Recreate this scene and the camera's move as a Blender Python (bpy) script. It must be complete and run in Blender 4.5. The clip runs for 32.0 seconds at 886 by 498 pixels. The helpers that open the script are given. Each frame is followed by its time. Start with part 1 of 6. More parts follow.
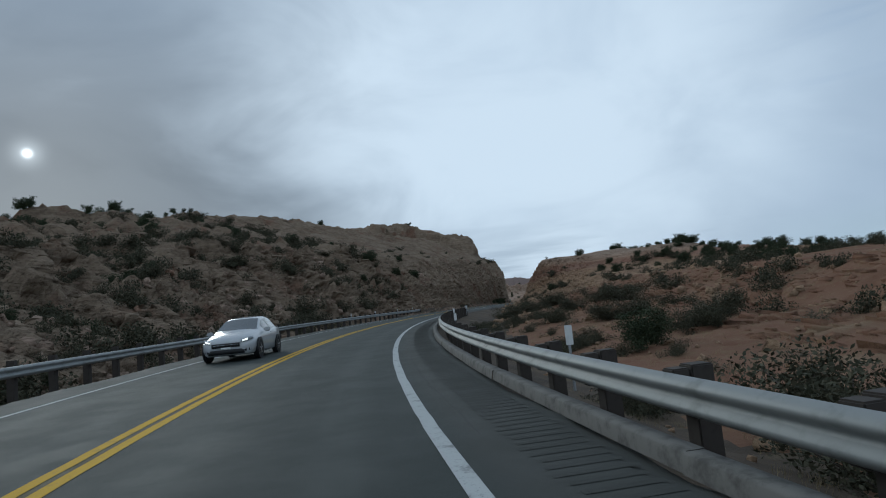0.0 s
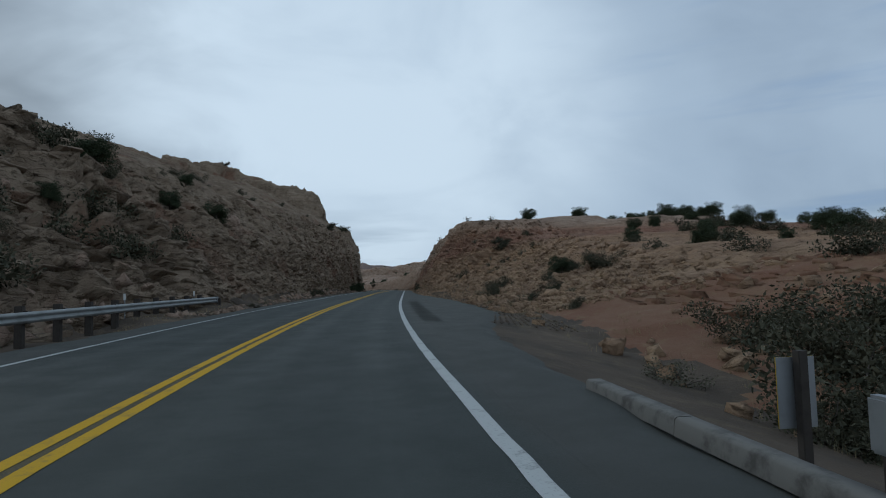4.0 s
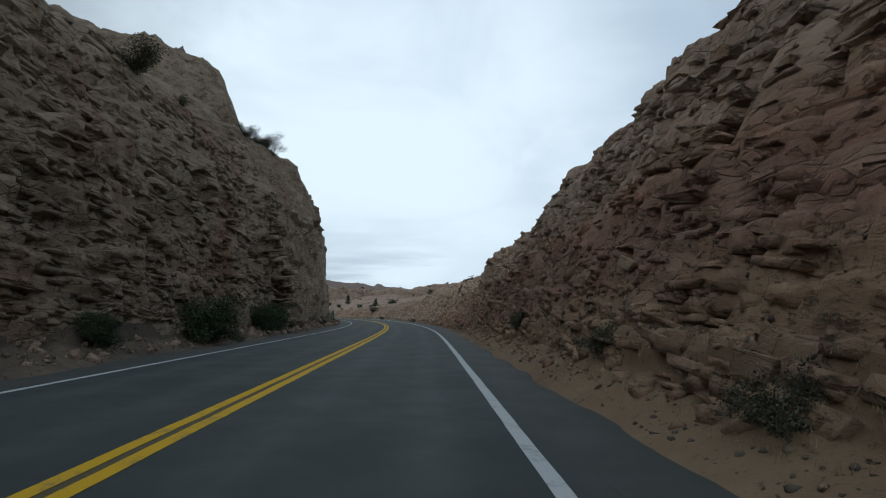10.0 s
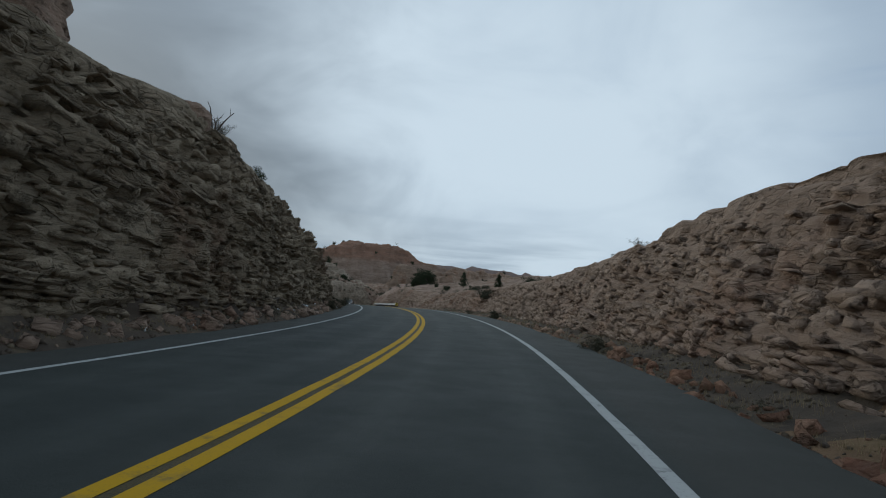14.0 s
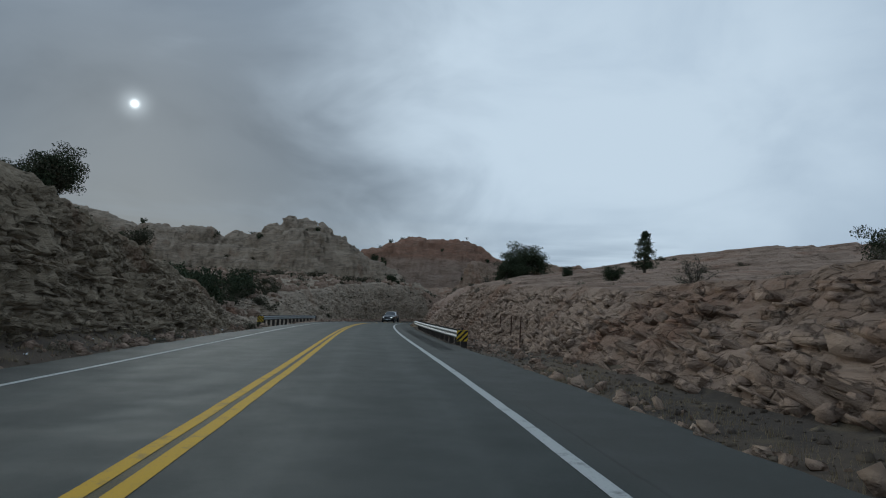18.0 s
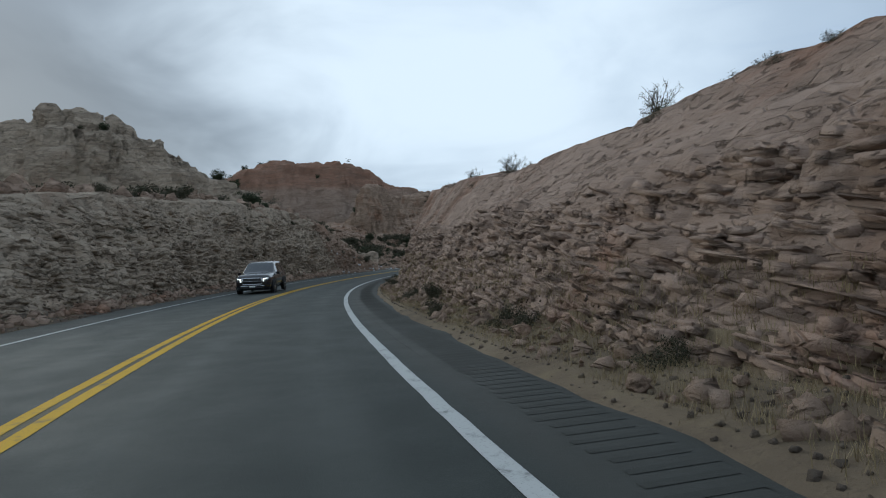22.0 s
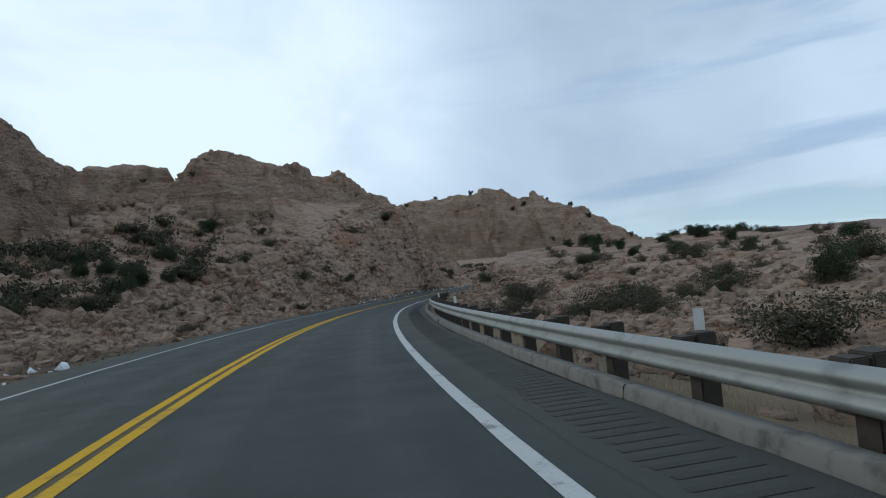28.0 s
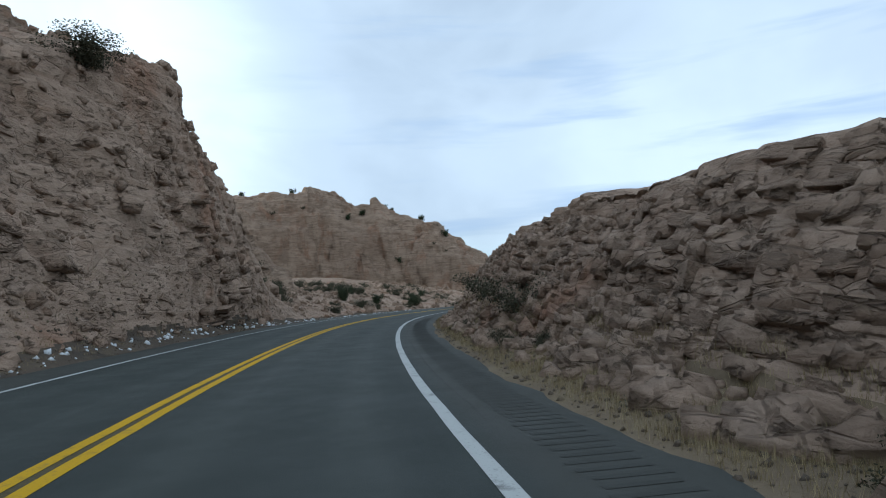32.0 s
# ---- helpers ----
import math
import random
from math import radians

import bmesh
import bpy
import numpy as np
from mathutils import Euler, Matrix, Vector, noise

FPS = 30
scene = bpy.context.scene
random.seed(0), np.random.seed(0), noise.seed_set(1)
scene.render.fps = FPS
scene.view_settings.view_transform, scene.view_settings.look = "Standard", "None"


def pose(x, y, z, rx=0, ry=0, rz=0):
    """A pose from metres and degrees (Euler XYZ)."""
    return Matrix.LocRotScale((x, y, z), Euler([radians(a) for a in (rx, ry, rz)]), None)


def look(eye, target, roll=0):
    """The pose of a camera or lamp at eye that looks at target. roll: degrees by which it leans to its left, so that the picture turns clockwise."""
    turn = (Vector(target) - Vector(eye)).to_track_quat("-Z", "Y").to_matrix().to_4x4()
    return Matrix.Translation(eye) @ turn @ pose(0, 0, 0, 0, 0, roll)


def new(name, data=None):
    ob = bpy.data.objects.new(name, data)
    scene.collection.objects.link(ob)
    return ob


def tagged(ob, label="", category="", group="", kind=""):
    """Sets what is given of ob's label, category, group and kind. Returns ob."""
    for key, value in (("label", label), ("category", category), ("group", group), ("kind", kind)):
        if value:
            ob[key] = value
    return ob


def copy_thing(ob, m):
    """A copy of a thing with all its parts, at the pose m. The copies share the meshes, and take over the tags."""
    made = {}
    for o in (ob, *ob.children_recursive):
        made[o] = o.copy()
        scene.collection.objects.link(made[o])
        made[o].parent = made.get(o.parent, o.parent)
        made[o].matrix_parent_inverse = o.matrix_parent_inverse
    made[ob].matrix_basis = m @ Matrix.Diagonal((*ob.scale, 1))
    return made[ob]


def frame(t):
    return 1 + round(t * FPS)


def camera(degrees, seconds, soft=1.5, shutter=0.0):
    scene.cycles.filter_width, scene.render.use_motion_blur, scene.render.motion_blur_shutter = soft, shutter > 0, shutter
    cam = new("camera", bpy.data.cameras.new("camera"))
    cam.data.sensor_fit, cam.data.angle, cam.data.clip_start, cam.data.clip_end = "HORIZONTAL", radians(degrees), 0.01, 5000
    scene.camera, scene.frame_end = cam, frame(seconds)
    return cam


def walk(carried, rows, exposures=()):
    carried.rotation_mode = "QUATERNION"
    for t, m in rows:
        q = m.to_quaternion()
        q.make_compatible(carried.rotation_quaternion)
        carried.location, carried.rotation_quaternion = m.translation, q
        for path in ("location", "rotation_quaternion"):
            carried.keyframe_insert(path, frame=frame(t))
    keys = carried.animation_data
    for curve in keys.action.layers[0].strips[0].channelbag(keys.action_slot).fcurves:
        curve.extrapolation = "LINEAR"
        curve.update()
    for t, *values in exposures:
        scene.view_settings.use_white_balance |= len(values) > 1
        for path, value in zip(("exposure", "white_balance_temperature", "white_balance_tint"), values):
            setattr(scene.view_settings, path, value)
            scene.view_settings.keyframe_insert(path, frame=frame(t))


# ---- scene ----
cam = camera(73.2, 32.0, soft=1.05)

# seconds, x, y, z, heading to the left of +y, tilt up, lean
PATH = (
    (0.0, 2.74, 0.00, 1.28, -11.90, 5.87, -5.76),
    (0.5, 2.88, 7.28, 1.38, -16.30, 5.43, -4.95),
    (1.0, 3.40, 14.56, 1.48, -21.83, 2.53, -3.38),
    (1.5, 4.26, 21.82, 1.58, -24.26, 3.53, -3.69),
    (2.0, 5.43, 29.03, 1.68, -23.09, 7.38, -5.29),
    (2.5, 6.89, 36.19, 1.78, -25.27, 7.22, -4.97),
    (3.0, 8.62, 43.28, 1.88, -26.78, 1.99, -3.07),
    (3.5, 10.63, 50.30, 1.98, -28.23, 3.28, -1.09),
    (4.0, 12.91, 57.24, 2.07, -28.37, 3.62, -1.55),
    (4.5, 15.43, 64.10, 2.16, -29.14, 4.79, -1.91),
    (5.0, 18.16, 70.90, 2.24, -29.91, 5.97, -2.28),
    (5.5, 21.02, 77.65, 2.31, -30.08, 5.93, -2.53),
    (6.0, 23.99, 84.38, 2.38, -31.31, 9.76, -1.97),
    (6.5, 27.04, 91.10, 2.44, -29.58, 8.97, -2.94),
    (7.0, 30.15, 97.85, 2.50, -30.39, 7.63, 0.09),
    (7.5, 33.31, 104.64, 2.56, -29.18, 7.29, -1.49),
    (8.0, 36.48, 111.48, 2.61, -29.18, 8.34, -0.75),
    (8.5, 39.67, 118.40, 2.66, -27.82, 6.70, 0.33),
    (9.0, 42.88, 125.40, 2.70, -27.07, 6.78, -1.21),
    (9.5, 46.12, 132.49, 2.74, -27.27, 7.22, -0.67),
    (10.0, 49.42, 139.65, 2.76, -26.55, 6.11, 0.84),
    (10.5, 52.79, 146.90, 2.77, -23.64, 8.06, 1.24),
    (11.0, 56.23, 154.27, 2.77, -24.30, 7.26, 1.25),
    (11.5, 59.72, 161.77, 2.76, -25.07, 6.14, 0.65),
    (12.0, 63.18, 169.43, 2.74, -24.95, 5.25, 2.71),
    (12.5, 66.56, 177.25, 2.72, -21.97, 4.88, 4.63),
    (13.0, 69.78, 185.24, 2.70, -18.64, 4.82, 2.32),
    (13.5, 72.81, 193.36, 2.68, -18.37, 4.44, 6.65),
    (14.0, 75.66, 201.59, 2.66, -12.17, 4.60, 4.10),
    (14.5, 78.25, 209.96, 2.66, -8.00, 2.86, 4.28),
    (15.0, 80.47, 218.43, 2.66, -7.64, 2.93, 3.95),
    (15.5, 82.29, 226.99, 2.68, -5.46, 2.50, 3.27),
    (16.0, 83.72, 235.58, 2.70, -3.28, 2.07, 2.59),
    (16.5, 84.74, 244.20, 2.70, -2.42, 1.79, 2.27),
    (17.0, 85.39, 252.78, 2.65, -1.60, 2.37, 2.36),
    (17.5, 85.71, 261.31, 2.55, -3.12, 4.75, 2.53),
    (18.0, 85.76, 269.77, 2.41, -5.24, 4.86, 1.97),
    (18.5, 85.57, 278.18, 2.23, -6.69, 5.13, -0.26),
    (19.0, 85.24, 286.55, 2.04, -3.91, 4.74, 2.03),
    (19.5, 84.88, 294.87, 1.84, -4.38, 3.33, 0.77),
    (20.0, 84.65, 303.17, 1.65, -5.40, 3.38, 2.23),
    (20.5, 84.64, 311.45, 1.46, -5.22, 5.17, -1.27),
    (21.0, 84.83, 319.72, 1.26, -10.97, -0.15, -0.11),
    (21.5, 85.20, 327.95, 1.04, -16.27, -1.63, -0.75),
    (22.0, 85.73, 336.15, 0.79, -18.35, -0.67, -2.41),
    (22.5, 86.44, 344.32, 0.52, -20.26, 0.19, -3.51),
    (23.0, 87.39, 352.42, 0.23, -24.89, -0.04, -1.93),
    (23.5, 88.63, 360.43, -0.07, -24.59, -1.62, -1.70),
    (24.0, 90.20, 368.36, -0.36, -24.33, -2.05, -1.69),
    (24.5, 92.10, 376.19, -0.62, -25.77, 0.02, -0.67),
    (25.0, 94.35, 383.92, -0.87, -27.04, -0.26, -1.24),
    (25.5, 96.92, 391.55, -1.10, -30.31, -0.20, -2.13),
    (26.0, 99.78, 399.10, -1.31, -33.57, -0.14, -3.03),
    (26.5, 102.88, 406.57, -1.51, -34.66, -0.38, -3.58),
    (27.0, 106.22, 413.95, -1.70, -37.29, 1.39, -2.64),
    (27.5, 109.84, 421.22, -1.89, -42.09, 1.25, -3.15),
    (28.0, 113.80, 428.33, -2.07, -42.92, 1.82, -5.38),
    (28.5, 118.15, 435.24, -2.27, -47.22, -0.11, -3.47),
    (29.0, 122.86, 441.95, -2.48, -48.03, 1.86, -2.97),
    (29.5, 127.88, 448.48, -2.73, -53.19, 2.19, -2.18),
    (30.0, 133.15, 454.87, -2.99, -55.95, 3.01, -2.43),
    (30.5, 138.64, 461.09, -3.27, -60.04, 2.51, -2.35),
    (31.0, 144.35, 467.09, -3.53, -57.72, 2.72, -2.82),
    (31.5, 150.32, 472.81, -3.77, -59.07, 4.26, -2.59),
    (32.0, 156.60, 478.18, -3.96, -61.89, 3.80, -2.47),
)


def aimed(x, y, z, yaw, pitch, roll):
    a, b = radians(yaw), radians(pitch)
    way = Vector((-math.sin(a) * math.cos(b), math.cos(a) * math.cos(b), math.sin(b)))
    return look((x, y, z), Vector((x, y, z)) + way, roll)


walk(cam, [(t, aimed(*row)) for t, *row in PATH],
     [(0, -0.25, 5750, 0), (1, -0.25, 5750, 0), (2, -0.42, 5750, 0), (3, -0.3, 5750, 0), (6, -0.38, 5800, 0), (7, -0.2, 5800, 0), (10, 0.05, 6050, 0), (14, -0.35, 5950, 0), (17, -0.25, 5850, 0), (18, -0.44, 5800, 0), (19, -0.3, 5800, 0), (20, -0.2, 5850, 0), (21, -0.15, 5850, 0), (22, 0.0, 5900, 1),
      (23, 0.12, 5850, 2), (24, 1.0, 5950, 7), (24.5, 1.05, 5950, 8), (26.5, 0.35, 6000, 6), (28, 0.1, 5850, 0), (30, 0.3, 5850, 0), (32, 0.5, 5900, 0)])

# ---- light: an overcast winter sky, with the sun showing faintly through the cloud ----
SUN_YAW, SUN_UP = 23.0, 15.6
sun_way = Vector((-math.sin(radians(SUN_YAW)) * math.cos(radians(SUN_UP)),
                  math.cos(radians(SUN_YAW)) * math.cos(radians(SUN_UP)), math.sin(radians(SUN_UP))))
world = bpy.data.worlds.new("overcast_sky")
scene.world = world
world.use_nodes = True
wt = world.node_tree
wt.nodes.clear()


def node(tree, kind, **values):
    n = tree.nodes.new(kind)
    for key, value in values.items():
        if key in n.inputs:
            n.inputs[key].default_value = value
    return n


def link(tree, a, b):
    tree.links.new(a, b)


def ramp_of(tree, source, stops, smooth=True):
    r = tree.nodes.new("ShaderNodeValToRGB")
    r.color_ramp.interpolation = "EASE" if smooth else "LINEAR"
    while len(r.color_ramp.elements) < len(stops):
        r.color_ramp.elements.new(0.5)
    for e, (at, c) in zip(r.color_ramp.elements, stops):
        e.position, e.color = at, (*c, 1) if len(c) == 3 else c
    link(tree, source, r.inputs["Fac"])
    return r.outputs["Color"]


def mixed(tree, fac, a, b, how="MIX"):
    m = tree.nodes.new("ShaderNodeMix")
    m.data_type, m.blend_type = "RGBA", how
    for socket, value in ((m.inputs[0], fac), (m.inputs[6], a), (m.inputs[7], b)):
        if isinstance(value, bpy.types.NodeSocket):
            link(tree, value, socket)
        else:
            socket.default_value = value if isinstance(value, (int, float)) else (*value, 1)
    return m.outputs[2]


def maths(tree, how, a, b=0.0, c=0.0, clamp=False):
    m = tree.nodes.new("ShaderNodeMath")
    m.operation, m.use_clamp = how, clamp
    for socket, value in zip(m.inputs, (a, b, c)):
        if isinstance(value, bpy.types.NodeSocket):
            link(tree, value, socket)
        else:
            socket.default_value = value
    return m.outputs[0]


def noise_of(tree, vector, scale, detail=4.0, rough=0.55, distortion=0.0):
    n = tree.nodes.new("ShaderNodeTexNoise")
    n.inputs["Scale"].default_value, n.inputs["Detail"].default_value = scale, detail
    n.inputs["Roughness"].default_value, n.inputs["Distortion"].default_value = rough, distortion
    link(tree, vector, n.inputs["Vector"])
    return n.outputs["Fac"]


def scaled(tree, vector, scale, turn=(0, 0, 0)):
    m = tree.nodes.new("ShaderNodeMapping")
    m.inputs["Scale"].default_value, m.inputs["Rotation"].default_value = scale, turn
    link(tree, vector, m.inputs["Vector"])
    return m.outputs[0]


def dotted(tree, vector, way):
    m = tree.nodes.new("ShaderNodeVectorMath")
    m.operation = "DOT_PRODUCT"
    link(tree, vector, m.inputs[0])
    m.inputs[1].default_value = way
    return m.outputs["Value"]


def ranged(tree, value, a, b, c=0.0, d=1.0, smooth=True):
    m = tree.nodes.new("ShaderNodeMapRange")
    m.interpolation_type = "SMOOTHSTEP" if smooth else "LINEAR"
    for i, v in enumerate((value, a, b, c, d)):
        if isinstance(v, bpy.types.NodeSocket):
            link(tree, v, m.inputs[i])
        else:
            m.inputs[i].default_value = v
    return m.outputs[0]


# the cloud deck: soft rolls that thin out ahead and grow heavy round the sun
way = wt.nodes.new("ShaderNodeTexCoord").outputs["Generated"]
blue = wt.nodes.new("ShaderNodeTexSky")
blue.sky_type, blue.sun_disc = "NISHITA", False
blue.sun_elevation, blue.sun_rotation = radians(SUN_UP), radians(-SUN_YAW)
deck = scaled(wt, way, (1.0, 1.0, 1.5))
soft_roll = noise_of(wt, deck, 1.7, 5.0, 0.5, 0.25)
fine_roll = noise_of(wt, scaled(wt, way, (1.0, 1.0, 1.9), (0.05, 0.1, 0.4)), 3.2, 5.0, 0.5, 0.5)
streak = noise_of(wt, scaled(wt, way, (1.0, 1.0, 9.0), (0.12, 0.0, 0.0)), 2.2, 5.0, 0.5, 0.3)
side = dotted(wt, way, (1, 0, 0))
height = dotted(wt, way, (0, 0, 1))
wobble = maths(wt, "ADD", maths(wt, "MULTIPLY_ADD", soft_roll, 0.5, -0.25), maths(wt, "MULTIPLY_ADD", fine_roll, 0.4, -0.2))
heavy = maths(wt, "MULTIPLY", ranged(wt, maths(wt, "ADD", side, wobble), 0.24, -0.18), ranged(wt, dotted(wt, way, (-0.5, 0.866, 0)), 0.15, 0.6))
bright = ranged(wt, maths(wt, "ADD", dotted(wt, way, Vector((0.30, 0.93, 0.20)).normalized()), maths(wt, "MULTIPLY_ADD", soft_roll, 0.24, -0.12)), 0.84, 1.0)
cloud = ramp_of(wt, soft_roll, [(0.28, (0.40, 0.46, 0.55)), (0.50, (0.53, 0.595, 0.685)), (0.72, (0.66, 0.73, 0.82))])
cloud = mixed(wt, ranged(wt, fine_roll, 0.35, 0.75, 0.0, 0.4), cloud, (0.64, 0.71, 0.80))
cloud = mixed(wt, maths(wt, "MULTIPLY", bright, ranged(wt, fine_roll, 0.25, 0.6, 0.45, 0.95)), cloud, (0.90, 0.95, 1.0))
grey = ramp_of(wt, fine_roll, [(0.25, (0.19, 0.215, 0.25)), (0.55, (0.27, 0.295, 0.33)), (0.8, (0.38, 0.41, 0.45))])
# unseen brighter cloud behind the start, added to light faces turned that way
cloud = mixed(wt, ranged(wt, dotted(wt, way, (-0.3, -0.95, 0.1)), -0.1, 0.6, 0.0, 0.3), cloud, (0.92, 0.96, 1.0))
cloud = mixed(wt, maths(wt, "MULTIPLY", heavy, ranged(wt, height, 0.75, 0.25)), cloud, grey)
low = ranged(wt, height, 0.17, 0.03)
streaks = ranged(wt, streak, 0.45, 0.62)
cloud = mixed(wt, maths(wt, "MULTIPLY", low, maths(wt, "MULTIPLY", streaks, 0.75)), cloud, (0.36, 0.42, 0.50))
east = ranged(wt, maths(wt, "ADD", side, maths(wt, "MULTIPLY_ADD", fine_roll, 0.5, -0.25)), 0.55, 1.0)
cloud = mixed(wt, maths(wt, "MULTIPLY", east, ranged(wt, streak, 0.5, 0.68, 0.0, 0.7)), cloud, (0.33, 0.43, 0.60))
clear = maths(wt, "MULTIPLY", maths(wt, "MULTIPLY", ranged(wt, height, 0.11, 0.02), east), 0.6)
cloud = mixed(wt, clear, cloud, (0.60, 0.72, 0.72))
glow = dotted(wt, way, sun_way)
# brighter western cloud, mostly out of view, added to lighten the right walls
west_fill = ranged(wt, side, -0.45, -0.95, 0.0, 0.5)
cloud = mixed(wt, west_fill, cloud, (0.88, 0.93, 0.98))
halo = maths(wt, "POWER", maths(wt, "MAXIMUM", glow, 0.0), 7000.0)
cloud = mixed(wt, maths(wt, "MULTIPLY", halo, 0.6), cloud, (0.95, 0.97, 0.98))
disc = maths(wt, "POWER", maths(wt, "MAXIMUM", glow, 0.0), 90000.0)
cloud = mixed(wt, maths(wt, "MULTIPLY", disc, 2.2, 0.0, True), cloud, (1.9, 1.9, 1.85))
cloud = mixed(wt, 1.0, cloud, (1.0, 1.0, 1.045), "MULTIPLY")
sky = node(wt, "ShaderNodeBackground", Strength=0.06)
link(wt, blue.outputs["Color"], sky.inputs["Color"])
clouds = node(wt, "ShaderNodeBackground", Strength=0.98)
link(wt, cloud, clouds.inputs["Color"])
over = node(wt, "ShaderNodeMixShader", Fac=0.94)
link(wt, sky.outputs[0], over.inputs[1])
link(wt, clouds.outputs[0], over.inputs[2])
out = wt.nodes.new("ShaderNodeOutputWorld")
link(wt, over.outputs[0], out.inputs["Surface"])

lamp = new("sun", bpy.data.lights.new("sun", "SUN"))
lamp.data.energy, lamp.data.angle, lamp.data.color = 1.5, radians(25), (1.0, 0.95, 0.88)
lamp.matrix_world = look(sun_way * 400, (0, 0, 0))

# ---- the road's line: bend per km and slope in percent along it ----
KAPPA = (-6.97, -7.48, -7.61, -6.16, -5.20, -5.09, -4.28, -2.56, -1.60, -0.32, 0.10, 0.03, -0.12, 0.12, 1.14, 2.82, 2.87, 5.02, 5.59, 6.04,
         4.23, 2.51, 0.93, -1.14, -1.85, -3.11, -3.85, -5.61, -6.17, -5.11, -3.84, -4.49, -5.69, -5.30, -3.97, -4.95, -6.66, -5.26, -5.42,
         -7.47, -7.76, -7.21, -6.60, -6.20, -6.00, -5.94, -5.94, -5.96, -5.98, -6.00, -6.00, -6.00, -6.00)
GRADE = (1.05, 1.35, 1.29, 0.88, 0.56, -0.13, -0.22, 0.17, -2.15, -2.38, -3.62, -2.67, -2.27, -3.30, -1.56, -1.73, -1.35, -1.09, -0.93, -0.85)


def eased(xk, yk, x):
    """A smooth curve through the knots."""
    xk, yk = np.asarray(xk, float), np.asarray(yk, float)
    m = np.gradient(yk, xk)
    i = np.clip(np.searchsorted(xk, x) - 1, 0, len(xk) - 2)
    h = xk[i + 1] - xk[i]
    u = (x - xk[i]) / h
    return ((2 * u**3 - 3 * u**2 + 1) * yk[i] + (u**3 - 2 * u**2 + u) * h * m[i]
            + (-2 * u**3 + 3 * u**2) * yk[i + 1] + (u**3 - u**2) * h * m[i + 1])


LINE_S = np.arange(-30.0, 730.0, 1.0)


def summed(f):
    c = np.concatenate([[0], np.cumsum((f[1:] + f[:-1]) / 2)])
    return c - c[30]


LINE_TURN = summed(eased(np.arange(-30, 751, 15.0), KAPPA, LINE_S) / 1000)
LINE_X, LINE_Y = summed(-np.sin(LINE_TURN)), summed(np.cos(LINE_TURN))
LINE_Z = summed(eased(np.arange(-30, 731, 40.0), GRADE, LINE_S) / 100)


def road_at(s, d=0.0, z=0.0):
    """World places from metres along the road, metres to its right and height above it."""
    s = np.asarray(s, float)
    p = np.interp(s, LINE_S, LINE_TURN)
    ex = np.minimum(s + 30, 0) + np.maximum(s - 729, 0)
    x = np.interp(s, LINE_S, LINE_X) - ex * np.sin(p) + d * np.cos(p)
    y = np.interp(s, LINE_S, LINE_Y) + ex * np.cos(p) + d * np.sin(p)
    return np.stack(np.broadcast_arrays(x, y, np.interp(s, LINE_S, LINE_Z) + z), -1)


def road_turn(s):
    return float(np.interp(s, LINE_S, LINE_TURN))


def placed(s, d, z=0.0, turn=0.0, lean=0.0):
    x, y, h = road_at(s, d, z)
    return Matrix.Translation((x, y, h)) @ Matrix.Rotation(road_turn(s) + radians(turn), 4, "Z") @ Matrix.Rotation(radians(lean), 4, "X")


# ---- vectorised noise for the relief ----
def hashed(i, j, k, seed):
    h = (i.astype(np.int64) * 374761393 + j.astype(np.int64) * 668265263 + k.astype(np.int64) * 2147483647 + seed * 974634777) & 0xFFFFFFFF
    h = ((h ^ (h >> 13)) * 1274126177) & 0xFFFFFFFF
    h = ((h ^ (h >> 16)) * 2246822519) & 0xFFFFFFFF
    return ((h ^ (h >> 15)) & 0xFFFFFF) / float(0xFFFFFF)


def smooth_noise(p, seed=0):
    q = np.floor(p)
    f = p - q
    f = f * f * (3 - 2 * f)
    total = 0
    for a in (0, 1):
        for b in (0, 1):
            for c in (0, 1):
                w = (f[..., 0] if a else 1 - f[..., 0]) * (f[..., 1] if b else 1 - f[..., 1]) * (f[..., 2] if c else 1 - f[..., 2])
                total = total + w * hashed(q[..., 0] + a, q[..., 1] + b, q[..., 2] + c, seed)
    return total * 2 - 1


def fractal(p, octaves=4, seed=0, gain=0.5):
    total, amp = 0, 1.0
    for n in range(octaves):
        total = total + amp * smooth_noise(p * 2.0**n, seed + n)
        amp *= gain
    return total


# ---- materials ----
def material(name):
    m = bpy.data.materials.new(name)
    m.use_nodes = True
    t = m.node_tree
    b = t.nodes["Principled BSDF"]
    b.inputs["Specular IOR Level"].default_value = 0.3
    return m, t, b, t.nodes.new("ShaderNodeTexCoord").outputs["Object"]


def bumped(t, b, height_socket, strength=0.4, distance=0.05):
    n = t.nodes.new("ShaderNodeBump")
    n.inputs["Strength"].default_value, n.inputs["Distance"].default_value = strength, distance
    link(t, height_socket, n.inputs["Height"])
    link(t, n.outputs[0], b.inputs["Normal"])


def crumbled(t, vector, scale, tilt):
    """Broken blocks: a random tone for each, and how near a joint is."""
    v = scaled(t, vector, scale, tilt)
    cell = t.nodes.new("ShaderNodeTexVoronoi")
    cell.voronoi_dimensions, cell.feature = "3D", "F1"
    rim = t.nodes.new("ShaderNodeTexVoronoi")
    rim.voronoi_dimensions, rim.feature = "3D", "DISTANCE_TO_EDGE"
    for n in (cell, rim):
        n.inputs["Scale"].default_value = 1.0
        link(t, v, n.inputs["Vector"])
    part_of = t.nodes.new("ShaderNodeSeparateColor")
    link(t, cell.outputs["Color"], part_of.inputs[0])
    return part_of.outputs[0], rim.outputs["Distance"]


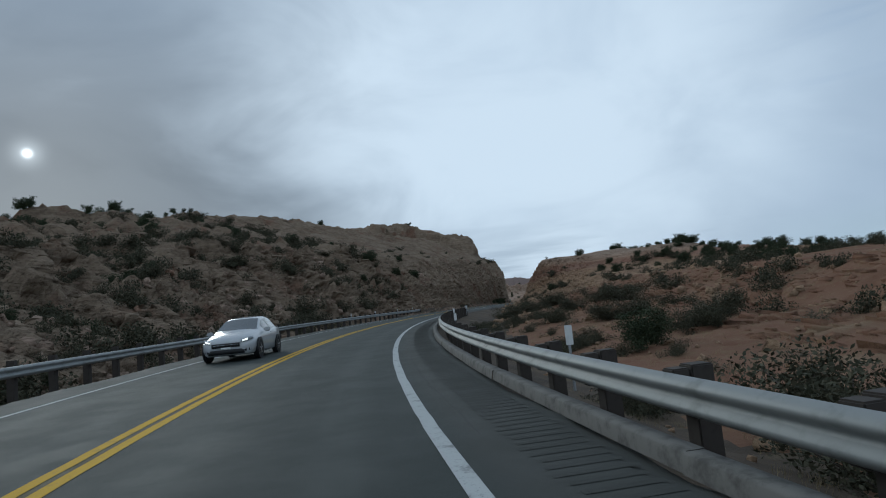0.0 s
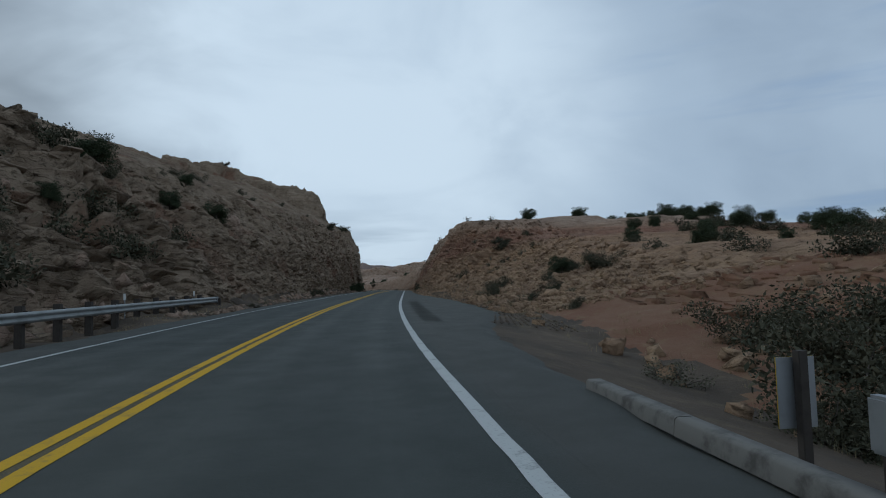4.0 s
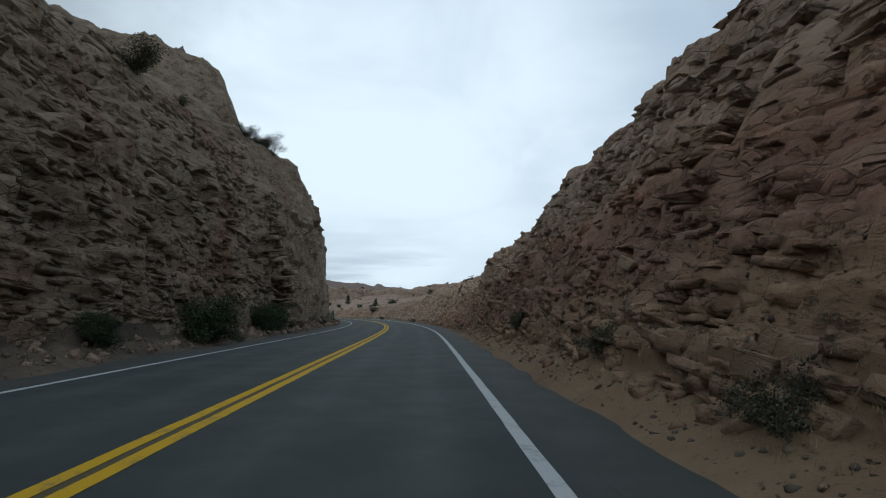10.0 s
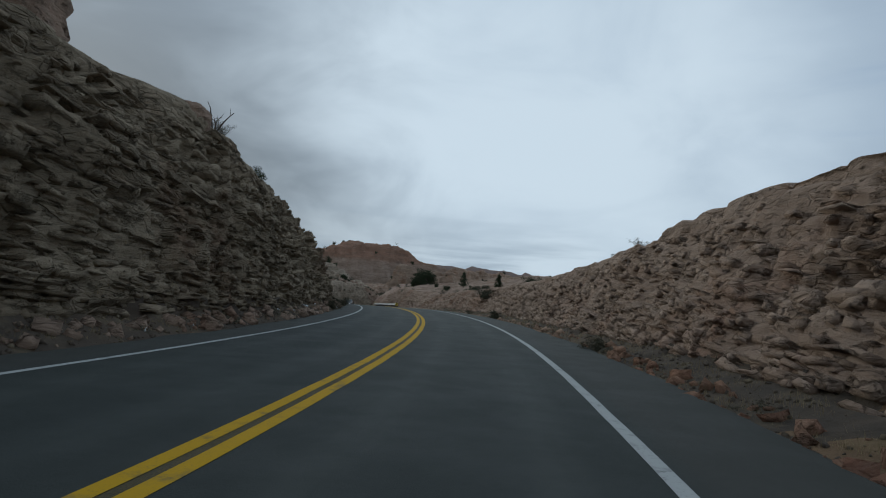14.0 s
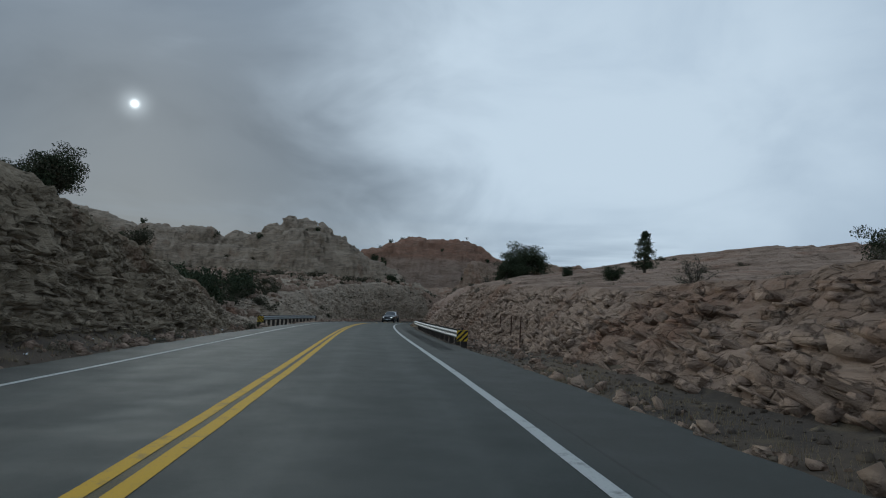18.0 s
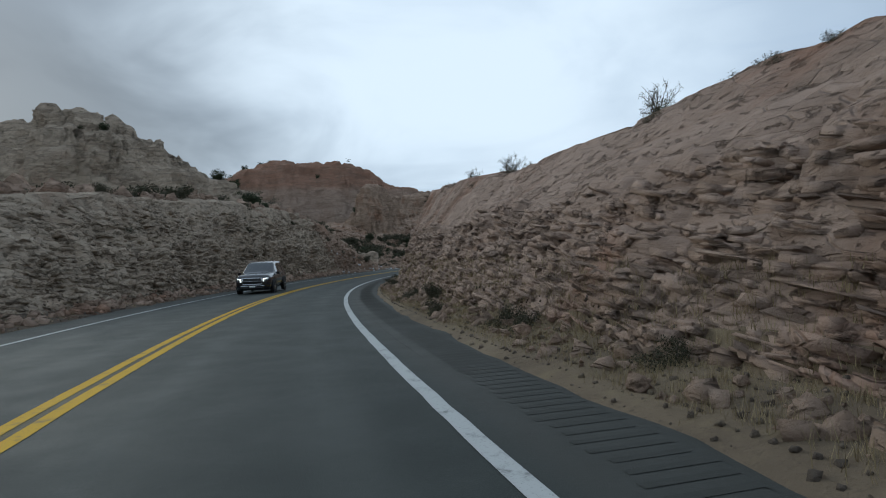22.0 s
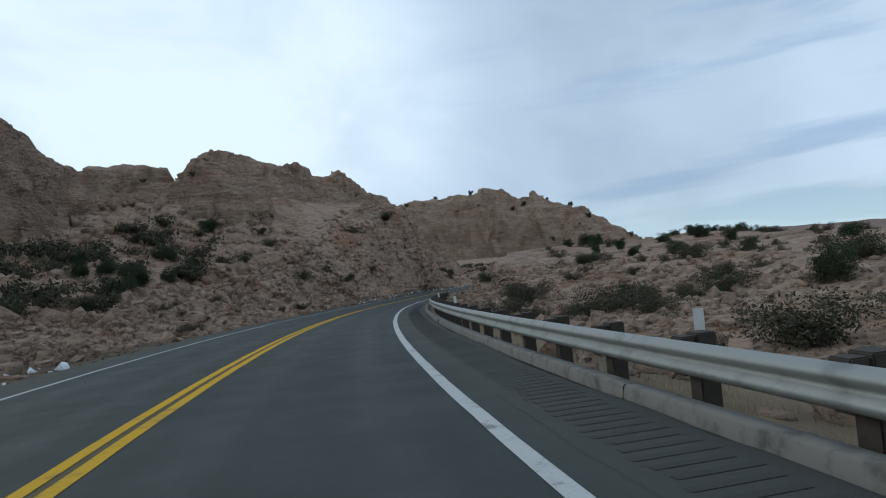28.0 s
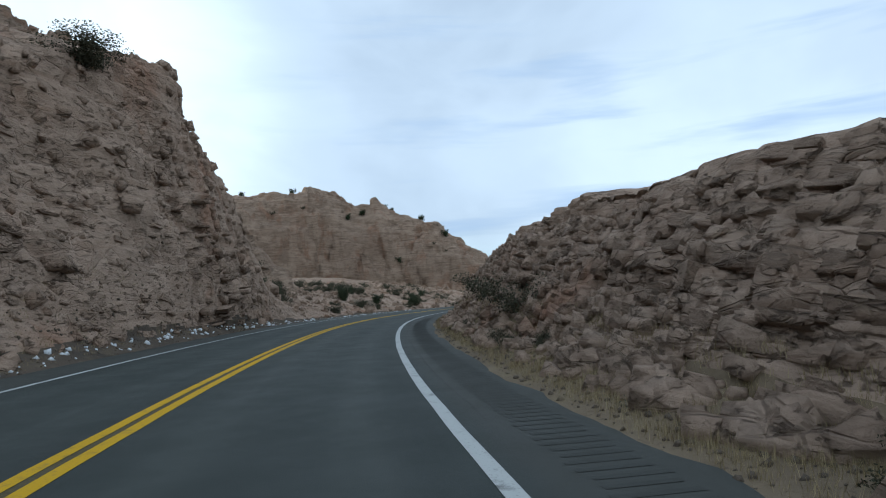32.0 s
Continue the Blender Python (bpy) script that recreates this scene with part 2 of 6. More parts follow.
def rock_material(name, pale, tan, red, dark, reddish=0.5, band=1.0, strata=None, shatter=1.0, size=1.0):
    """Layered sandstone broken into blocks: beds, iron-red stains, dark joints; strata: colours by height in the layers."""
    m, t, b, at = material(name)
    warp = noise_of(t, at, 0.12, 3.0)
    shift = t.nodes.new("ShaderNodeTexNoise")
    shift.inputs["Scale"].default_value, shift.inputs["Detail"].default_value = 1.1, 4.0
    link(t, at, shift.inputs["Vector"])
    bent = t.nodes.new("ShaderNodeVectorMath")
    bent.operation = "MULTIPLY_ADD"
    link(t, shift.outputs["Color"], bent.inputs[0])
    bent.inputs[1].default_value = (0.45, 0.45, 0.2)
    link(t, at, bent.inputs[2])
    bent = bent.outputs[0]
    bed = noise_of(t, scaled(t, at, (0.10, 0.10, 1.5 * band), (0.05, -0.03, 0)), 1.0, 7.0, 0.65, 0.8)
    thin = noise_of(t, scaled(t, bent, (0.7 * size, 0.7 * size, 7.0 * band * size**0.6), (0.05, -0.03, 0)), 1.0, 5.0, 0.6, 0.6)
    grain = noise_of(t, at, 14.0, 5.0, 0.6)
    blotch = noise_of(t, scaled(t, at, (1, 1, 0.55)), 0.22, 6.0, 0.62, 0.5)
    base = ramp_of(t, bed, [(0.30, tan), (0.5, pale), (0.68, tan)])
    base = mixed(t, ranged(t, maths(t, "ADD", blotch, maths(t, "MULTIPLY", warp, 0.3)), 0.80 - reddish * 0.3, 0.98 - reddish * 0.3), base, red)
    if strata:
        way_up, low, high, stops = strata
        level = maths(t, "ADD", dotted(t, at, way_up), maths(t, "MULTIPLY_ADD", noise_of(t, at, 0.35, 5.0, 0.6), 1.8, -0.9))
        layer = ramp_of(t, ranged(t, level, low, high, 0.0, 1.0, False), stops, False)
        base = mixed(t, 0.84, base, layer)
    big_tone, big_rim = crumbled(t, bent, (0.55 * size, 0.55 * size, 1.5 * band), (0.05, -0.03, 0.3))
    tone, rim = crumbled(t, bent, (1.7 * size, 1.7 * size, 4.6 * band), (0.06, -0.04, 0.9))
    broken = ranged(t, noise_of(t, at, 0.33, 3.0, 0.6), 0.42, 0.58, 0.12, shatter)
    base = mixed(t, ranged(t, big_tone, 0.2, 1.0, 0.0, 0.38), base, tuple(v * 0.62 for v in tan))
    base = mixed(t, maths(t, "MULTIPLY", broken, ranged(t, tone, 0.35, 1.0, 0.0, 0.55)), base, tuple(v * 0.48 for v in tan))
    base = mixed(t, maths(t, "MULTIPLY", broken, ranged(t, tone, 0.35, 0.0, 0.0, 0.35)), base, tuple(min(v * 1.25, 0.6) for v in pale))
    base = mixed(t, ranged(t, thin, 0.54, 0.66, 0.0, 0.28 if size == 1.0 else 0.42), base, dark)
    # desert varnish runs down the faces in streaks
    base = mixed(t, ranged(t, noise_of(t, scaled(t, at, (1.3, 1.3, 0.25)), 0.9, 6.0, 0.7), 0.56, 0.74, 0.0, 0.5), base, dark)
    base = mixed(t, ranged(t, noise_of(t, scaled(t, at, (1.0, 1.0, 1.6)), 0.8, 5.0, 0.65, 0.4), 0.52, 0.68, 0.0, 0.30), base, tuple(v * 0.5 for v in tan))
    # pits: the shade inside the holes is put into the colour as well
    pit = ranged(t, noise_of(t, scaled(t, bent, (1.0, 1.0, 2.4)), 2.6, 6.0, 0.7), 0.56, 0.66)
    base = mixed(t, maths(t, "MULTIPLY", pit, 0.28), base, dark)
    base = mixed(t, ranged(t, grain, 0.3, 0.75, 0.0, 0.25), base, pale)
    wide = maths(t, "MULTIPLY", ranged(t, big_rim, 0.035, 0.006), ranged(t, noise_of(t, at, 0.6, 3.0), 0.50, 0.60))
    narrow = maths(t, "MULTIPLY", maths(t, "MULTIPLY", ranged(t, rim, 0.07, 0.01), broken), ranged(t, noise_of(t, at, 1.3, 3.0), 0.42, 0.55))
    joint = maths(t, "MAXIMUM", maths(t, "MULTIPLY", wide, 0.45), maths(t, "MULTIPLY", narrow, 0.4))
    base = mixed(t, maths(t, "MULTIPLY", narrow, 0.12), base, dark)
    island = maths(t, "FRACT", maths(t, "ADD", t.nodes.new("ShaderNodeNewGeometry").outputs["Random Per Island"], t.nodes.new("ShaderNodeObjectInfo").outputs["Random"]))
    base = mixed(t, ranged(t, island, 0.0, 1.0, 0.0, 0.30), base, tuple(v * 0.62 for v in tan))
    link(t, base, b.inputs["Base Color"])
    b.inputs["Roughness"].default_value = 0.95
    b.inputs["Specular IOR Level"].default_value = 0.1
    relief = maths(t, "ADD", maths(t, "MULTIPLY", thin, 0.5), maths(t, "MULTIPLY", noise_of(t, at, 5.0, 8.0, 0.7), 0.6))
    relief = maths(t, "ADD", relief, maths(t, "MULTIPLY", maths(t, "MULTIPLY", tone, broken), 0.28))
    relief = maths(t, "ADD", relief, maths(t, "MULTIPLY", big_tone, 0.15))
    relief = maths(t, "SUBTRACT", relief, maths(t, "ADD", joint, maths(t, "MULTIPLY", pit, 0.7)))
    bumped(t, b, relief, 1.0, 0.15 / size)
    return m


# the red bed of the first cut sinks slowly along the road, under a grey cap and over ochre
RED_BEDS = ((0.026, 0.051, 1.0), 8.0, 20.0, [(0.0, (0.30, 0.20, 0.115)), (0.34, (0.35, 0.215, 0.12)), (0.39, (0.24, 0.105, 0.068)), (0.50, (0.225, 0.098, 0.064)),
                                            (0.55, (0.32, 0.165, 0.10)), (0.62, (0.36, 0.245, 0.17)), (0.72, (0.385, 0.30, 0.228)), (1.0, (0.40, 0.315, 0.245))])
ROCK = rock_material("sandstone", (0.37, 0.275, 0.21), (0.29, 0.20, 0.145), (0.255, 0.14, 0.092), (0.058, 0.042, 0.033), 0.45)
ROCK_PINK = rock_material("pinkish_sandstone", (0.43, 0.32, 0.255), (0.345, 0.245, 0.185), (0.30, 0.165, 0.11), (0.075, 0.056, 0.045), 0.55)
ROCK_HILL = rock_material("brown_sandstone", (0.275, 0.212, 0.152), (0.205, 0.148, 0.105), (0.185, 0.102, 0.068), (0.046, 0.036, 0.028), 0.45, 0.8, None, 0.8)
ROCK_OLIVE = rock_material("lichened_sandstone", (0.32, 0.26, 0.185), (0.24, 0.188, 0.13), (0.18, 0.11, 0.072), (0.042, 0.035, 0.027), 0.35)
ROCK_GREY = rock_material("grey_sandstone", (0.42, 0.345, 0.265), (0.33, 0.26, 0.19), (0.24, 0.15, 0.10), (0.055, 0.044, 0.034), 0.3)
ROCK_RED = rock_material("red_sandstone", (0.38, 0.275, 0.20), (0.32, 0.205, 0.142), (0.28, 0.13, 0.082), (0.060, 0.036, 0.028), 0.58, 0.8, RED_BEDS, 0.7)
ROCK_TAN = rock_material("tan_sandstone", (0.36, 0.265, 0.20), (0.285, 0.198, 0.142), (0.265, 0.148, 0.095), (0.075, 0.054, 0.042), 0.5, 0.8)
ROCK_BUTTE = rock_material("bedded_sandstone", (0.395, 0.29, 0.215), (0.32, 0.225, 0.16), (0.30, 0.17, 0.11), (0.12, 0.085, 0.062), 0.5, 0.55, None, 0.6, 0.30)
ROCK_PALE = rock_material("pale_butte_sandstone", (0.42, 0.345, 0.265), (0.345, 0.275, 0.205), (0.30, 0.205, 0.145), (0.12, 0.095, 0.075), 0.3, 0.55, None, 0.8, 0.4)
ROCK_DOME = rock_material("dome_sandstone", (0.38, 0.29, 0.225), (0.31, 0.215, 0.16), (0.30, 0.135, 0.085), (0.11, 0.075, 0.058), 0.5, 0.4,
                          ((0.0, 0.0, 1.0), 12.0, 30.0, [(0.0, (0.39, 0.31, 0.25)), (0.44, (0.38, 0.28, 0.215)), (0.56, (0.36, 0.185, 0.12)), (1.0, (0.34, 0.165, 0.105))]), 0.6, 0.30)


def soil_material(name, a, b_, c, pebbles=0.5, dust=(0.30, 0.24, 0.15), stone=(0.16, 0.12, 0.09)):
    m, t, b, at = material(name)
    base = ramp_of(t, noise_of(t, at, 0.35, 6.0, 0.6), [(0.3, a), (0.55, b_), (0.75, c)])
    pebble = noise_of(t, at, 9.0, 6.0, 0.7)
    base = mixed(t, ranged(t, pebble, 0.55, 0.7, 0.0, pebbles), base, stone)
    base = mixed(t, ranged(t, noise_of(t, at, 1.6, 5.0, 0.65), 0.5, 0.7, 0.0, 0.5), base, dust)
    link(t, base, b.inputs["Base Color"])
    b.inputs["Roughness"].default_value = 0.97
    b.inputs["Specular IOR Level"].default_value = 0.1
    bumped(t, b, pebble, 0.8, 0.06)
    return m


SOIL = soil_material("red_soil", (0.165, 0.085, 0.054), (0.185, 0.105, 0.068), (0.21, 0.15, 0.095), 0.6, (0.21, 0.155, 0.09), (0.10, 0.06, 0.042))
SCRUB = soil_material("scrub_plain", (0.22, 0.14, 0.10), (0.25, 0.18, 0.125), (0.21, 0.175, 0.12), 0.3)


def plain(name, colour, roughness=0.6, metal=0.0, wear=0.25, scale=6.0, bump=0.15, worn=None):
    m, t, b, at = material(name)
    worn = worn or tuple(v * 0.55 for v in colour)
    n = noise_of(t, at, scale, 6.0, 0.65)
    link(t, mixed(t, ranged(t, n, 0.45, 0.72, 0.0, wear), colour, worn), b.inputs["Base Color"])
    b.inputs["Roughness"].default_value, b.inputs["Metallic"].default_value = roughness, metal
    if bump:
        bumped(t, b, n, bump, 0.01)
    return m


def asphalt_material(name="asphalt", tone=1.0):
    """Worn asphalt; the UV map holds metres across and along the road."""
    m, t, b, at = material(name)
    b.inputs["Specular IOR Level"].default_value = 0.16
    lane = t.nodes.new("ShaderNodeSeparateXYZ")
    link(t, t.nodes.new("ShaderNodeTexCoord").outputs["UV"], lane.inputs[0])
    across, run = lane.outputs[0], lane.outputs[1]
    drawn = t.nodes.new("ShaderNodeCombineXYZ")
    link(t, maths(t, "MULTIPLY", across, 2.2), drawn.inputs[0])
    link(t, maths(t, "MULTIPLY", run, 0.06), drawn.inputs[1])
    smear = noise_of(t, drawn.outputs[0], 1.0, 5.0, 0.6)
    big = noise_of(t, at, 0.09, 5.0, 0.6)
    mid = noise_of(t, at, 1.1, 6.0, 0.65)
    grit = noise_of(t, at, 60.0, 3.0, 0.7)
    c = [tuple(v * tone for v in k) for k in ((0.034, 0.040, 0.037), (0.042, 0.048, 0.044), (0.058, 0.064, 0.059), (0.029, 0.034, 0.032), (0.054, 0.054, 0.048))]
    base = ramp_of(t, big, [(0.3, c[0]), (0.7, c[1])])
    path = maths(t, "ABSOLUTE", maths(t, "SUBTRACT", maths(t, "ABSOLUTE", maths(t, "SUBTRACT", maths(t, "ABSOLUTE", across), 1.85)), 0.82))
    base = mixed(t, maths(t, "MULTIPLY", ranged(t, path, 0.48, 0.05), ranged(t, smear, 0.25, 0.65, 0.15, 0.75)), base, c[2])
    base = mixed(t, ranged(t, smear, 0.52, 0.72, 0.0, 0.35), base, c[3])
    base = mixed(t, ranged(t, mid, 0.42, 0.75, 0.0, 0.16), base, c[3])
    base = mixed(t, maths(t, "MULTIPLY", ranged(t, maths(t, "ADD", maths(t, "ABSOLUTE", across), maths(t, "MULTIPLY", mid, 0.5)), 3.8, 4.3), 0.75), base, c[4])
    # paint rubbed into the strip between the centre lines
    base = mixed(t, maths(t, "MULTIPLY", ranged(t, maths(t, "ABSOLUTE", across), 0.20, 0.12), ranged(t, grit, 0.35, 0.6, 0.1, 0.55)), base, (0.16, 0.11, 0.025))
    seam = maths(t, "ABSOLUTE", maths(t, "ADD", maths(t, "SUBTRACT", across, 3.98), maths(t, "MULTIPLY_ADD", noise_of(t, at, 0.5, 4.0), 0.16, -0.08)))
    seam = maths(t, "MULTIPLY", ranged(t, seam, 0.022, 0.008), ranged(t, big, 0.45, 0.55))
    base = mixed(t, maths(t, "MULTIPLY", seam, 0.2), base, (0.012, 0.012, 0.012))
    base = mixed(t, ranged(t, grit, 0.5, 0.8, 0.0, 0.35), base, (0.085, 0.086, 0.08))
    link(t, base, b.inputs["Base Color"])
    link(t, ranged(t, mid, 0.3, 0.7, 0.70, 0.82), b.inputs["Roughness"])
    bumped(t, b, maths(t, "SUBTRACT", grit, seam), 0.6, 0.008)
    return m


def paint_material(name, colour, gone):
    m, t, b, at = material(name)
    n = noise_of(t, at, 3.0, 8.0, 0.75)
    n2 = noise_of(t, at, 40.0, 3.0, 0.7)
    base = mixed(t, ranged(t, n, 0.52, 0.68, 0.0, gone), colour, (0.09, 0.09, 0.085))
    base = mixed(t, ranged(t, n2, 0.55, 0.75, 0.0, gone * 0.8), base, (0.09, 0.09, 0.085))
    link(t, base, b.inputs["Base Color"])
    b.inputs["Roughness"].default_value, b.inputs["Specular IOR Level"].default_value = 0.8, 0.12
    return m


ASPHALT = asphalt_material()
YELLOW = paint_material("yellow_road_paint", (0.50, 0.30, 0.012), 0.55)
WHITE = paint_material("white_road_paint", (0.42, 0.43, 0.42), 0.65)
STEEL = plain("galvanised_steel", (0.25, 0.26, 0.255), 0.62, 0.3, 0.7, 3.0, 0.1, (0.14, 0.145, 0.14))
TIMBER = plain("weathered_timber", (0.050, 0.042, 0.036), 0.9, 0.0, 0.6, 9.0, 0.4)
CONCRETE = plain("stained_concrete", (0.15, 0.142, 0.128), 0.9, 0.0, 0.9, 4.0, 0.5, (0.06, 0.056, 0.050))


# ---- mesh helpers ----
def mesh_of(name, verts, faces, mat, smooth=False):
    me = bpy.data.meshes.new(name)
    verts, faces = np.asarray(verts, np.float32).reshape(-1, 3), np.asarray(faces, np.int32)
    n = faces.shape[1]
    me.vertices.add(len(verts))
    me.vertices.foreach_set("co", verts.ravel())
    me.loops.add(faces.size)
    me.loops.foreach_set("vertex_index", faces.ravel())
    me.polygons.add(len(faces))
    me.polygons.foreach_set("loop_start", np.arange(0, faces.size, n, dtype=np.int32))
    if smooth:
        me.polygons.foreach_set("use_smooth", np.ones(len(faces), bool))
    me.update(calc_edges=True)
    me.materials.append(mat)
    return me


def sheet_faces(n, m, flip=False):
    i = (np.arange(n - 1)[:, None] * m + np.arange(m - 1)[None]).ravel()
    f = np.stack([i, i + 1, i + m + 1, i + m], -1)
    return f[:, ::-1] if flip else f


def set_uv(me, uv):
    """Lay a UV map from one pair of values for each vertex."""
    index = np.empty(len(me.loops), np.int32)
    me.loops.foreach_get("vertex_index", index)
    me.uv_layers.new(name="lane").data.foreach_set("uv", np.asarray(uv, np.float32).reshape(-1, 2)[index].ravel())
    return me


def sheet(name, p, mat, smooth=False, flip=False):
    """A grid of places as one surface."""
    n, m = p.shape[:2]
    return mesh_of(name, p, sheet_faces(n, m, flip), mat, smooth)


def part(name, data, mat, parent, label=""):
    """One mesh object, from a bmesh or a mesh, under a thing or a part."""
    if isinstance(data, bmesh.types.BMesh):
        me = bpy.data.meshes.new(name)
        data.to_mesh(me)
        data.free()
        data = me
    if mat and not data.materials:
        data.materials.append(mat)
    ob = new(name, data)
    ob.parent = parent
    if label:
        tagged(ob, label)
    return ob


def box_into(bm, size, at=(0, 0, 0), bevel=0.0, turn=None):
    made = bmesh.ops.create_cube(bm, size=1.0)["verts"]
    bmesh.ops.scale(bm, vec=size, verts=made)
    if bevel:
        edges = list({e for v in made for e in v.link_edges})
        made = [v for v in bmesh.ops.bevel(bm, geom=edges, offset=bevel, segments=2, affect="EDGES")["verts"]]
    if turn is not None:
        bmesh.ops.rotate(bm, matrix=turn, verts=made)
    bmesh.ops.translate(bm, vec=at, verts=made)
    return made


def box(size, at=(0, 0, 0), bevel=0.0, turn=None):
    bm = bmesh.new()
    box_into(bm, size, at, bevel, turn)
    return bm


def lathe(rings, sides=16, at=(0, 0, 0), axis="Z"):
    """A closed turned solid from (radius, height) rings."""
    bm = bmesh.new()
    loops = [[bm.verts.new((r * math.cos(2 * math.pi * k / sides), r * math.sin(2 * math.pi * k / sides), z)) for k in range(sides)] for r, z in rings]
    for a, b in zip(loops, loops[1:]):
        for k in range(sides):
            bm.faces.new((a[k], a[(k + 1) % sides], b[(k + 1) % sides], b[k]))
    bm.faces.new(loops[0][::-1])
    bm.faces.new(loops[-1])
    if axis == "X":
        bmesh.ops.rotate(bm, matrix=Matrix.Rotation(radians(90), 3, "Y"), verts=bm.verts)
    if axis == "Y":
        bmesh.ops.rotate(bm, matrix=Matrix.Rotation(radians(90), 3, "X"), verts=bm.verts)
    bmesh.ops.translate(bm, vec=at, verts=bm.verts)
    bmesh.ops.recalc_face_normals(bm, faces=bm.faces)
    return bm


# ---- ground ----
def ground_height(x, y):
    """The open desert far from the road: low swells, lower than the road."""
    p = np.stack([x, y, np.zeros_like(x)], -1)
    return -9.0 + 2.5 * fractal(p / 160, 3, 5) + 0.7 * fractal(p / 25, 3, 9)


edge = np.concatenate([np.linspace(-4500, -500, 21)[:-1], np.linspace(-500, 700, 161), np.linspace(700, 4500, 20)[1:]])
gx, gy = np.meshgrid(edge + 60, edge + 200, indexing="ij")
tagged(new("ground", sheet("ground", np.stack([gx, gy, ground_height(gx, gy)], -1), SCRUB, True)),
       "dry reddish desert ground with sparse scrub", "ground", kind="structure")

# ---- road ----
s_road = np.arange(-60.0, 700.0, 0.5)
SHOULDER_S = (-60, 60, 74, 84, 98, 112, 124, 140, 190, 215, 250, 262, 300, 312, 345, 360, 440, 700)
SHOULDER_R = (5.1, 5.1, 5.6, 7.6, 7.4, 6.2, 5.3, 5.0, 5.0, 5.7, 5.9, 5.8, 5.8, 5.5, 5.3, 5.1, 5.2, 5.3)
SHOULDER_L = (5.4, 5.4, 5.3, 5.2, 5.0, 4.9, 4.9, 4.9, 5.0, 5.1, 5.2, 5.3, 5.3, 5.4, 5.4, 5.4, 5.4, 5.4)
edge_r, edge_l = np.interp(s_road, SHOULDER_S, SHOULDER_R), np.interp(s_road, SHOULDER_S, SHOULDER_L)
ragged = np.stack([s_road, s_road * 0, s_road * 0], -1)
edge_r = edge_r + 0.12 * fractal(ragged * 0.7, 3, 21)
edge_l = edge_l + 0.12 * fractal(ragged * 0.7, 3, 22)
across = np.linspace(0, 1, 33)
dd = -edge_l[:, None] + (edge_l + edge_r)[:, None] * across[None]
zz = 0.0 * dd
zz[:, 0] = zz[:, -1] = -0.12
dd[:, 0] -= 0.05
dd[:, -1] += 0.05
road_mesh = set_uv(sheet("road", road_at(s_road[:, None], dd, zz), ASPHALT, True, True), np.stack([dd, s_road[:, None] + 0 * dd], -1))
tagged(new("road", road_mesh),
       "dark worn asphalt of a two-lane desert highway", "road", kind="structure")


def stripe(name, d, width, mat, label):
    s = np.arange(-60.0, 700.0, 0.5)
    edges = np.stack([s, s * 0, s * 0], -1)
    off = np.array([-width / 2, width / 2])
    p = road_at(s[:, None], d + off[None] + 0.008 * smooth_noise(edges * 1.7, 31)[:, None], 0.005)
    tagged(new(name, sheet(name, p, mat, False, True)), label, "road marking", kind="structure")


stripe("centre_line_left", -0.105, 0.15, YELLOW, "worn yellow painted centre stripe on asphalt")
stripe("centre_line_right", 0.148, 0.16, YELLOW, "worn yellow painted centre stripe on asphalt")
stripe("edge_line_right", 3.6, 0.155, WHITE, "worn white painted edge stripe on asphalt")
stripe("edge_line_left", -3.62, 0.12, WHITE, "worn white painted edge stripe on asphalt")


GROOVE = asphalt_material("milled_asphalt", 0.85)


def rumble(name, s0, s1):
    """Short bars across the shoulder: flat darker asphalt drawn for the milled grooves."""
    root = tagged(new(name), "grooved rumble strip milled into the asphalt shoulder", "rumble strip", kind="structure")
    verts, faces, uv = [], [], []
    for k, s in enumerate(np.arange(s0, s1, 0.21)):
        a, b = 4.18 + 0.03 * math.sin(k * 1.7), 4.78 + 0.03 * math.sin(k * 2.3)
        rows = np.array([(s, 0.0042), (s + 0.085, 0.0042)])
        p = road_at(rows[:, :1], np.array([[a, b]]), rows[:, 1:])
        f = sheet_faces(2, 2, True) + 4 * k
        verts.append(p.reshape(-1, 3))
        faces.append(f)
        uv.append(np.stack([np.tile((a, b), 2), np.repeat(rows[:, 0], 2)], -1))
    grooves = part("groove", set_uv(mesh_of("groove", np.concatenate(verts), np.concatenate(faces), GROOVE), np.concatenate(uv)), None, root, "dark milled grooves across the shoulder")
    tagged(grooves, kind="stuff")


rumble("rumble_strip_1", -8, 56)
rumble("rumble_strip_2", 78, 100)
rumble("rumble_strip_3", 306, 560)

# ---- cut walls beside the road ----
def interp_rows(rows, s):
    """Rows of along, then pairs of (out, up) for foot, middle, top and back."""
    rows = np.array(rows, float)
    return [eased_safe(rows[:, 0], rows[:, c], s) for c in range(1, rows.shape[1])]


def eased_safe(xk, yk, x):
    """Monotone between the knots."""
    i = np.clip(np.searchsorted(xk, x) - 1, 0, len(xk) - 2)
    u = np.clip((x - xk[i]) / (xk[i + 1] - xk[i]), 0, 1)
    u = 0.4 * u + 0.6 * u * u * (3 - 2 * u)
    return yk[i] * (1 - u) + yk[i + 1] * u


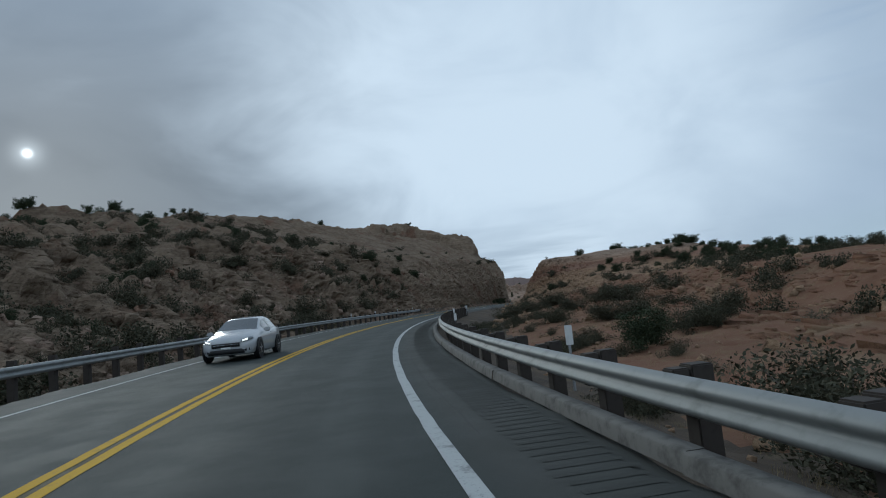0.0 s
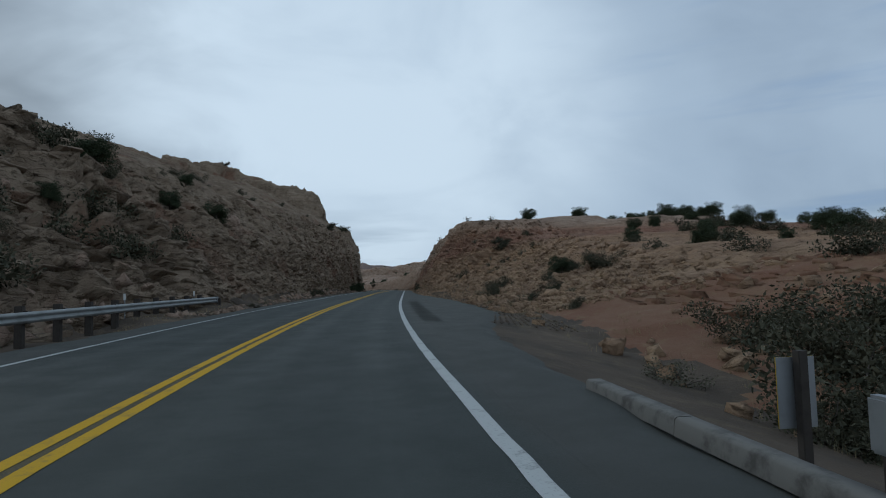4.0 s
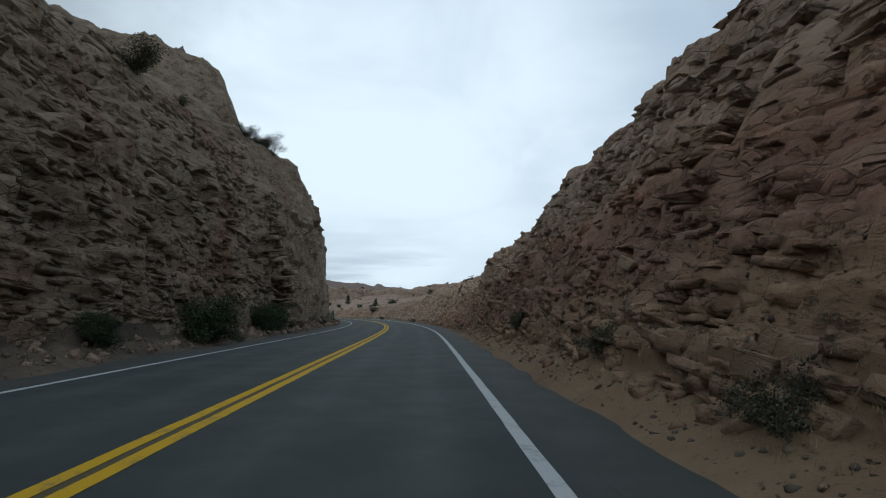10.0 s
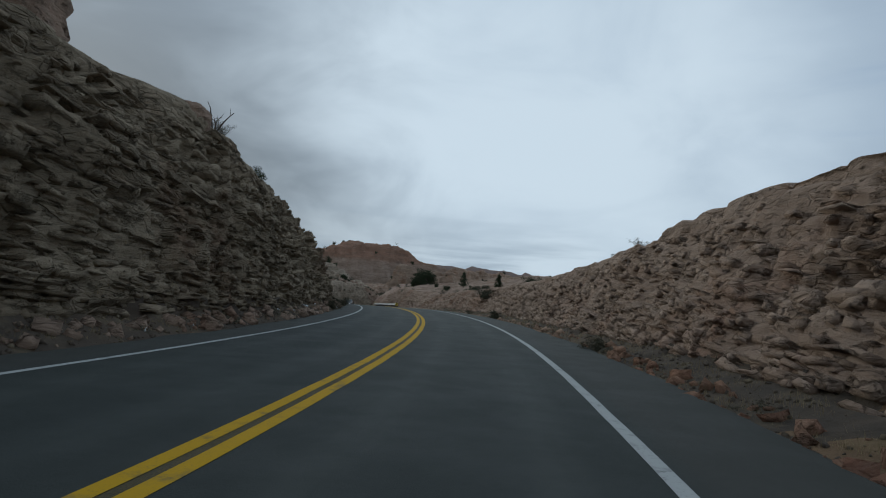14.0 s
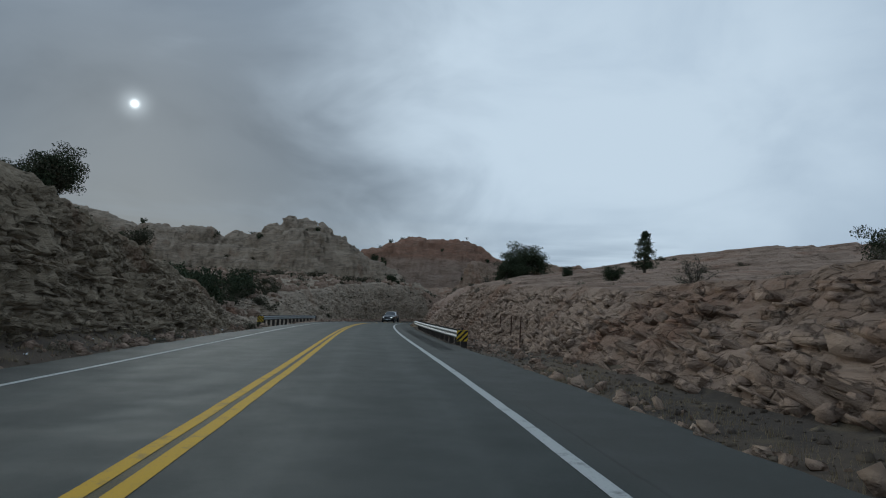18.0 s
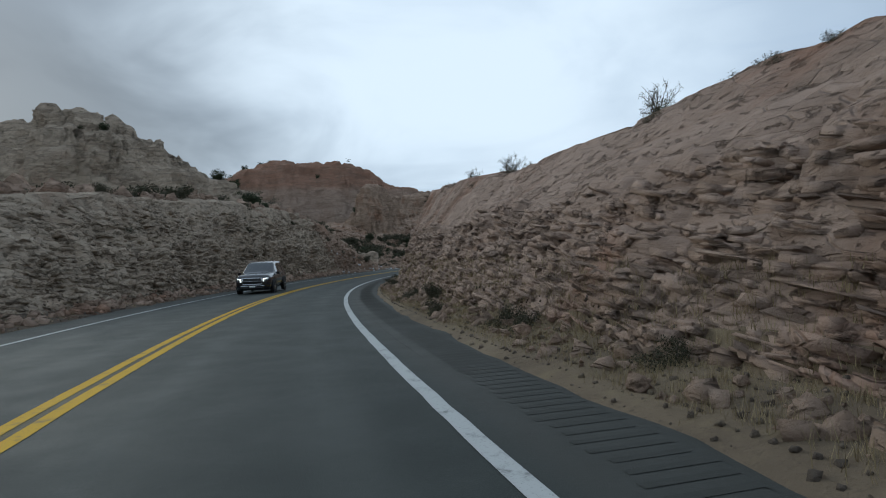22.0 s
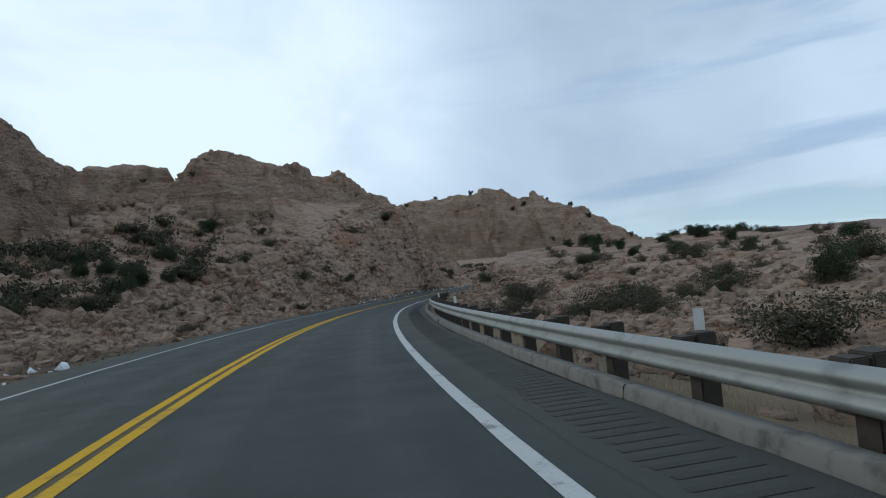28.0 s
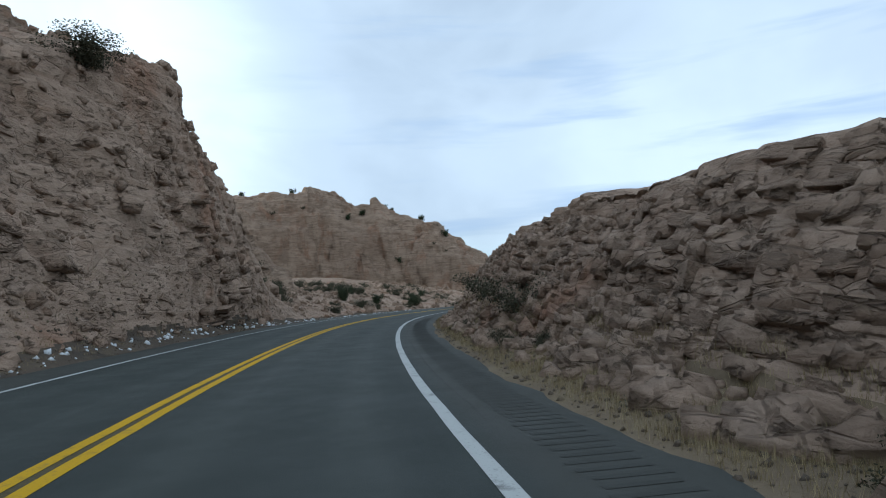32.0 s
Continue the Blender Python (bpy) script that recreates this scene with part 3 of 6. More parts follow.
def rock_relief(p, normal, amount, seed, block=1.0, flaky=1.0, run=None, flutes=0.0):
    """Beds broken by upright joints into blocks that lean and jut unevenly, with smoother faces between the shattered patches."""
    warp = np.stack([fractal(p / 5.0, 3, seed + 40), fractal(p / 5.0, 3, seed + 50), fractal(p / 7.0, 3, seed + 60)], -1)
    q = p + warp * np.array([0.9, 0.9, 0.5])
    jag = 0.16 * fractal(p / 0.8, 2, seed + 65)
    level = q[..., 2] + 0.03 * p[..., 0] + 0.04 * p[..., 1] + 0.5 * jag
    if run is None:
        run, cross = 0.62 * q[..., 0] + 0.78 * q[..., 1] + jag, -0.78 * q[..., 0] + 0.62 * q[..., 1]
    else:
        run, cross = run + 0.9 * warp[..., 0] + jag, 0 * run

    def blocks(high, long, n):
        k = level / (high * block) + 0.30 * smooth_noise(p / (long * block * 2.5), seed + n + 30)
        bed = np.floor(k)
        fz = k - bed
        own = hashed(bed, bed * 0, bed * 0, seed + n)
        length = long * block * (0.55 + 1.1 * hashed(bed, bed * 0 + 1, bed * 0, seed + n))
        a = run / length + own * 7 + (fz - 0.5) * (own - 0.5) * 0.7
        ia, ib = np.floor(a), np.floor(cross / (length * 1.5) + own * 3)
        fx = a - ia
        c, tx, tz = (hashed(ia, ib, bed, seed + n + v) - 0.5 for v in (0, 100, 200))
        joint = np.clip(1 - np.minimum(fx, 1 - fx) * length / (0.10 + 0.05 * long * block), 0, 1)
        seam = np.clip(1 - np.minimum(fz, 1 - fz) * high * block / (0.05 + 0.06 * high * block), 0, 1)
        return 1.05 * c + 1.2 * tx * (fx - 0.5) + (0.65 + 0.9 * tz) * (fz - 0.5) - 0.48 * np.maximum(joint, 0.85 * seam)

    rough = np.clip(0.75 + 1.7 * fractal(p / 4.5, 3, seed + 70), 0.06, 1.5) * flaky
    joint = abs(smooth_noise(p / np.array([3.4, 3.4, 14.0]) / block, seed + 80))
    crack = np.clip(1 - joint / 0.07, 0, 1) * np.clip(0.3 + fractal(p / 12, 2, seed + 81), 0, 1)
    soft = fractal(p / 6.5, 4, seed + 3)
    pits = np.clip(smooth_noise(p / np.array([0.55, 0.55, 2.2]), seed + 95) - 0.10, 0, 1)
    out = (0.50 * soft + 0.42 * blocks(1.7, 2.8, 1) * np.minimum(flaky + 0.35, 1.4) + (0.29 * blocks(0.60, 1.25, 2) + 0.14 * blocks(0.24, 0.6, 3)) * rough
           - 0.40 * crack - 0.45 * flutes * pits + 0.04 * smooth_noise(p * 2.5, seed + 90))
    return p + normal * (out * amount)[..., None]


def normals_of(p):
    a, b = np.gradient(p, axis=0), np.gradient(p, axis=1)
    n = np.cross(a, b)
    return n / (np.linalg.norm(n, axis=-1, keepdims=True) + 1e-9)


WALLS = []
EDGE_SOIL = soil_material("roadside_gravel", (0.060, 0.050, 0.042), (0.095, 0.075, 0.058), (0.15, 0.115, 0.082), 0.7, (0.15, 0.12, 0.078), (0.06, 0.05, 0.042))
SAND_SOIL = soil_material("dry_sand", (0.125, 0.096, 0.068), (0.175, 0.135, 0.092), (0.225, 0.178, 0.122), 0.7, (0.22, 0.175, 0.105), (0.09, 0.07, 0.052))
OCHRE_SOIL = soil_material("ochre_debris", (0.13, 0.087, 0.053), (0.195, 0.128, 0.077), (0.245, 0.172, 0.104), 0.8, (0.18, 0.135, 0.075), (0.07, 0.050, 0.038))


def cut_wall(name, side, s0, s1, rows, mat, label, amount=1.0, step=0.30, counts=(10, 34, 44, 26), seed=1, block=1.0, flaky=((0, 1.0),), upper=1.0, fluted=((0, 0.0),), foot=None, rows_of_foot=2):
    """A rock wall along the road from s0 to s1; side is 1 to the right and -1 to the left."""
    s = np.arange(s0 - 0.8, s1 + 0.8 + step, step)
    fd, fz, md, mz, td, tz, bd, bz = interp_rows(rows, s)
    e = np.interp(s, SHOULDER_S, SHOULDER_R if side > 0 else SHOULDER_L) - 0.25
    keys_d = np.stack([e, fd, md, td, bd], 1)
    keys_z = np.stack([0 * e - 0.09, fz, mz, tz, bz], 1)
    d, z, w, f = [], [], [], []
    strength = ((0.06, 0.30), (0.35, 1.0), (1.0, 0.8), (0.7, 1.0))
    flake = np.interp(s, [a for a, _ in flaky], [b for _, b in flaky])[:, None]
    for k, n in enumerate(counts):
        u = np.linspace(0, 1, n, endpoint=k == len(counts) - 1)[None]
        if k == len(counts) - 1:
            u = u**1.5
        d.append(keys_d[:, k:k + 1] * (1 - u) + keys_d[:, k + 1:k + 2] * u)
        z.append(keys_z[:, k:k + 1] * (1 - u) + keys_z[:, k + 1:k + 2] * u)
        f.append(flake * (1 + (upper - 1) * np.clip(u * 2.5, 0, 1) * (k == 2)) * np.ones(u.shape))
        w.append(np.broadcast_to(strength[k][0] * (1 - u) + strength[k][1] * u, d[-1].shape))
    d, z, w, f = (np.concatenate(v, 1) for v in (d, z, w, f))
    for _ in range(3):
        z[:, 1:-1] = 0.5 * z[:, 1:-1] + 0.25 * (z[:, 2:] + z[:, :-2])
    p = road_at(s[:, None], side * d, z)
    n = normals_of(p) * (1 if side > 0 else -1)
    n = n * np.where(n[..., 2:3] < -0.2, -1, 1)
    rise = np.clip((tz - fz) / 6.0, 0.35, 1.0)[:, None]
    flutes = np.interp(s, [a for a, _ in fluted], [b for _, b in fluted])[:, None] * np.clip(1.6 - z / 6.0, 0, 1)
    p = rock_relief(p, n, amount * w * rise, seed, block, f, s[:, None] + 0 * d, flutes)
    p[:, 0] = road_at(s, side * e, -0.09)
    behind = [road_at(s, side * (bd + out), drop)[:, None] for out, drop in ((3, bz - 1.5), (9, bz * 0 - 5), (16, bz * 0 - 15))]
    whole = np.concatenate([p] + behind, 1)
    ob = tagged(new(name, sheet(name, whole, mat, False, side > 0)), label, "rock wall", kind="structure")
    ob.data.materials.append(foot or EDGE_SOIL)
    row = np.broadcast_to(np.arange(whole.shape[1] - 1)[None], (len(s) - 1, whole.shape[1] - 1))
    wavy = 3.0 * fractal(whole[:-1, :-1] / 2.0, 2, 77)
    ob.data.polygons.foreach_set("material_index", (row + wavy < counts[0] + rows_of_foot).astype(np.int32).ravel())
    WALLS.append({"ob": ob, "side": side, "s": s, "d": d, "p": p, "n": n, "face": (counts[0], sum(counts[:3])), "mat": mat, "rows": tz - fz})
    return ob


# each row: along; foot out, up; middle out, up; top out, up; back out, up
WASH_RIGHT = ((-60, 9, -1.5, 22, -0.8, 30, 1.2, 75, 2.0), (30, 9, -1.8, 23, -0.7, 30, 1.6, 75, 2.4), (66, 9, -1.2, 20, 0.0, 27, 2.0, 62, 3.0),
              (86, 9.5, -0.2, 15, 0.6, 24, 2.4, 55, 3.0))
cut_wall("bank_right_1", 1, -60, 86, WASH_RIGHT, SOIL, "orange earth bank with rock ledges and scrub", 0.8, 0.35, (14, 44, 40, 34), 12, 1.0, ((0, 1.4),))
CUT_RIGHT = ((86, 9.5, -0.2, 15, 0.6, 24, 2.4, 55, 3.0), (98, 9, 0.1, 13, 1.2, 20, 3.2, 50, 4.2), (112, 7.6, 0.3, 11.5, 2.2, 16.5, 4.8, 45, 5.6),
             (122, 6.4, 0.3, 9.5, 3.4, 12.6, 6.6, 42, 7.2), (131, 6.0, 0.4, 8.2, 4.4, 10.6, 8.4, 40, 9.0),
             (160, 5.8, 0.4, 7.8, 4.6, 10.0, 8.5, 40, 10), (178, 5.8, 0.4, 7.7, 4.4, 10.0, 8.2, 40, 9.6), (190, 5.9, 0.3, 7.8, 3.8, 9.9, 7.3, 40, 8.8),
             (200, 6.0, 0.3, 7.9, 3.3, 10.0, 6.4, 40, 8), (212, 6.6, 0.3, 8.4, 2.8, 10.3, 5.3, 40, 7.4), (224, 7.0, 0.3, 8.8, 2.7, 10.6, 5.6, 40, 7))
cut_wall("rock_cut_right_1", 1, 86, 224, CUT_RIGHT, ROCK_RED, "steep rust-red sandstone road cut with crumbling ledges", 0.9, 0.18, (10, 46, 48, 28), 12, 1.0, ((86, 1.4), (125, 1.1), (140, 0.6), (165, 0.6), (180, 0.9), (202, 1.3)), 1.0, ((0, 0.0),), OCHRE_SOIL, 6)
LOW_RIGHT = ((224, 7.0, 0.3, 8.8, 2.7, 10.6, 5.6, 40, 7), (236, 6.9, 0.3, 8.6, 2.1, 10.3, 5.2, 40, 6.4), (247, 6.8, 0.2, 8.2, 1.8, 9.8, 4.0, 40, 5.6),
             (262, 6.8, 0.2, 8.0, 1.6, 9.6, 2.9, 26, 5.5), (284, 7.0, 0.2, 8.0, 1.3, 9.6, 2.4, 40, 3.4), (303, 7.6, 0.0, 8.8, 1.1, 10.2, 2.3, 40, 3.6),
             (316, 8.6, -0.3, 9.8, 1.2, 11.6, 2.8, 40, 6), (330, 8.4, -0.2, 9.6, 1.6, 11.6, 3.7, 40, 8), (344, 7.0, 0.1, 8.2, 1.8, 10.9, 4.1, 40, 9))
cut_wall("rock_cut_right_2", 1, 224, 344, LOW_RIGHT, ROCK, "low layered sandstone ledge above the shoulder", 0.7, 0.18, (10, 34, 30, 30), 12, 0.85)
BEND_RIGHT = ((344, 7.0, 0.1, 8.2, 1.8, 10.9, 4.1, 40, 9), (358, 6.3, 0.2, 7.8, 2.3, 10.4, 4.4, 40, 8.2), (371, 6.2, 0.2, 7.6, 2.4, 9.8, 4.4, 40, 8),
              (379, 6.2, 0.2, 7.5, 2.7, 9.8, 5.1, 40, 9), (392, 6.2, 0.3, 7.4, 3.4, 9.5, 6.3, 40, 9), (402, 6.2, 0.3, 7.2, 4.0, 9.0, 6.9, 40, 10),
              (414, 6.05, 0.3, 7.1, 4.5, 8.6, 8.3, 36, 9.8), (426, 6.2, 0.3, 7.1, 4.2, 8.6, 7.6, 30, 8.6), (434, 6.4, 0.2, 7.4, 3.0, 8.8, 5.6, 24, 6))
cut_wall("rock_cut_right_3", 1, 344, 434, BEND_RIGHT, ROCK_PINK, "overhanging brown sandstone cliff over shattered thin beds", 0.62, 0.16, (8, 54, 54, 26), 12, 0.85, ((344, 1.13), (356, 0.9), (380, 0.9), (400, 0.75), (408, 0.25), (434, 0.25)), 0.3, ((0, 0.0),), SAND_SOIL, 5)
BENCH_RIGHT = ((434, 6.4, 0.2, 7.4, 3.0, 8.8, 5.6, 24, 6), (440, 6.7, 0.2, 7.7, 2.4, 9.1, 4.5, 24, 4.8), (444, 7.4, 0.0, 9.2, 1.0, 11.4, 1.8, 30, 2),
               (455, 10, -0.9, 20, -0.8, 28, 0.4, 80, 0.8), (480, 10, -1.0, 20, -0.6, 27, 1.1, 80, 1.6), (500, 9, -0.8, 14, 0.2, 19, 1.6, 70, 2.3),
               (510, 7.8, -0.2, 10.5, 1.0, 13.5, 2.2, 50, 2.8), (520, 6.8, 0.1, 8.4, 1.7, 10.8, 3.2, 40, 3.5), (530, 6.5, 0.2, 8.0, 2.2, 10.4, 4.2, 40, 4.3),
               (538, 6.4, 0.2, 8.0, 2.4, 10.3, 4.7, 40, 4.7), (550, 6.4, 0.2, 7.9, 2.5, 10.2, 4.7, 40, 5.2), (570, 6.4, 0.2, 7.8, 2.7, 10.0, 4.8, 40, 5.4))
cut_wall("rock_cut_right_4", 1, 434, 570, BENCH_RIGHT, ROCK, "low tan sandstone bench rising to a blocky road cut", 0.9, 0.2, (14, 40, 40, 34), 12, 0.95, ((434, 0.2), (446, 0.4), (460, 0.7), (500, 1.0), (512, 1.4), (519, 0.6), (528, 0.6), (540, 1.3)), 1.3, ((0, 0.0),), SAND_SOIL, 5)
FAR_RIGHT = ((570, 6.4, 0.2, 7.8, 2.7, 10.0, 4.8, 40, 5.4), (700, 6.4, 0.2, 7.8, 2.7, 10.0, 4.5, 40, 5.4))
cut_wall("rock_cut_right_5", 1, 570, 696, FAR_RIGHT, ROCK, "blocky tan sandstone road cut", 0.75, 0.6, (6, 16, 18, 10), 15, 0.95)

WASH_LEFT = ((-60, 10, -1.6, 25, 1.5, 50, 8, 120, 16), (20, 10, -1.6, 23, 2, 42, 9.2, 100, 18.5), (60, 10, -1.2, 18, 2.6, 34, 10.4, 90, 19.5),
             (84, 8.0, -0.2, 13.5, 3.8, 27, 12, 80, 24), (98, 6.6, 0.2, 10.8, 4.5, 21, 12, 66, 24))
cut_wall("hillside_left", -1, -60, 98, WASH_LEFT, ROCK_HILL, "long sandstone hillside of dipping ledges dotted with junipers", 2.3, 0.33, (14, 64, 90, 70), 16, 1.7, ((0, 1.7),))
CUT_LEFT = ((98, 6.6, 0.2, 10.8, 4.5, 21, 12, 66, 24), (110, 5.9, 0.3, 8.8, 4.8, 15.5, 10.2, 58, 25), (125, 5.7, 0.3, 8.0, 5.0, 14, 10.8, 50, 25),
            (145, 5.7, 0.3, 8.0, 5.4, 14, 12.2, 45, 25), (165, 5.8, 0.3, 7.8, 6.2, 13, 13.2, 38, 24), (178, 5.8, 0.3, 7.5, 7.0, 11.2, 12.6, 30, 23),
            (190, 5.7, 0.3, 7.1, 8.4, 9.9, 13.2, 25, 22), (199, 5.7, 0.3, 6.9, 9.4, 9.5, 14.1, 24, 21), (209, 5.8, 0.3, 6.8, 9.8, 8.9, 14.6, 24, 18))
cut_wall("rock_cut_left_1", -1, 98, 209, CUT_LEFT, ROCK_HILL, "tall grey-brown sandstone cliff with vertical joints", 0.95, 0.18, (8, 48, 52, 36), 17, 1.0, ((98, 1.5), (150, 1.4), (178, 0.9), (196, 0.6)), 1.0, ((150, 0.0), (175, 1.0), (209, 0.8)))
TOWER_LEFT = ((209, 5.8, 0.3, 6.8, 9.8, 8.9, 14.6, 24, 18), (215.2, 5.9, 0.4, 6.9, 9.4, 8.8, 13.8, 22, 16), (217.2, 6.0, 0.4, 6.9, 8.0, 8.8, 11.6, 22, 14),
              (218.8, 6.1, 0.4, 7.2, 4.2, 9.2, 6.9, 30, 13), (226, 6.1, 0.4, 7.2, 4.2, 9.1, 7.1, 36, 13.5), (236, 6.1, 0.4, 7.2, 4.2, 9.1, 7.3, 40, 14), (244, 6.1, 0.4, 7.2, 4.1, 9.1, 7.0, 40, 14), (252, 6.1, 0.4, 7.2, 3.9, 9.1, 7.0, 40, 14),
              (262, 6.1, 0.4, 7.2, 3.6, 9.2, 6.5, 40, 13.5), (274, 6.2, 0.3, 7.4, 3.2, 9.3, 6.1, 40, 13.5), (290, 6.2, 0.3, 7.5, 2.9, 9.5, 5.7, 40, 13),
              (303, 6.3, 0.3, 7.6, 2.6, 9.6, 5.2, 30, 12.5), (314, 6.5, 0.2, 7.9, 2.0, 9.7, 4.4, 28, 12.5), (326, 6.8, 0.1, 8.3, 1.4, 10, 2.9, 36, 7.5))
cut_wall("rock_cut_left_2", -1, 209, 326, TOWER_LEFT, ROCK_OLIVE, "stepped brown sandstone wall beyond a sheer rock tower", 0.95, 0.18, (10, 44, 42, 32), 17, 1.0, ((209, 0.45), (213, 0.10), (218.5, 0.10), (221, 1.5)))
BAY_LEFT = ((326, 6.8, 0.1, 8.3, 1.4, 10, 2.9, 36, 7.5), (338, 8.2, -0.6, 11, 0.5, 15, 2.0, 50, 5.5), (350, 8.6, -0.6, 12, 0.5, 16, 2.2, 50, 6),
            (360, 7.6, 0.0, 9.5, 1.2, 12, 3.0, 50, 6), (372, 6.9, 0.2, 8.4, 2.0, 10.6, 4.3, 45, 7), (393, 6.9, 0.2, 8.3, 3.0, 10.7, 6.5, 42, 8.5),
            (410, 6.9, 0.3, 8.2, 3.4, 10.6, 7.6, 42, 9.5), (422, 6.8, 0.3, 8.0, 3.6, 10.6, 8.3, 40, 10), (433, 6.6, 0.3, 7.9, 3.3, 10.6, 7.7, 40, 10))
cut_wall("rock_cut_left_3", -1, 326, 433, BAY_LEFT, ROCK_GREY, "grey-brown layered sandstone wall with rubble at its foot", 0.85, 0.18, (10, 44, 42, 32), 17, 1.0, ((0, 1.2),))
APRON_LEFT = ((433, 6.6, 0.3, 7.9, 3.3, 10.6, 7.7, 40, 10), (444, 6.8, 0.2, 8.3, 2.3, 11.4, 6.2, 42, 10), (453, 7.2, 0.1, 10, 1.6, 13.5, 4.6, 48, 11),
              (464, 7.8, 0.0, 13, 1.1, 19, 3.4, 52, 11), (484, 9.0, -0.2, 16, 1.0, 24, 4.0, 48, 11), (504, 8.6, -0.1, 14, 1.5, 20, 4.6, 42, 12.5),
              (517, 7.8, 0.1, 11.5, 2.1, 16.5, 5.8, 36, 14), (528, 7.0, 0.2, 9.6, 2.8, 13.6, 7.4, 32, 16))
cut_wall("talus_left", -1, 433, 528, APRON_LEFT, ROCK_TAN, "tan rubble apron with slabs and dark brush", 1.0, 0.2, (14, 44, 44, 44), 17, 1.0, ((0, 1.6),))
END_LEFT = ((528, 7.0, 0.2, 9.6, 2.8, 13.6, 7.4, 32, 16), (538, 6.3, 0.3, 8.4, 4.4, 10.9, 10.2, 27, 18), (545, 6.2, 0.3, 7.6, 6.4, 9.7, 13.2, 26, 17),
            (551, 6.2, 0.3, 7.2, 7.6, 8.9, 14.8, 24, 17), (553.5, 6.3, 0.3, 7.4, 6.2, 9.0, 11.8, 24, 14), (558, 6.3, 0.3, 7.6, 5.4, 9.2, 10.2, 24, 12), (564, 6.8, 0.2, 8.4, 2.2, 10.6, 4.8, 30, 8),
            (575, 8.2, 0.0, 11, 1.0, 15, 2.5, 45, 6), (620, 9, -0.2, 14, 0.8, 20, 2.2, 60, 7), (700, 9, -0.2, 14, 0.8, 20, 2.2, 60, 7))
cut_wall("rock_cut_left_4", -1, 528, 640, END_LEFT, ROCK_TAN, "high tan sandstone road cut with drill-scarred face", 0.9, 0.18, (10, 48, 44, 28), 17, 1.0, ((0, 0.30),), 1.6, ((0, 1.3),))


# ---- sandstone hills behind the road ----
def massif(name, ridges, mat, label, step=0.9, amount=1.0, seed=1, block=2.6, terrace=2.2, cliff=0.8):
    """A rock hill from lines of crest points: x, y, height, half-width of the crown, half-width of the foot, base."""
    pts = np.array([q for r in ridges for q in r], float)
    pad = pts[:, 4].max()
    xs = np.arange(pts[:, 0].min() - pad, pts[:, 0].max() + pad, step)
    ys = np.arange(pts[:, 1].min() - pad, pts[:, 1].max() + pad, step)
    gx, gy = np.meshgrid(xs, ys, indexing="ij")
    flat = np.stack([gx, gy, 0 * gx], -1)
    wx, wy = gx + 5 * fractal(flat / 22, 3, seed), gy + 5 * fractal(flat / 22, 3, seed + 5)
    h = np.full(gx.shape, -14.0)
    for r in ridges:
        r = np.array(r, float)
        for a, b in zip(r, r[1:] if len(r) > 1 else r):
            v = b[:2] - a[:2]
            u = np.clip(((wx - a[0]) * v[0] + (wy - a[1]) * v[1]) / (v @ v + 1e-6), 0, 1)
            far = np.hypot(wx - a[0] - u * v[0], wy - a[1] - u * v[1])
            top, crown, foot, base = (a[k] * (1 - u) + b[k] * u for k in (2, 3, 4, 5))
            q = np.clip((far - crown) / (foot - crown), 0, 1)
            c = np.clip((q - 0.36) / 0.26, 0, 1)
            fall = 0.30 * np.clip(q / 0.45, 0, 1) ** 1.3 + 0.50 * c * c * (3 - 2 * c) + 0.20 * np.clip((q - 0.5) / 0.5, 0, 1)
            shape = 1 - 0.08 * np.clip(far / crown, 0, 1) ** 2 - 0.92 * (cliff * fall + (1 - cliff) * (0.72 * (1 - (1 - q) ** 3.2) + 0.28 * q))
            h = np.maximum(h, base + (top - base) * shape - 16 * (q >= 1))
    gully = 1 - 2.2 * abs(smooth_noise(flat / 11, seed + 14)) + 0.5 * smooth_noise(flat / 4.5, seed + 15)
    h = h + 1.0 * fractal(flat / 14, 4, seed + 9) - 1.0 * np.clip(1 - 9 * abs(smooth_noise(flat / 14, seed + 14)), 0, 1) - 0.25 * np.clip(gully, 0, 1)
    dip = 0.10 * gx - 0.06 * gy + 1.2 * fractal(flat / 30, 2, seed + 17)
    for high, share in ((terrace * 1.7, 0.45), (terrace * 0.6, 0.5)):
        k = (h + dip) / high
        stepped = (np.floor(k) + np.clip((k - np.floor(k)) * 2.6 - 0.8, 0, 1)) * high - dip
        h = (1 - share) * h + share * stepped
    p = np.stack([gx, gy, h], -1)
    n = normals_of(p)
    p = rock_relief(p, n, 1.5 * amount * np.ones(h.shape), seed, block, 1.2)
    return tagged(new(name, sheet(name, p, mat, False, False)), label, "rock hill", kind="structure")


def along(*rows):
    """Crest points given along the road as: along, out, height above it, crown, foot, base."""
    return tuple((*(float(v) for v in road_at(a, d, z)), crown, foot, base) for a, d, z, crown, foot, base in rows)


massif("butte_left", (((-70, 505, 35, 10, 40, -4), (-12, 474, 28, 7, 34, -2), (20, 455, 22, 4, 24, 0), (28, 458, 23.2, 3, 22, 0), (34, 460, 20, 3, 22, 0), (44, 454, 18.2, 4, 22, 0)),
                      ((49, 446, 18, 4, 20, 2), (53, 446, 22.6, 4.0, 19, 2), (58, 447, 24.6, 4.5, 19, 2), (64, 448, 24.0, 4.5, 19, 2), (70, 449, 22.2, 4, 18, 2),
                       (74, 449, 18, 4, 18, 2), (81, 450, 14, 4, 18, 0), (90, 452, 8, 4, 18, -2))),
       ROCK_PALE, "pale knobbly sandstone butte with a notched crest", 0.45, 1.5, 31)
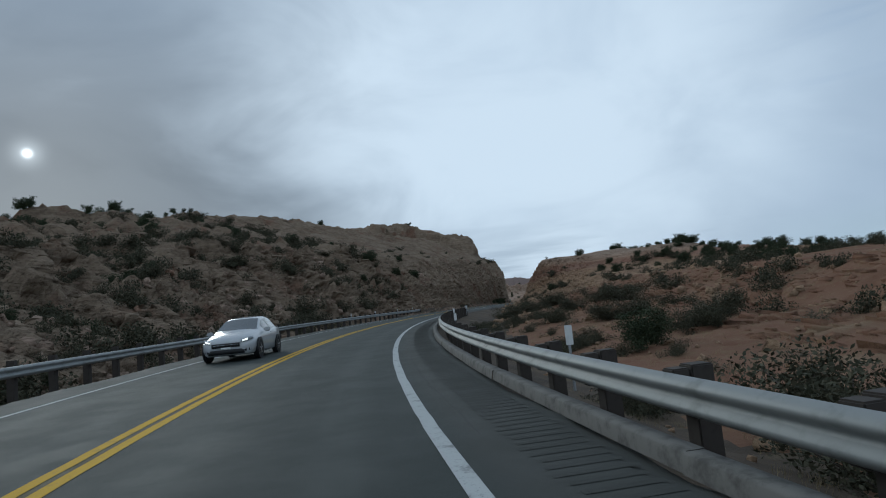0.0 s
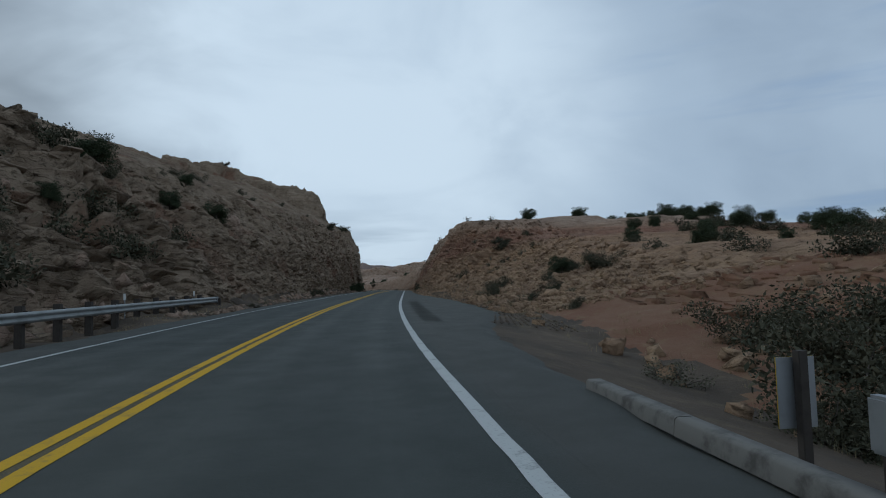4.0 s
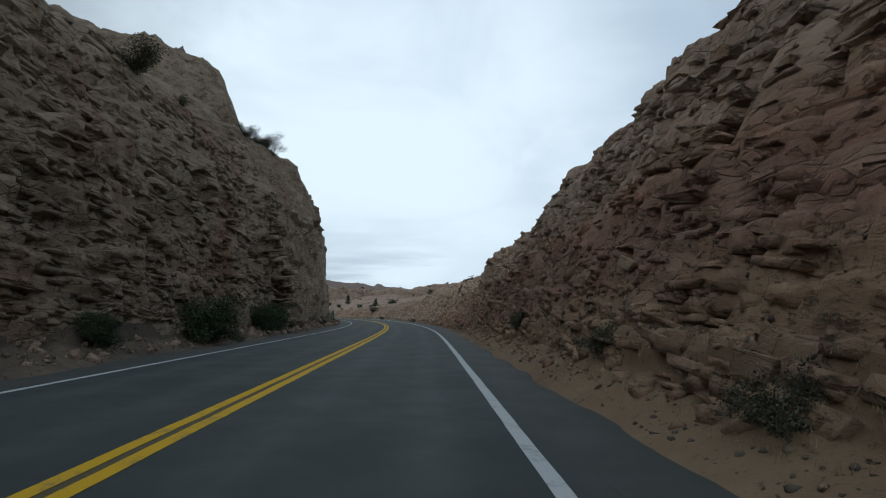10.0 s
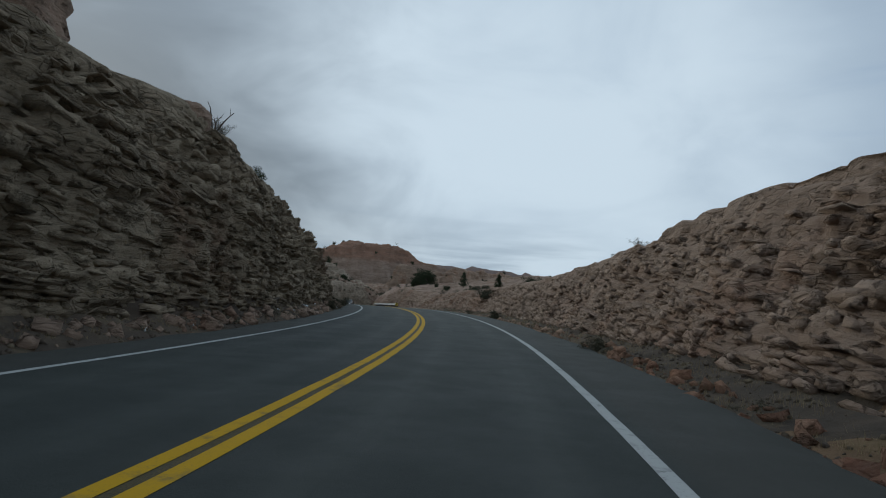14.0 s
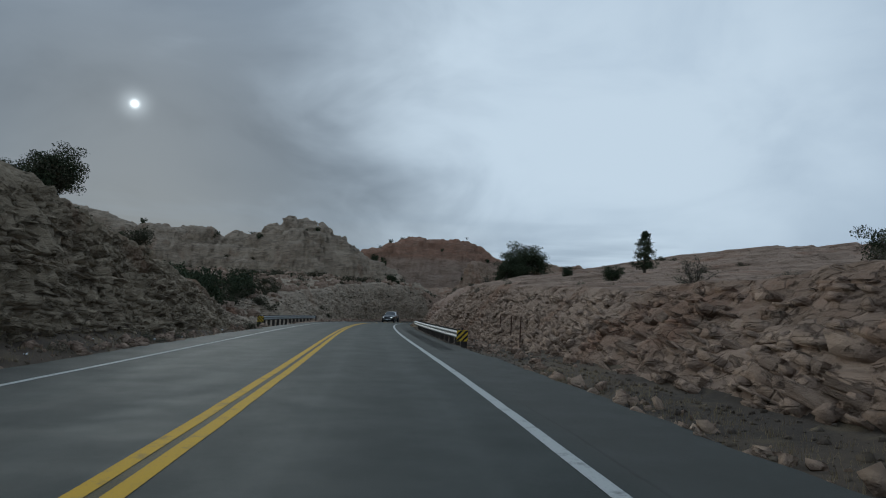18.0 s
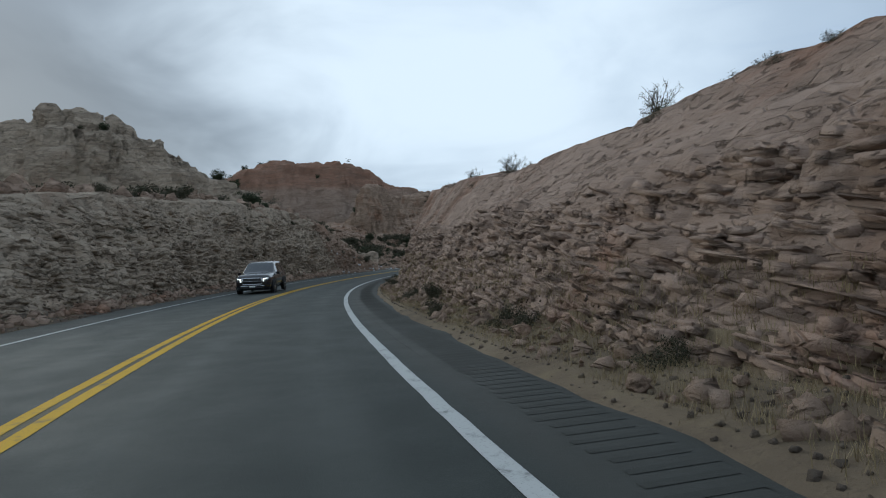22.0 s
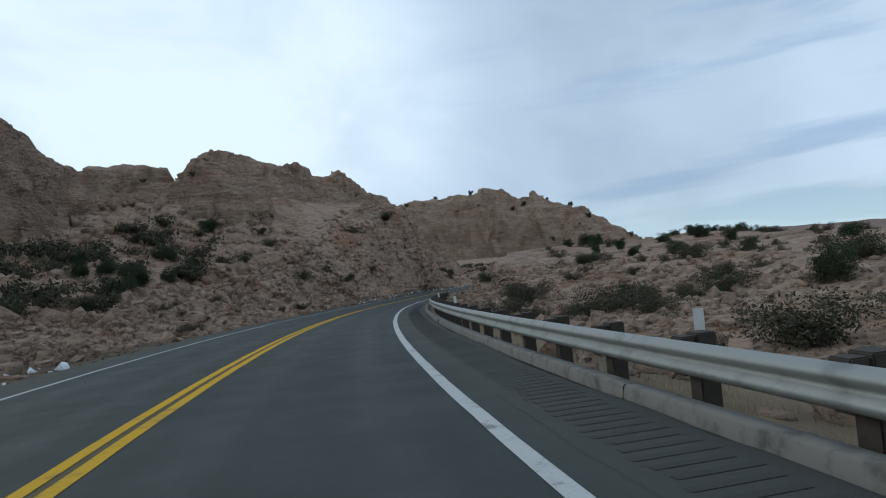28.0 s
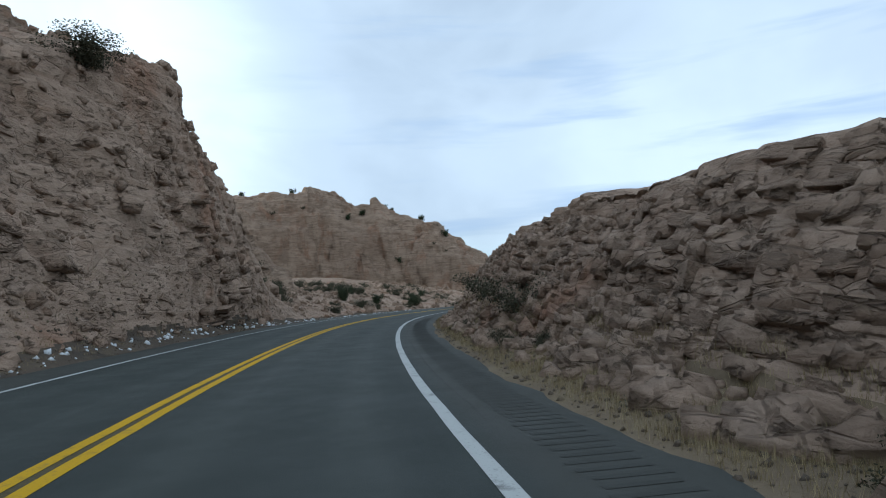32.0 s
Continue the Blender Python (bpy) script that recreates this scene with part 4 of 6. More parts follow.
massif("red_dome", (((74, 562, 25.5, 8, 36, -6), (94, 560, 30, 12, 38, -6), (116, 556, 32, 12, 38, -6), (129, 553, 28, 6, 30, -6), (141, 552, 21.5, 4, 26, -6),
                     (160, 550, 18, 6, 28, -6), (184, 556, 17, 8, 28, -6)),),
       ROCK_DOME, "rounded red-capped sandstone dome with scattered pines", 0.6, 0.9, 32, 2.6, 2.2, 0.35)
massif("peak_left", (along((502, -38, 21.6, 3, 17, -4), (510, -40, 22.8, 3.5, 17, -4), (517, -40, 21.6, 3, 17, -4), (523, -40, 21.2, 3, 17, -4), (528, -40, 22.4, 2.5, 17, -4), (532, -38, 19, 2.5, 17, -4)),
                     along((526, -35, 17, 2.5, 14, -3), (531, -33, 23.4, 2.0, 15, -3), (538, -33, 24.4, 2.4, 15, -3), (546, -33, 24.2, 2.4, 16, -4), (554, -33, 24.6, 2.6, 16, -4),
                           (568, -32, 24.0, 2.8, 17, -5), (580, -30, 22.2, 2.5, 16, -6), (588, -27, 10, 3, 14, -7))),
       ROCK_BUTTE, "pointed tan sandstone peak with fine bedding", 0.34, 0.9, 33, 2.0, 1.1)
massif("mesa_ahead", (((240, 650, 22, 10, 40, -8), (292, 635, 28, 10, 30, -8), (306, 621, 30.8, 7, 26, -8), (317, 610, 31.5, 5, 24, -8), (321, 605, 27.4, 3, 22, -8), (324, 600, 28.6, 3, 22, -8),
                       (330, 593, 22.8, 4, 22, -8), (340, 577, 19, 5, 20, -8), (350, 562, 8.5, 4, 20, -8)),),
       ROCK_BUTTE, "long tan sandstone cliff with a smooth sheer face", 0.5, 1.2, 34, 3.0)
massif("hill_crest_left", (((46, 194, 25.5, 3.0, 12, 10), (38, 204, 29.5, 5, 17, 12), (24, 206, 32.5, 7, 24, 14), (8, 216, 35, 12, 36, 14), (-14, 262, 47, 22, 50, 10)),),
       ROCK_HILL, "knobbly sandstone hill crest above the road cut", 0.45, 0.9, 35, 2.2, 2.0, 0.3)


def far_mesa(name, pts, drop, mat, label):
    """A distant flat-topped ridge along the places given: x, y, top."""
    pts = np.array(pts, float)
    u = np.linspace(0, len(pts) - 1, 160)
    c = np.stack([np.interp(u, np.arange(len(pts)), pts[:, k]) for k in range(3)], -1)
    t = np.gradient(c[:, :2], axis=0)
    n = np.stack([t[:, 1], -t[:, 0]], -1) / np.linalg.norm(t, axis=1)[:, None]
    line = np.stack([u * 6, 0 * u, 0 * u], -1)
    c[:, 2] += drop * 0.05 * fractal(line, 4, 71)
    rows = []
    for out, level in ((-300, 0.9), (-40, 1.0), (0, 0.98), (18, 0.72), (60, 0.45), (150, 0.18), (300, 0.0)):
        w = 1 + 0.35 * fractal(line + out * 0.01, 3, 72)
        rows.append(np.stack([c[:, 0] + n[:, 0] * out * w, c[:, 1] + n[:, 1] * out * w, c[:, 2] - drop * (1 - level)], -1))
    tagged(new(name, sheet(name, np.stack(rows, 1), mat, False, False)), label, "mesa", kind="structure")


# rock of the far mesas: the haze of distance is put into the base colour
HAZED_ROCK = soil_material("haze_tinted_rock", (0.17, 0.12, 0.11), (0.20, 0.15, 0.135), (0.15, 0.12, 0.12), 0.2)
far_mesa("far_mesa_1", ((-200, 1250, 48), (256, 1180, 54), (349, 1150, 55), (429, 1120, 49), (470, 1085, 40), (560, 1040, 26), (800, 960, 12)), 60, HAZED_ROCK,
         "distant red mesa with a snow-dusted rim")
far_mesa("far_mesa_2", ((1400, 2700, 10), (2300, 2300, 26), (2870, 1613, 32), (2986, 1293, 40), (3062, 985, 30), (3200, 400, 34), (3100, -600, 20)), 60, HAZED_ROCK,
         "low mesa on the far horizon with haze tinted into its rock")

# ---- loose slabs and blocks on the walls ----
rng = np.random.default_rng(7)
CUBE = np.array([(-1, -1, -1), (1, -1, -1), (1, 1, -1), (-1, 1, -1), (-1, -1, 1), (1, -1, 1), (1, 1, 1), (-1, 1, 1)], float) / 2
CUBE_FACES = np.array([(0, 3, 2, 1), (4, 5, 6, 7), (0, 1, 5, 4), (1, 2, 6, 5), (2, 3, 7, 6), (3, 0, 4, 7)])


def slab_mesh(name, mat, rough):
    """A broken bedding slab: a chamfered block with uneven corners."""
    bm = bmesh.new()
    made = bmesh.ops.create_cube(bm, size=1.0)["verts"]
    for v in made:
        v.co += Vector(rng.uniform(-rough, rough, 3))
    bmesh.ops.bevel(bm, geom=bm.edges[:], offset=0.035, segments=1, affect="EDGES")
    me = bpy.data.meshes.new(name)
    bm.to_mesh(me)
    bm.free()
    me.materials.append(mat)
    return me


def dress(wall, pieces, rest, low=0.0, high=0.85, long=(0.3, 1.3), thick=(0.06, 0.32), stretch=None, within=(-99, 999), proud=0.07):
    """Slabs that stand proud of a wall: some picked out singly, the rest as one joined mesh."""
    s, p, n, (j0, j1) = wall["s"], wall["p"], wall["n"], wall["face"]
    meshes = [slab_mesh("slab", wall["mat"], 0.16) for _ in range(6)]
    total = pieces + rest
    tall = np.clip(wall["rows"], 0.5, 20) * ((s > within[0]) & (s < within[1]))
    pick = rng.choice(len(s), total, p=tall / tall.sum())
    if stretch:
        near = np.nonzero((s > stretch[0]) & (s < stretch[1]))[0]
        pick[:pieces] = rng.choice(near, pieces)
    u = low + (high - low) * rng.random(total) ** 1.25
    j = (j0 + (j1 - j0 - 1) * u).astype(int)
    at, out = p[pick, j], n[pick, j].copy()
    out[:, 2] *= 0.5
    out /= np.linalg.norm(out, axis=1)[:, None] + 1e-9
    run = np.cross(out, (0, 0, 1.0))
    run /= np.linalg.norm(run, axis=1)[:, None] + 1e-9
    tilt = rng.normal(0.10, 0.06, total)[:, None]
    run = run * np.cos(tilt) + np.array([0, 0, 1.0]) * np.sin(tilt)
    run /= np.linalg.norm(run, axis=1)[:, None]
    out = out - run * (out * run).sum(1)[:, None]
    out /= np.linalg.norm(out, axis=1)[:, None]
    up = np.cross(run, out)
    up *= np.sign(up[:, 2:3])
    L = long[0] + (long[1] - long[0]) * rng.random(total) ** 2.2
    T = thick[0] + (thick[1] - thick[0]) * rng.random(total) ** 2.0
    D = L * rng.uniform(0.5, 0.9, total)
    at = at - out * (D / 2 - rng.uniform(0.01, proud, total))[:, None]
    basis = np.stack([run * L[:, None], out * D[:, None], up * T[:, None]], 1)
    for k in range(pieces):
        ob = new("slab", meshes[k % 6])
        m = Matrix(((*basis[k, :, 0], at[k, 0]), (*basis[k, :, 1], at[k, 1]), (*basis[k, :, 2], at[k, 2]), (0, 0, 0, 1)))
        ob.parent = wall["ob"]
        ob.matrix_basis = m
    k = np.arange(pieces, total)
    corner = CUBE[None] + rng.uniform(-0.17, 0.17, (len(k), 8, 3))
    v = at[k][:, None] + np.einsum("nci,nij->ncj", corner, basis[k])
    f = (CUBE_FACES[None] + 8 * np.arange(len(k))[:, None, None]).reshape(-1, 4)
    ob = new("loose_slabs", mesh_of("loose_slabs", v, f, wall["mat"]))
    ob.parent = wall["ob"]
    tagged(ob, "broken sandstone slabs set in the rock face", kind="stuff")


WALL = {w["ob"].name: w for w in WALLS}


def spot(side, s, d):
    """The place and normal of the surface beside the road."""
    for w in WALLS:
        if w["side"] == side and w["s"][0] <= s <= w["s"][-1]:
            i = int(np.argmin(abs(w["s"] - s)))
            j = int(np.argmin(abs(w["d"][i] - abs(d))))
            return Vector(w["p"][i, j]), Vector(w["n"][i, j])
    x, y, z = road_at(s, side * abs(d))
    return Vector((x, y, z)), Vector((0, 0, 1))


# ---- plants ----
def leaf_material(name, a, b_, c):
    m, t, b, at = material(name)
    r = t.nodes.new("ShaderNodeNewGeometry").outputs["Random Per Island"]
    link(t, ramp_of(t, r, [(0.0, a), (0.5, b_), (1.0, c)], False), b.inputs["Base Color"])
    b.inputs["Roughness"].default_value = 0.85
    b.inputs["Specular IOR Level"].default_value = 0.15
    return m


JUNIPER = leaf_material("juniper_foliage", (0.026, 0.036, 0.020), (0.042, 0.056, 0.030), (0.070, 0.082, 0.044))
BRUSH = leaf_material("dark_brush", (0.036, 0.038, 0.024), (0.060, 0.059, 0.038), (0.10, 0.092, 0.060))
SAGE = leaf_material("grey_sage", (0.075, 0.078, 0.055), (0.11, 0.105, 0.075), (0.16, 0.145, 0.10))
STRAW = leaf_material("dry_grass", (0.20, 0.155, 0.085), (0.28, 0.22, 0.125), (0.36, 0.29, 0.17))
BARK = plain("grey_bark", (0.085, 0.07, 0.058), 0.95, 0.0, 0.6, 14.0, 0.5)


def limb_points(start, way, length, bends, wobble):
    pts, p, w = [Vector(start)], Vector(start), Vector(way).normalized()
    for _ in range(bends):
        w = (w + Vector(rng.normal(0, wobble, 3))).normalized()
        p = p + w * (length / bends)
        pts.append(p.copy())
    return pts


def tube_into(verts, faces, pts, r0, r1, sides=5):
    base = len(verts)
    for k, q in enumerate(pts):
        w = (pts[min(k + 1, len(pts) - 1)] - pts[max(k - 1, 0)]).normalized()
        a = w.orthogonal().normalized()
        b = w.cross(a)
        r = r0 + (r1 - r0) * k / (len(pts) - 1)
        verts += [q + (a * math.cos(2 * math.pi * i / sides) + b * math.sin(2 * math.pi * i / sides)) * r for i in range(sides)]
    for k in range(len(pts) - 1):
        for i in range(sides):
            faces.append((base + k * sides + i, base + k * sides + (i + 1) % sides, base + (k + 1) * sides + (i + 1) % sides, base + (k + 1) * sides + i))


def leaves(centres, spread, count, size, flat=0.8):
    """Small leaf sprays scattered round the centres."""
    centres = np.array([tuple(c) for c in centres])
    c = centres[rng.integers(0, len(centres), count)]
    off = rng.normal(0, 1, (count, 3))
    off /= np.linalg.norm(off, axis=1)[:, None]
    off *= (rng.random(count) ** 0.45)[:, None] * spread
    off[:, 2] *= flat
    c = c + off
    a, b = rng.normal(0, 1, (count, 3)), rng.normal(0, 1, (count, 3))
    a /= np.linalg.norm(a, axis=1)[:, None]
    b -= a * (a * b).sum(1)[:, None]
    b /= np.linalg.norm(b, axis=1)[:, None]
    w = size * rng.uniform(0.5, 1.3, count)[:, None]
    v = np.stack([c - a * w, c + b * w * 0.45, c + a * w, c - b * w * 0.45], 1).reshape(-1, 3)
    return v, np.arange(count * 4).reshape(-1, 4)


def tree(name, label, category, tall, wide, mat, count, size, trunk_share, limbs, cone=0.0, flat=0.7):
    """A plant at the origin: a trunk with limbs, and a crown of small sprays round the limb tips."""
    root = new(name)
    tagged(root, label, category)
    verts, faces = [], []
    lean = Vector((rng.normal(0, 0.12), rng.normal(0, 0.12), 1))
    stem = limb_points((0, 0, -0.15), lean, tall * (trunk_share + 0.35 * (cone > 0) + 0.15), 5, 0.12)
    tube_into(verts, faces, stem, 0.035 * tall + 0.02, 0.012 * tall, 7)
    part("trunk", mesh_of("trunk", [tuple(v) for v in verts], faces, BARK, True), None, root, "twisted grey trunk")
    verts, faces, tips = [], [], []
    for k in range(limbs):
        u = rng.uniform(0.35, 1.0)
        q = stem[0].lerp(stem[-1], u)
        angle = rng.uniform(0, 2 * math.pi)
        rise = rng.uniform(0.25, 1.1) if not cone else rng.uniform(0.1, 0.5)
        reach = wide * rng.uniform(0.5, 1.0) * (1 - cone * u * 0.8)
        pts = limb_points(q, (math.cos(angle), math.sin(angle), rise), reach, 4, 0.28)
        tube_into(verts, faces, pts, 0.014 * tall, 0.004 * tall, 4)
        tips += [pts[2], pts[3], pts[4]]
    if cone:
        tips = [Vector((math.cos(a) * r, math.sin(a) * r, tall * (0.16 + 0.8 * u)))
                for u, a, k in zip(rng.random(170) ** 1.3, rng.uniform(0, 6.28, 170), rng.random(170))
                for r in [wide * 1.1 * k**0.6 * (1.0 - 0.93 * u) * min(1.0, 0.6 + 2 * u) * (1 + 0.3 * math.sin(3 * a + 9 * u))]]
    else:
        tips += [Vector((math.cos(a) * r, math.sin(a) * r, tall * z)) for a, r, z in zip(rng.uniform(0, 6.28, limbs), wide * 0.8 * rng.random(limbs) ** 0.5, rng.uniform(0.35, 0.9, limbs))]
    tagged(part("limbs", mesh_of("limbs", [tuple(v) for v in verts], faces, BARK, True), None, root, "bare grey limbs"), kind="stuff")
    v, f = leaves(tips, wide * (0.32 if not cone else 0.22), count, size, flat)
    part("crown", mesh_of("crown", v, f, mat), None, root, "uneven crown of small sprays")
    return root


def bare_bush(name, label, tall, twigs):
    """A leafless shrub: forked twigs from one root."""
    root = new(name)
    tagged(root, label, "shrub")
    verts, faces = [], []
    for _ in range(twigs):
        a = rng.uniform(0, 2 * math.pi)
        pts = limb_points((rng.normal(0, 0.08), rng.normal(0, 0.08), -0.1), (math.cos(a) * 0.7, math.sin(a) * 0.7, 1), tall * rng.uniform(0.6, 1.0), 5, 0.22)
        tube_into(verts, faces, pts, 0.016 * tall, 0.006 * tall, 4)
        for q in pts[2:]:
            b = rng.uniform(0, 2 * math.pi)
            side = limb_points(q, (math.cos(b), math.sin(b), 0.6), tall * rng.uniform(0.2, 0.4), 3, 0.3)
            tube_into(verts, faces, side, 0.008 * tall, 0.004 * tall, 3)
    tagged(part("woody_frame", mesh_of("woody_frame", [tuple(v) for v in verts], faces, BARK, False), None, root), kind="stuff")
    v, f = leaves([Vector(x) for x in verts[::9]], 0.13 * tall, 2600, 0.02 * tall)
    part("foliage", mesh_of("foliage", v, f, SAGE), None, root, "sparse grey leaves")
    return root


def bush(name, label, tall, wide, mat, count, size):
    """A low round shrub: many stems under a ragged dome of leaves."""
    root = new(name)
    tagged(root, label, "shrub")
    verts, faces, tips = [], [], []
    for _ in range(11):
        a = rng.uniform(0, 2 * math.pi)
        out = rng.uniform(0.15, 1.0)
        pts = limb_points((0, 0, -0.1), (math.cos(a) * out, math.sin(a) * out, rng.uniform(0.5, 1.1)), tall * rng.uniform(0.7, 1.05), 4, 0.25)
        k = wide / max(0.2, max(abs(pts[-1].x), abs(pts[-1].y), wide * 0.6))
        pts = [Vector((q.x * k, q.y * k, q.z)) for q in pts]
        tube_into(verts, faces, pts, 0.016, 0.006, 4)
        tips += pts[1:]
    tagged(part("woody_base", mesh_of("woody_base", [tuple(v) for v in verts], faces, BARK), None, root), kind="stuff")
    v, f = leaves(tips, wide * 0.36, count, size, 0.7)
    part("foliage", mesh_of("foliage", v, f, mat), None, root)
    return root


PLANTS = {
    "juniper_a": tree("juniper", "dark green bushy juniper rooted among sandstone ledges", "tree", 3.0, 1.5, JUNIPER, 13000, 0.062, 0.40, 20),
    "juniper_b": tree("juniper", "dark green bushy juniper rooted among sandstone ledges", "tree", 2.6, 1.6, JUNIPER, 12000, 0.062, 0.35, 18),
    "cone": tree("juniper", "narrow upright dark green juniper on the rim", "tree", 3.4, 1.15, JUNIPER, 9000, 0.055, 0.5, 18, 0.9),
    "pine": tree("pine", "lone small pine with a bare leaning trunk", "tree", 3.2, 0.75, JUNIPER, 900, 0.09, 0.95, 7, 0.0, 0.5),
    "bare": bare_bush("leafless_shrub", "half-leafless grey shrub on a rocky rim", 1.5, 11),
    "brush_a": bush("brush", "dark olive shrub growing among rubble", 0.95, 0.75, BRUSH, 4200, 0.036),
    "brush_b": bush("brush", "dark olive shrub growing among rubble", 1.1, 1.0, BRUSH, 6400, 0.038),
    "sage": bush("sagebrush", "low grey-green sagebrush on dry ground", 0.55, 0.5, SAGE, 2400, 0.022),
}
used = set()


def plant(kind, side, s, d, scale=1.0, sink=0.1, up=0.0):
    at, n = spot(side, s, d)
    m = Matrix.Translation(at - Vector((0, 0, sink - up))) @ Matrix.Rotation(rng.uniform(0, 6.28), 4, "Z") @ Matrix.Diagonal((scale * rng.uniform(0.9, 1.15), scale * rng.uniform(0.9, 1.15), scale, 1))
    if kind not in used:
        used.add(kind)
        PLANTS[kind].matrix_basis = m
        return PLANTS[kind]
    return copy_thing(PLANTS[kind], m)


for kind, group in (("juniper_a", "junipers on the rims"), ("juniper_b", "junipers on the rims"), ("cone", "junipers on the rims"), ("brush_a", "shrubs on the slopes"),
                    ("brush_b", "shrubs on the slopes"), ("sage", "sagebrush by the road"), ("bare", "leafless shrubs on the rims")):
    tagged(PLANTS[kind], group=group)

# trees and shrubs that stand out: kind, along, out (negative: left), size
for kind, s, d, size in (("juniper_a", 129, 18.9, 0.62), ("juniper_b", 139, 46, 0.9), ("juniper_a", 266, 18.3, 1.2), ("juniper_b", 250, 17, 0.45), ("cone", 324, 19.7, 0.9),
                         ("juniper_b", 357, 16.2, 0.7), ("juniper_a", 345, 15.3, 1.75), ("juniper_b", 346.5, 16.8, 1.6), ("juniper_b", 343.5, 14.2, 0.8), ("juniper_b", 362, 16.5, 0.75), ("bare", 350, 13.5, 0.8), ("juniper_a", 303, -17.2, 1.9), ("juniper_a", 319, -17, 1.5), ("bare", 327, -16, 1.1), ("juniper_b", 299, -16.5, 1.2), ("juniper_b", 301, -15, 0.6),
                         ("brush_b", 309, -10.6, 1.2), ("bare", 431, -15.3, 2.4), ("brush_b", 445, -12.7, 0.8),
                         ("juniper_b", 427, -16.2, 1.0), ("juniper_b", 544, 20.8, 0.8), ("juniper_a", 542, 18.7, 0.75), ("juniper_b", 543, 22.5, 0.75), ("juniper_a", 518, 21.5, 0.65),
                         ("juniper_b", 519, 23.5, 0.55), ("juniper_b", 551, 36.4, 0.9), ("brush_b", 544, -9.6, 1.2), ("brush_b", 177, -11.2, 1.1), ("brush_a", 190, -9.9, 0.9),
                         ("brush_b", 195, -9.9, 1.1), ("bare", 197, -9.4, 0.7), ("bare", 162, 10.1, 0.8), ("brush_a", 218, 11.2, 0.8), ("bare", 223, 11.3, 0.7), ("bare", 127, 13.8, 0.7),
                         ("bare", 132, 11.5, 0.7), ("juniper_b", 172, -5.55, 0.75), ("juniper_a", 180, -5.5, 0.8), ("juniper_b", 183, -5.6, 0.7), ("juniper_a", 165, -5.6, 0.6), ("cone", 287, 14.1, 0.8), ("juniper_b", 283, 17, 0.9), ("brush_b", 272, 8.2, 1.1), ("brush_b", 287, 16, 1.0),
                         ("juniper_b", 25, 13.5, 0.75), ("brush_b", 30, 17, 1.2), ("juniper_b", 97, 14, 0.55), ("brush_b", 95, 16, 1.0), ("juniper_a", 104, -13, 0.9), ("juniper_b", 108, -11, 0.7),
                         ("juniper_b", 100, -17, 0.9), ("juniper_a", 112, -15, 0.6), ("bare", 392, 11.5, 0.9), ("bare", 364, 10.4, 0.7), ("juniper_b", 281, 10.6, 0.3),
                         ("juniper_a", 327, 16, 0.5), ("juniper_b", 366, 17, 0.5), ("bare", 357, 12, 0.6), ("bare", 410, -11.4, 0.9), ("bare", 416, -11.6, 0.8), ("juniper_a", 425, -13, 0.5),
                         ("bare", 445, 9.4, 0.5), ("brush_a", 438, 9.2, 0.6), ("brush_b", 536, -12, 1.0),
                         ("bare", 242, -9.4, 0.8), ("brush_b", 228, -9.4, 0.7), ("brush_a", 242, -10, 0.9), ("brush_b", 296, -10.5, 0.9), ("brush_b", 286, -11, 0.9), ("brush_b", 318, -11, 1.0),
                         ("juniper_b", 474, 22, 0.7), ("juniper_a", 486, 17, 0.6), ("brush_b", 479, 14, 1.2), ("brush_b", 482, 15.5, 1.2), ("brush_b", 494, 12.5, 1.3), ("brush_b", 497, 13, 1.2),
                         ("juniper_a", 506, 18.5, 0.6), ("juniper_b", 508, 20, 0.5), ("juniper_b", 527, 30, 0.6), ("brush_b", 534, 7.0, 0.9), ("brush_b", 539, 7.1, 0.9)):
    plant(kind, 1 if d > 0 else -1, s, abs(d), size)


def scatter(kinds, side, s0, s1, d0, d1, count, low, high):
    for _ in range(count):
        plant(kinds[rng.integers(0, len(kinds))], side, rng.uniform(s0, s1), rng.uniform(d0, d1), rng.uniform(low, high))


def leaf_places(kind):
    """The leaf corners of a plant, as an array."""
    crown = [c for c in PLANTS[kind].children if c.name.startswith(("crown", "foliage"))][0]
    co = np.empty(len(crown.data.vertices) * 3, np.float32)
    crown.data.vertices.foreach_get("co", co)
    return co.reshape(-1, 4, 3)


def thicket(label, places, kind, low, high, thin=8):
    """Far-off shrubs that nobody could count, as one mesh."""
    leaf = leaf_places(kind)[::thin]
    mid = leaf.mean(1, keepdims=True)
    leaf = mid + (leaf - mid) * math.sqrt(thin) * 0.9
    out = []
    for q in places:
        size, a = rng.uniform(low, high), rng.uniform(0, 6.28)
        turn = np.array([(math.cos(a), math.sin(a), 0), (-math.sin(a), math.cos(a), 0), (0, 0, 1)]) * size
        out.append(leaf @ turn + np.asarray(q) - np.array([0, 0, 0.15]))
    v = np.concatenate(out).reshape(-1, 3)
    mat = [c for c in PLANTS[kind].children if c.name.startswith(("crown", "foliage"))][0].data.materials[0]
    tagged(new("thicket", mesh_of("thicket", v, np.arange(len(v)).reshape(-1, 4), mat)), label, "shrubs", kind="stuff")


def spots(side, s0, s1, d0, d1, count):
    return [tuple(spot(side, rng.uniform(s0, s1), rng.uniform(d0, d1))[0]) for _ in range(count)]


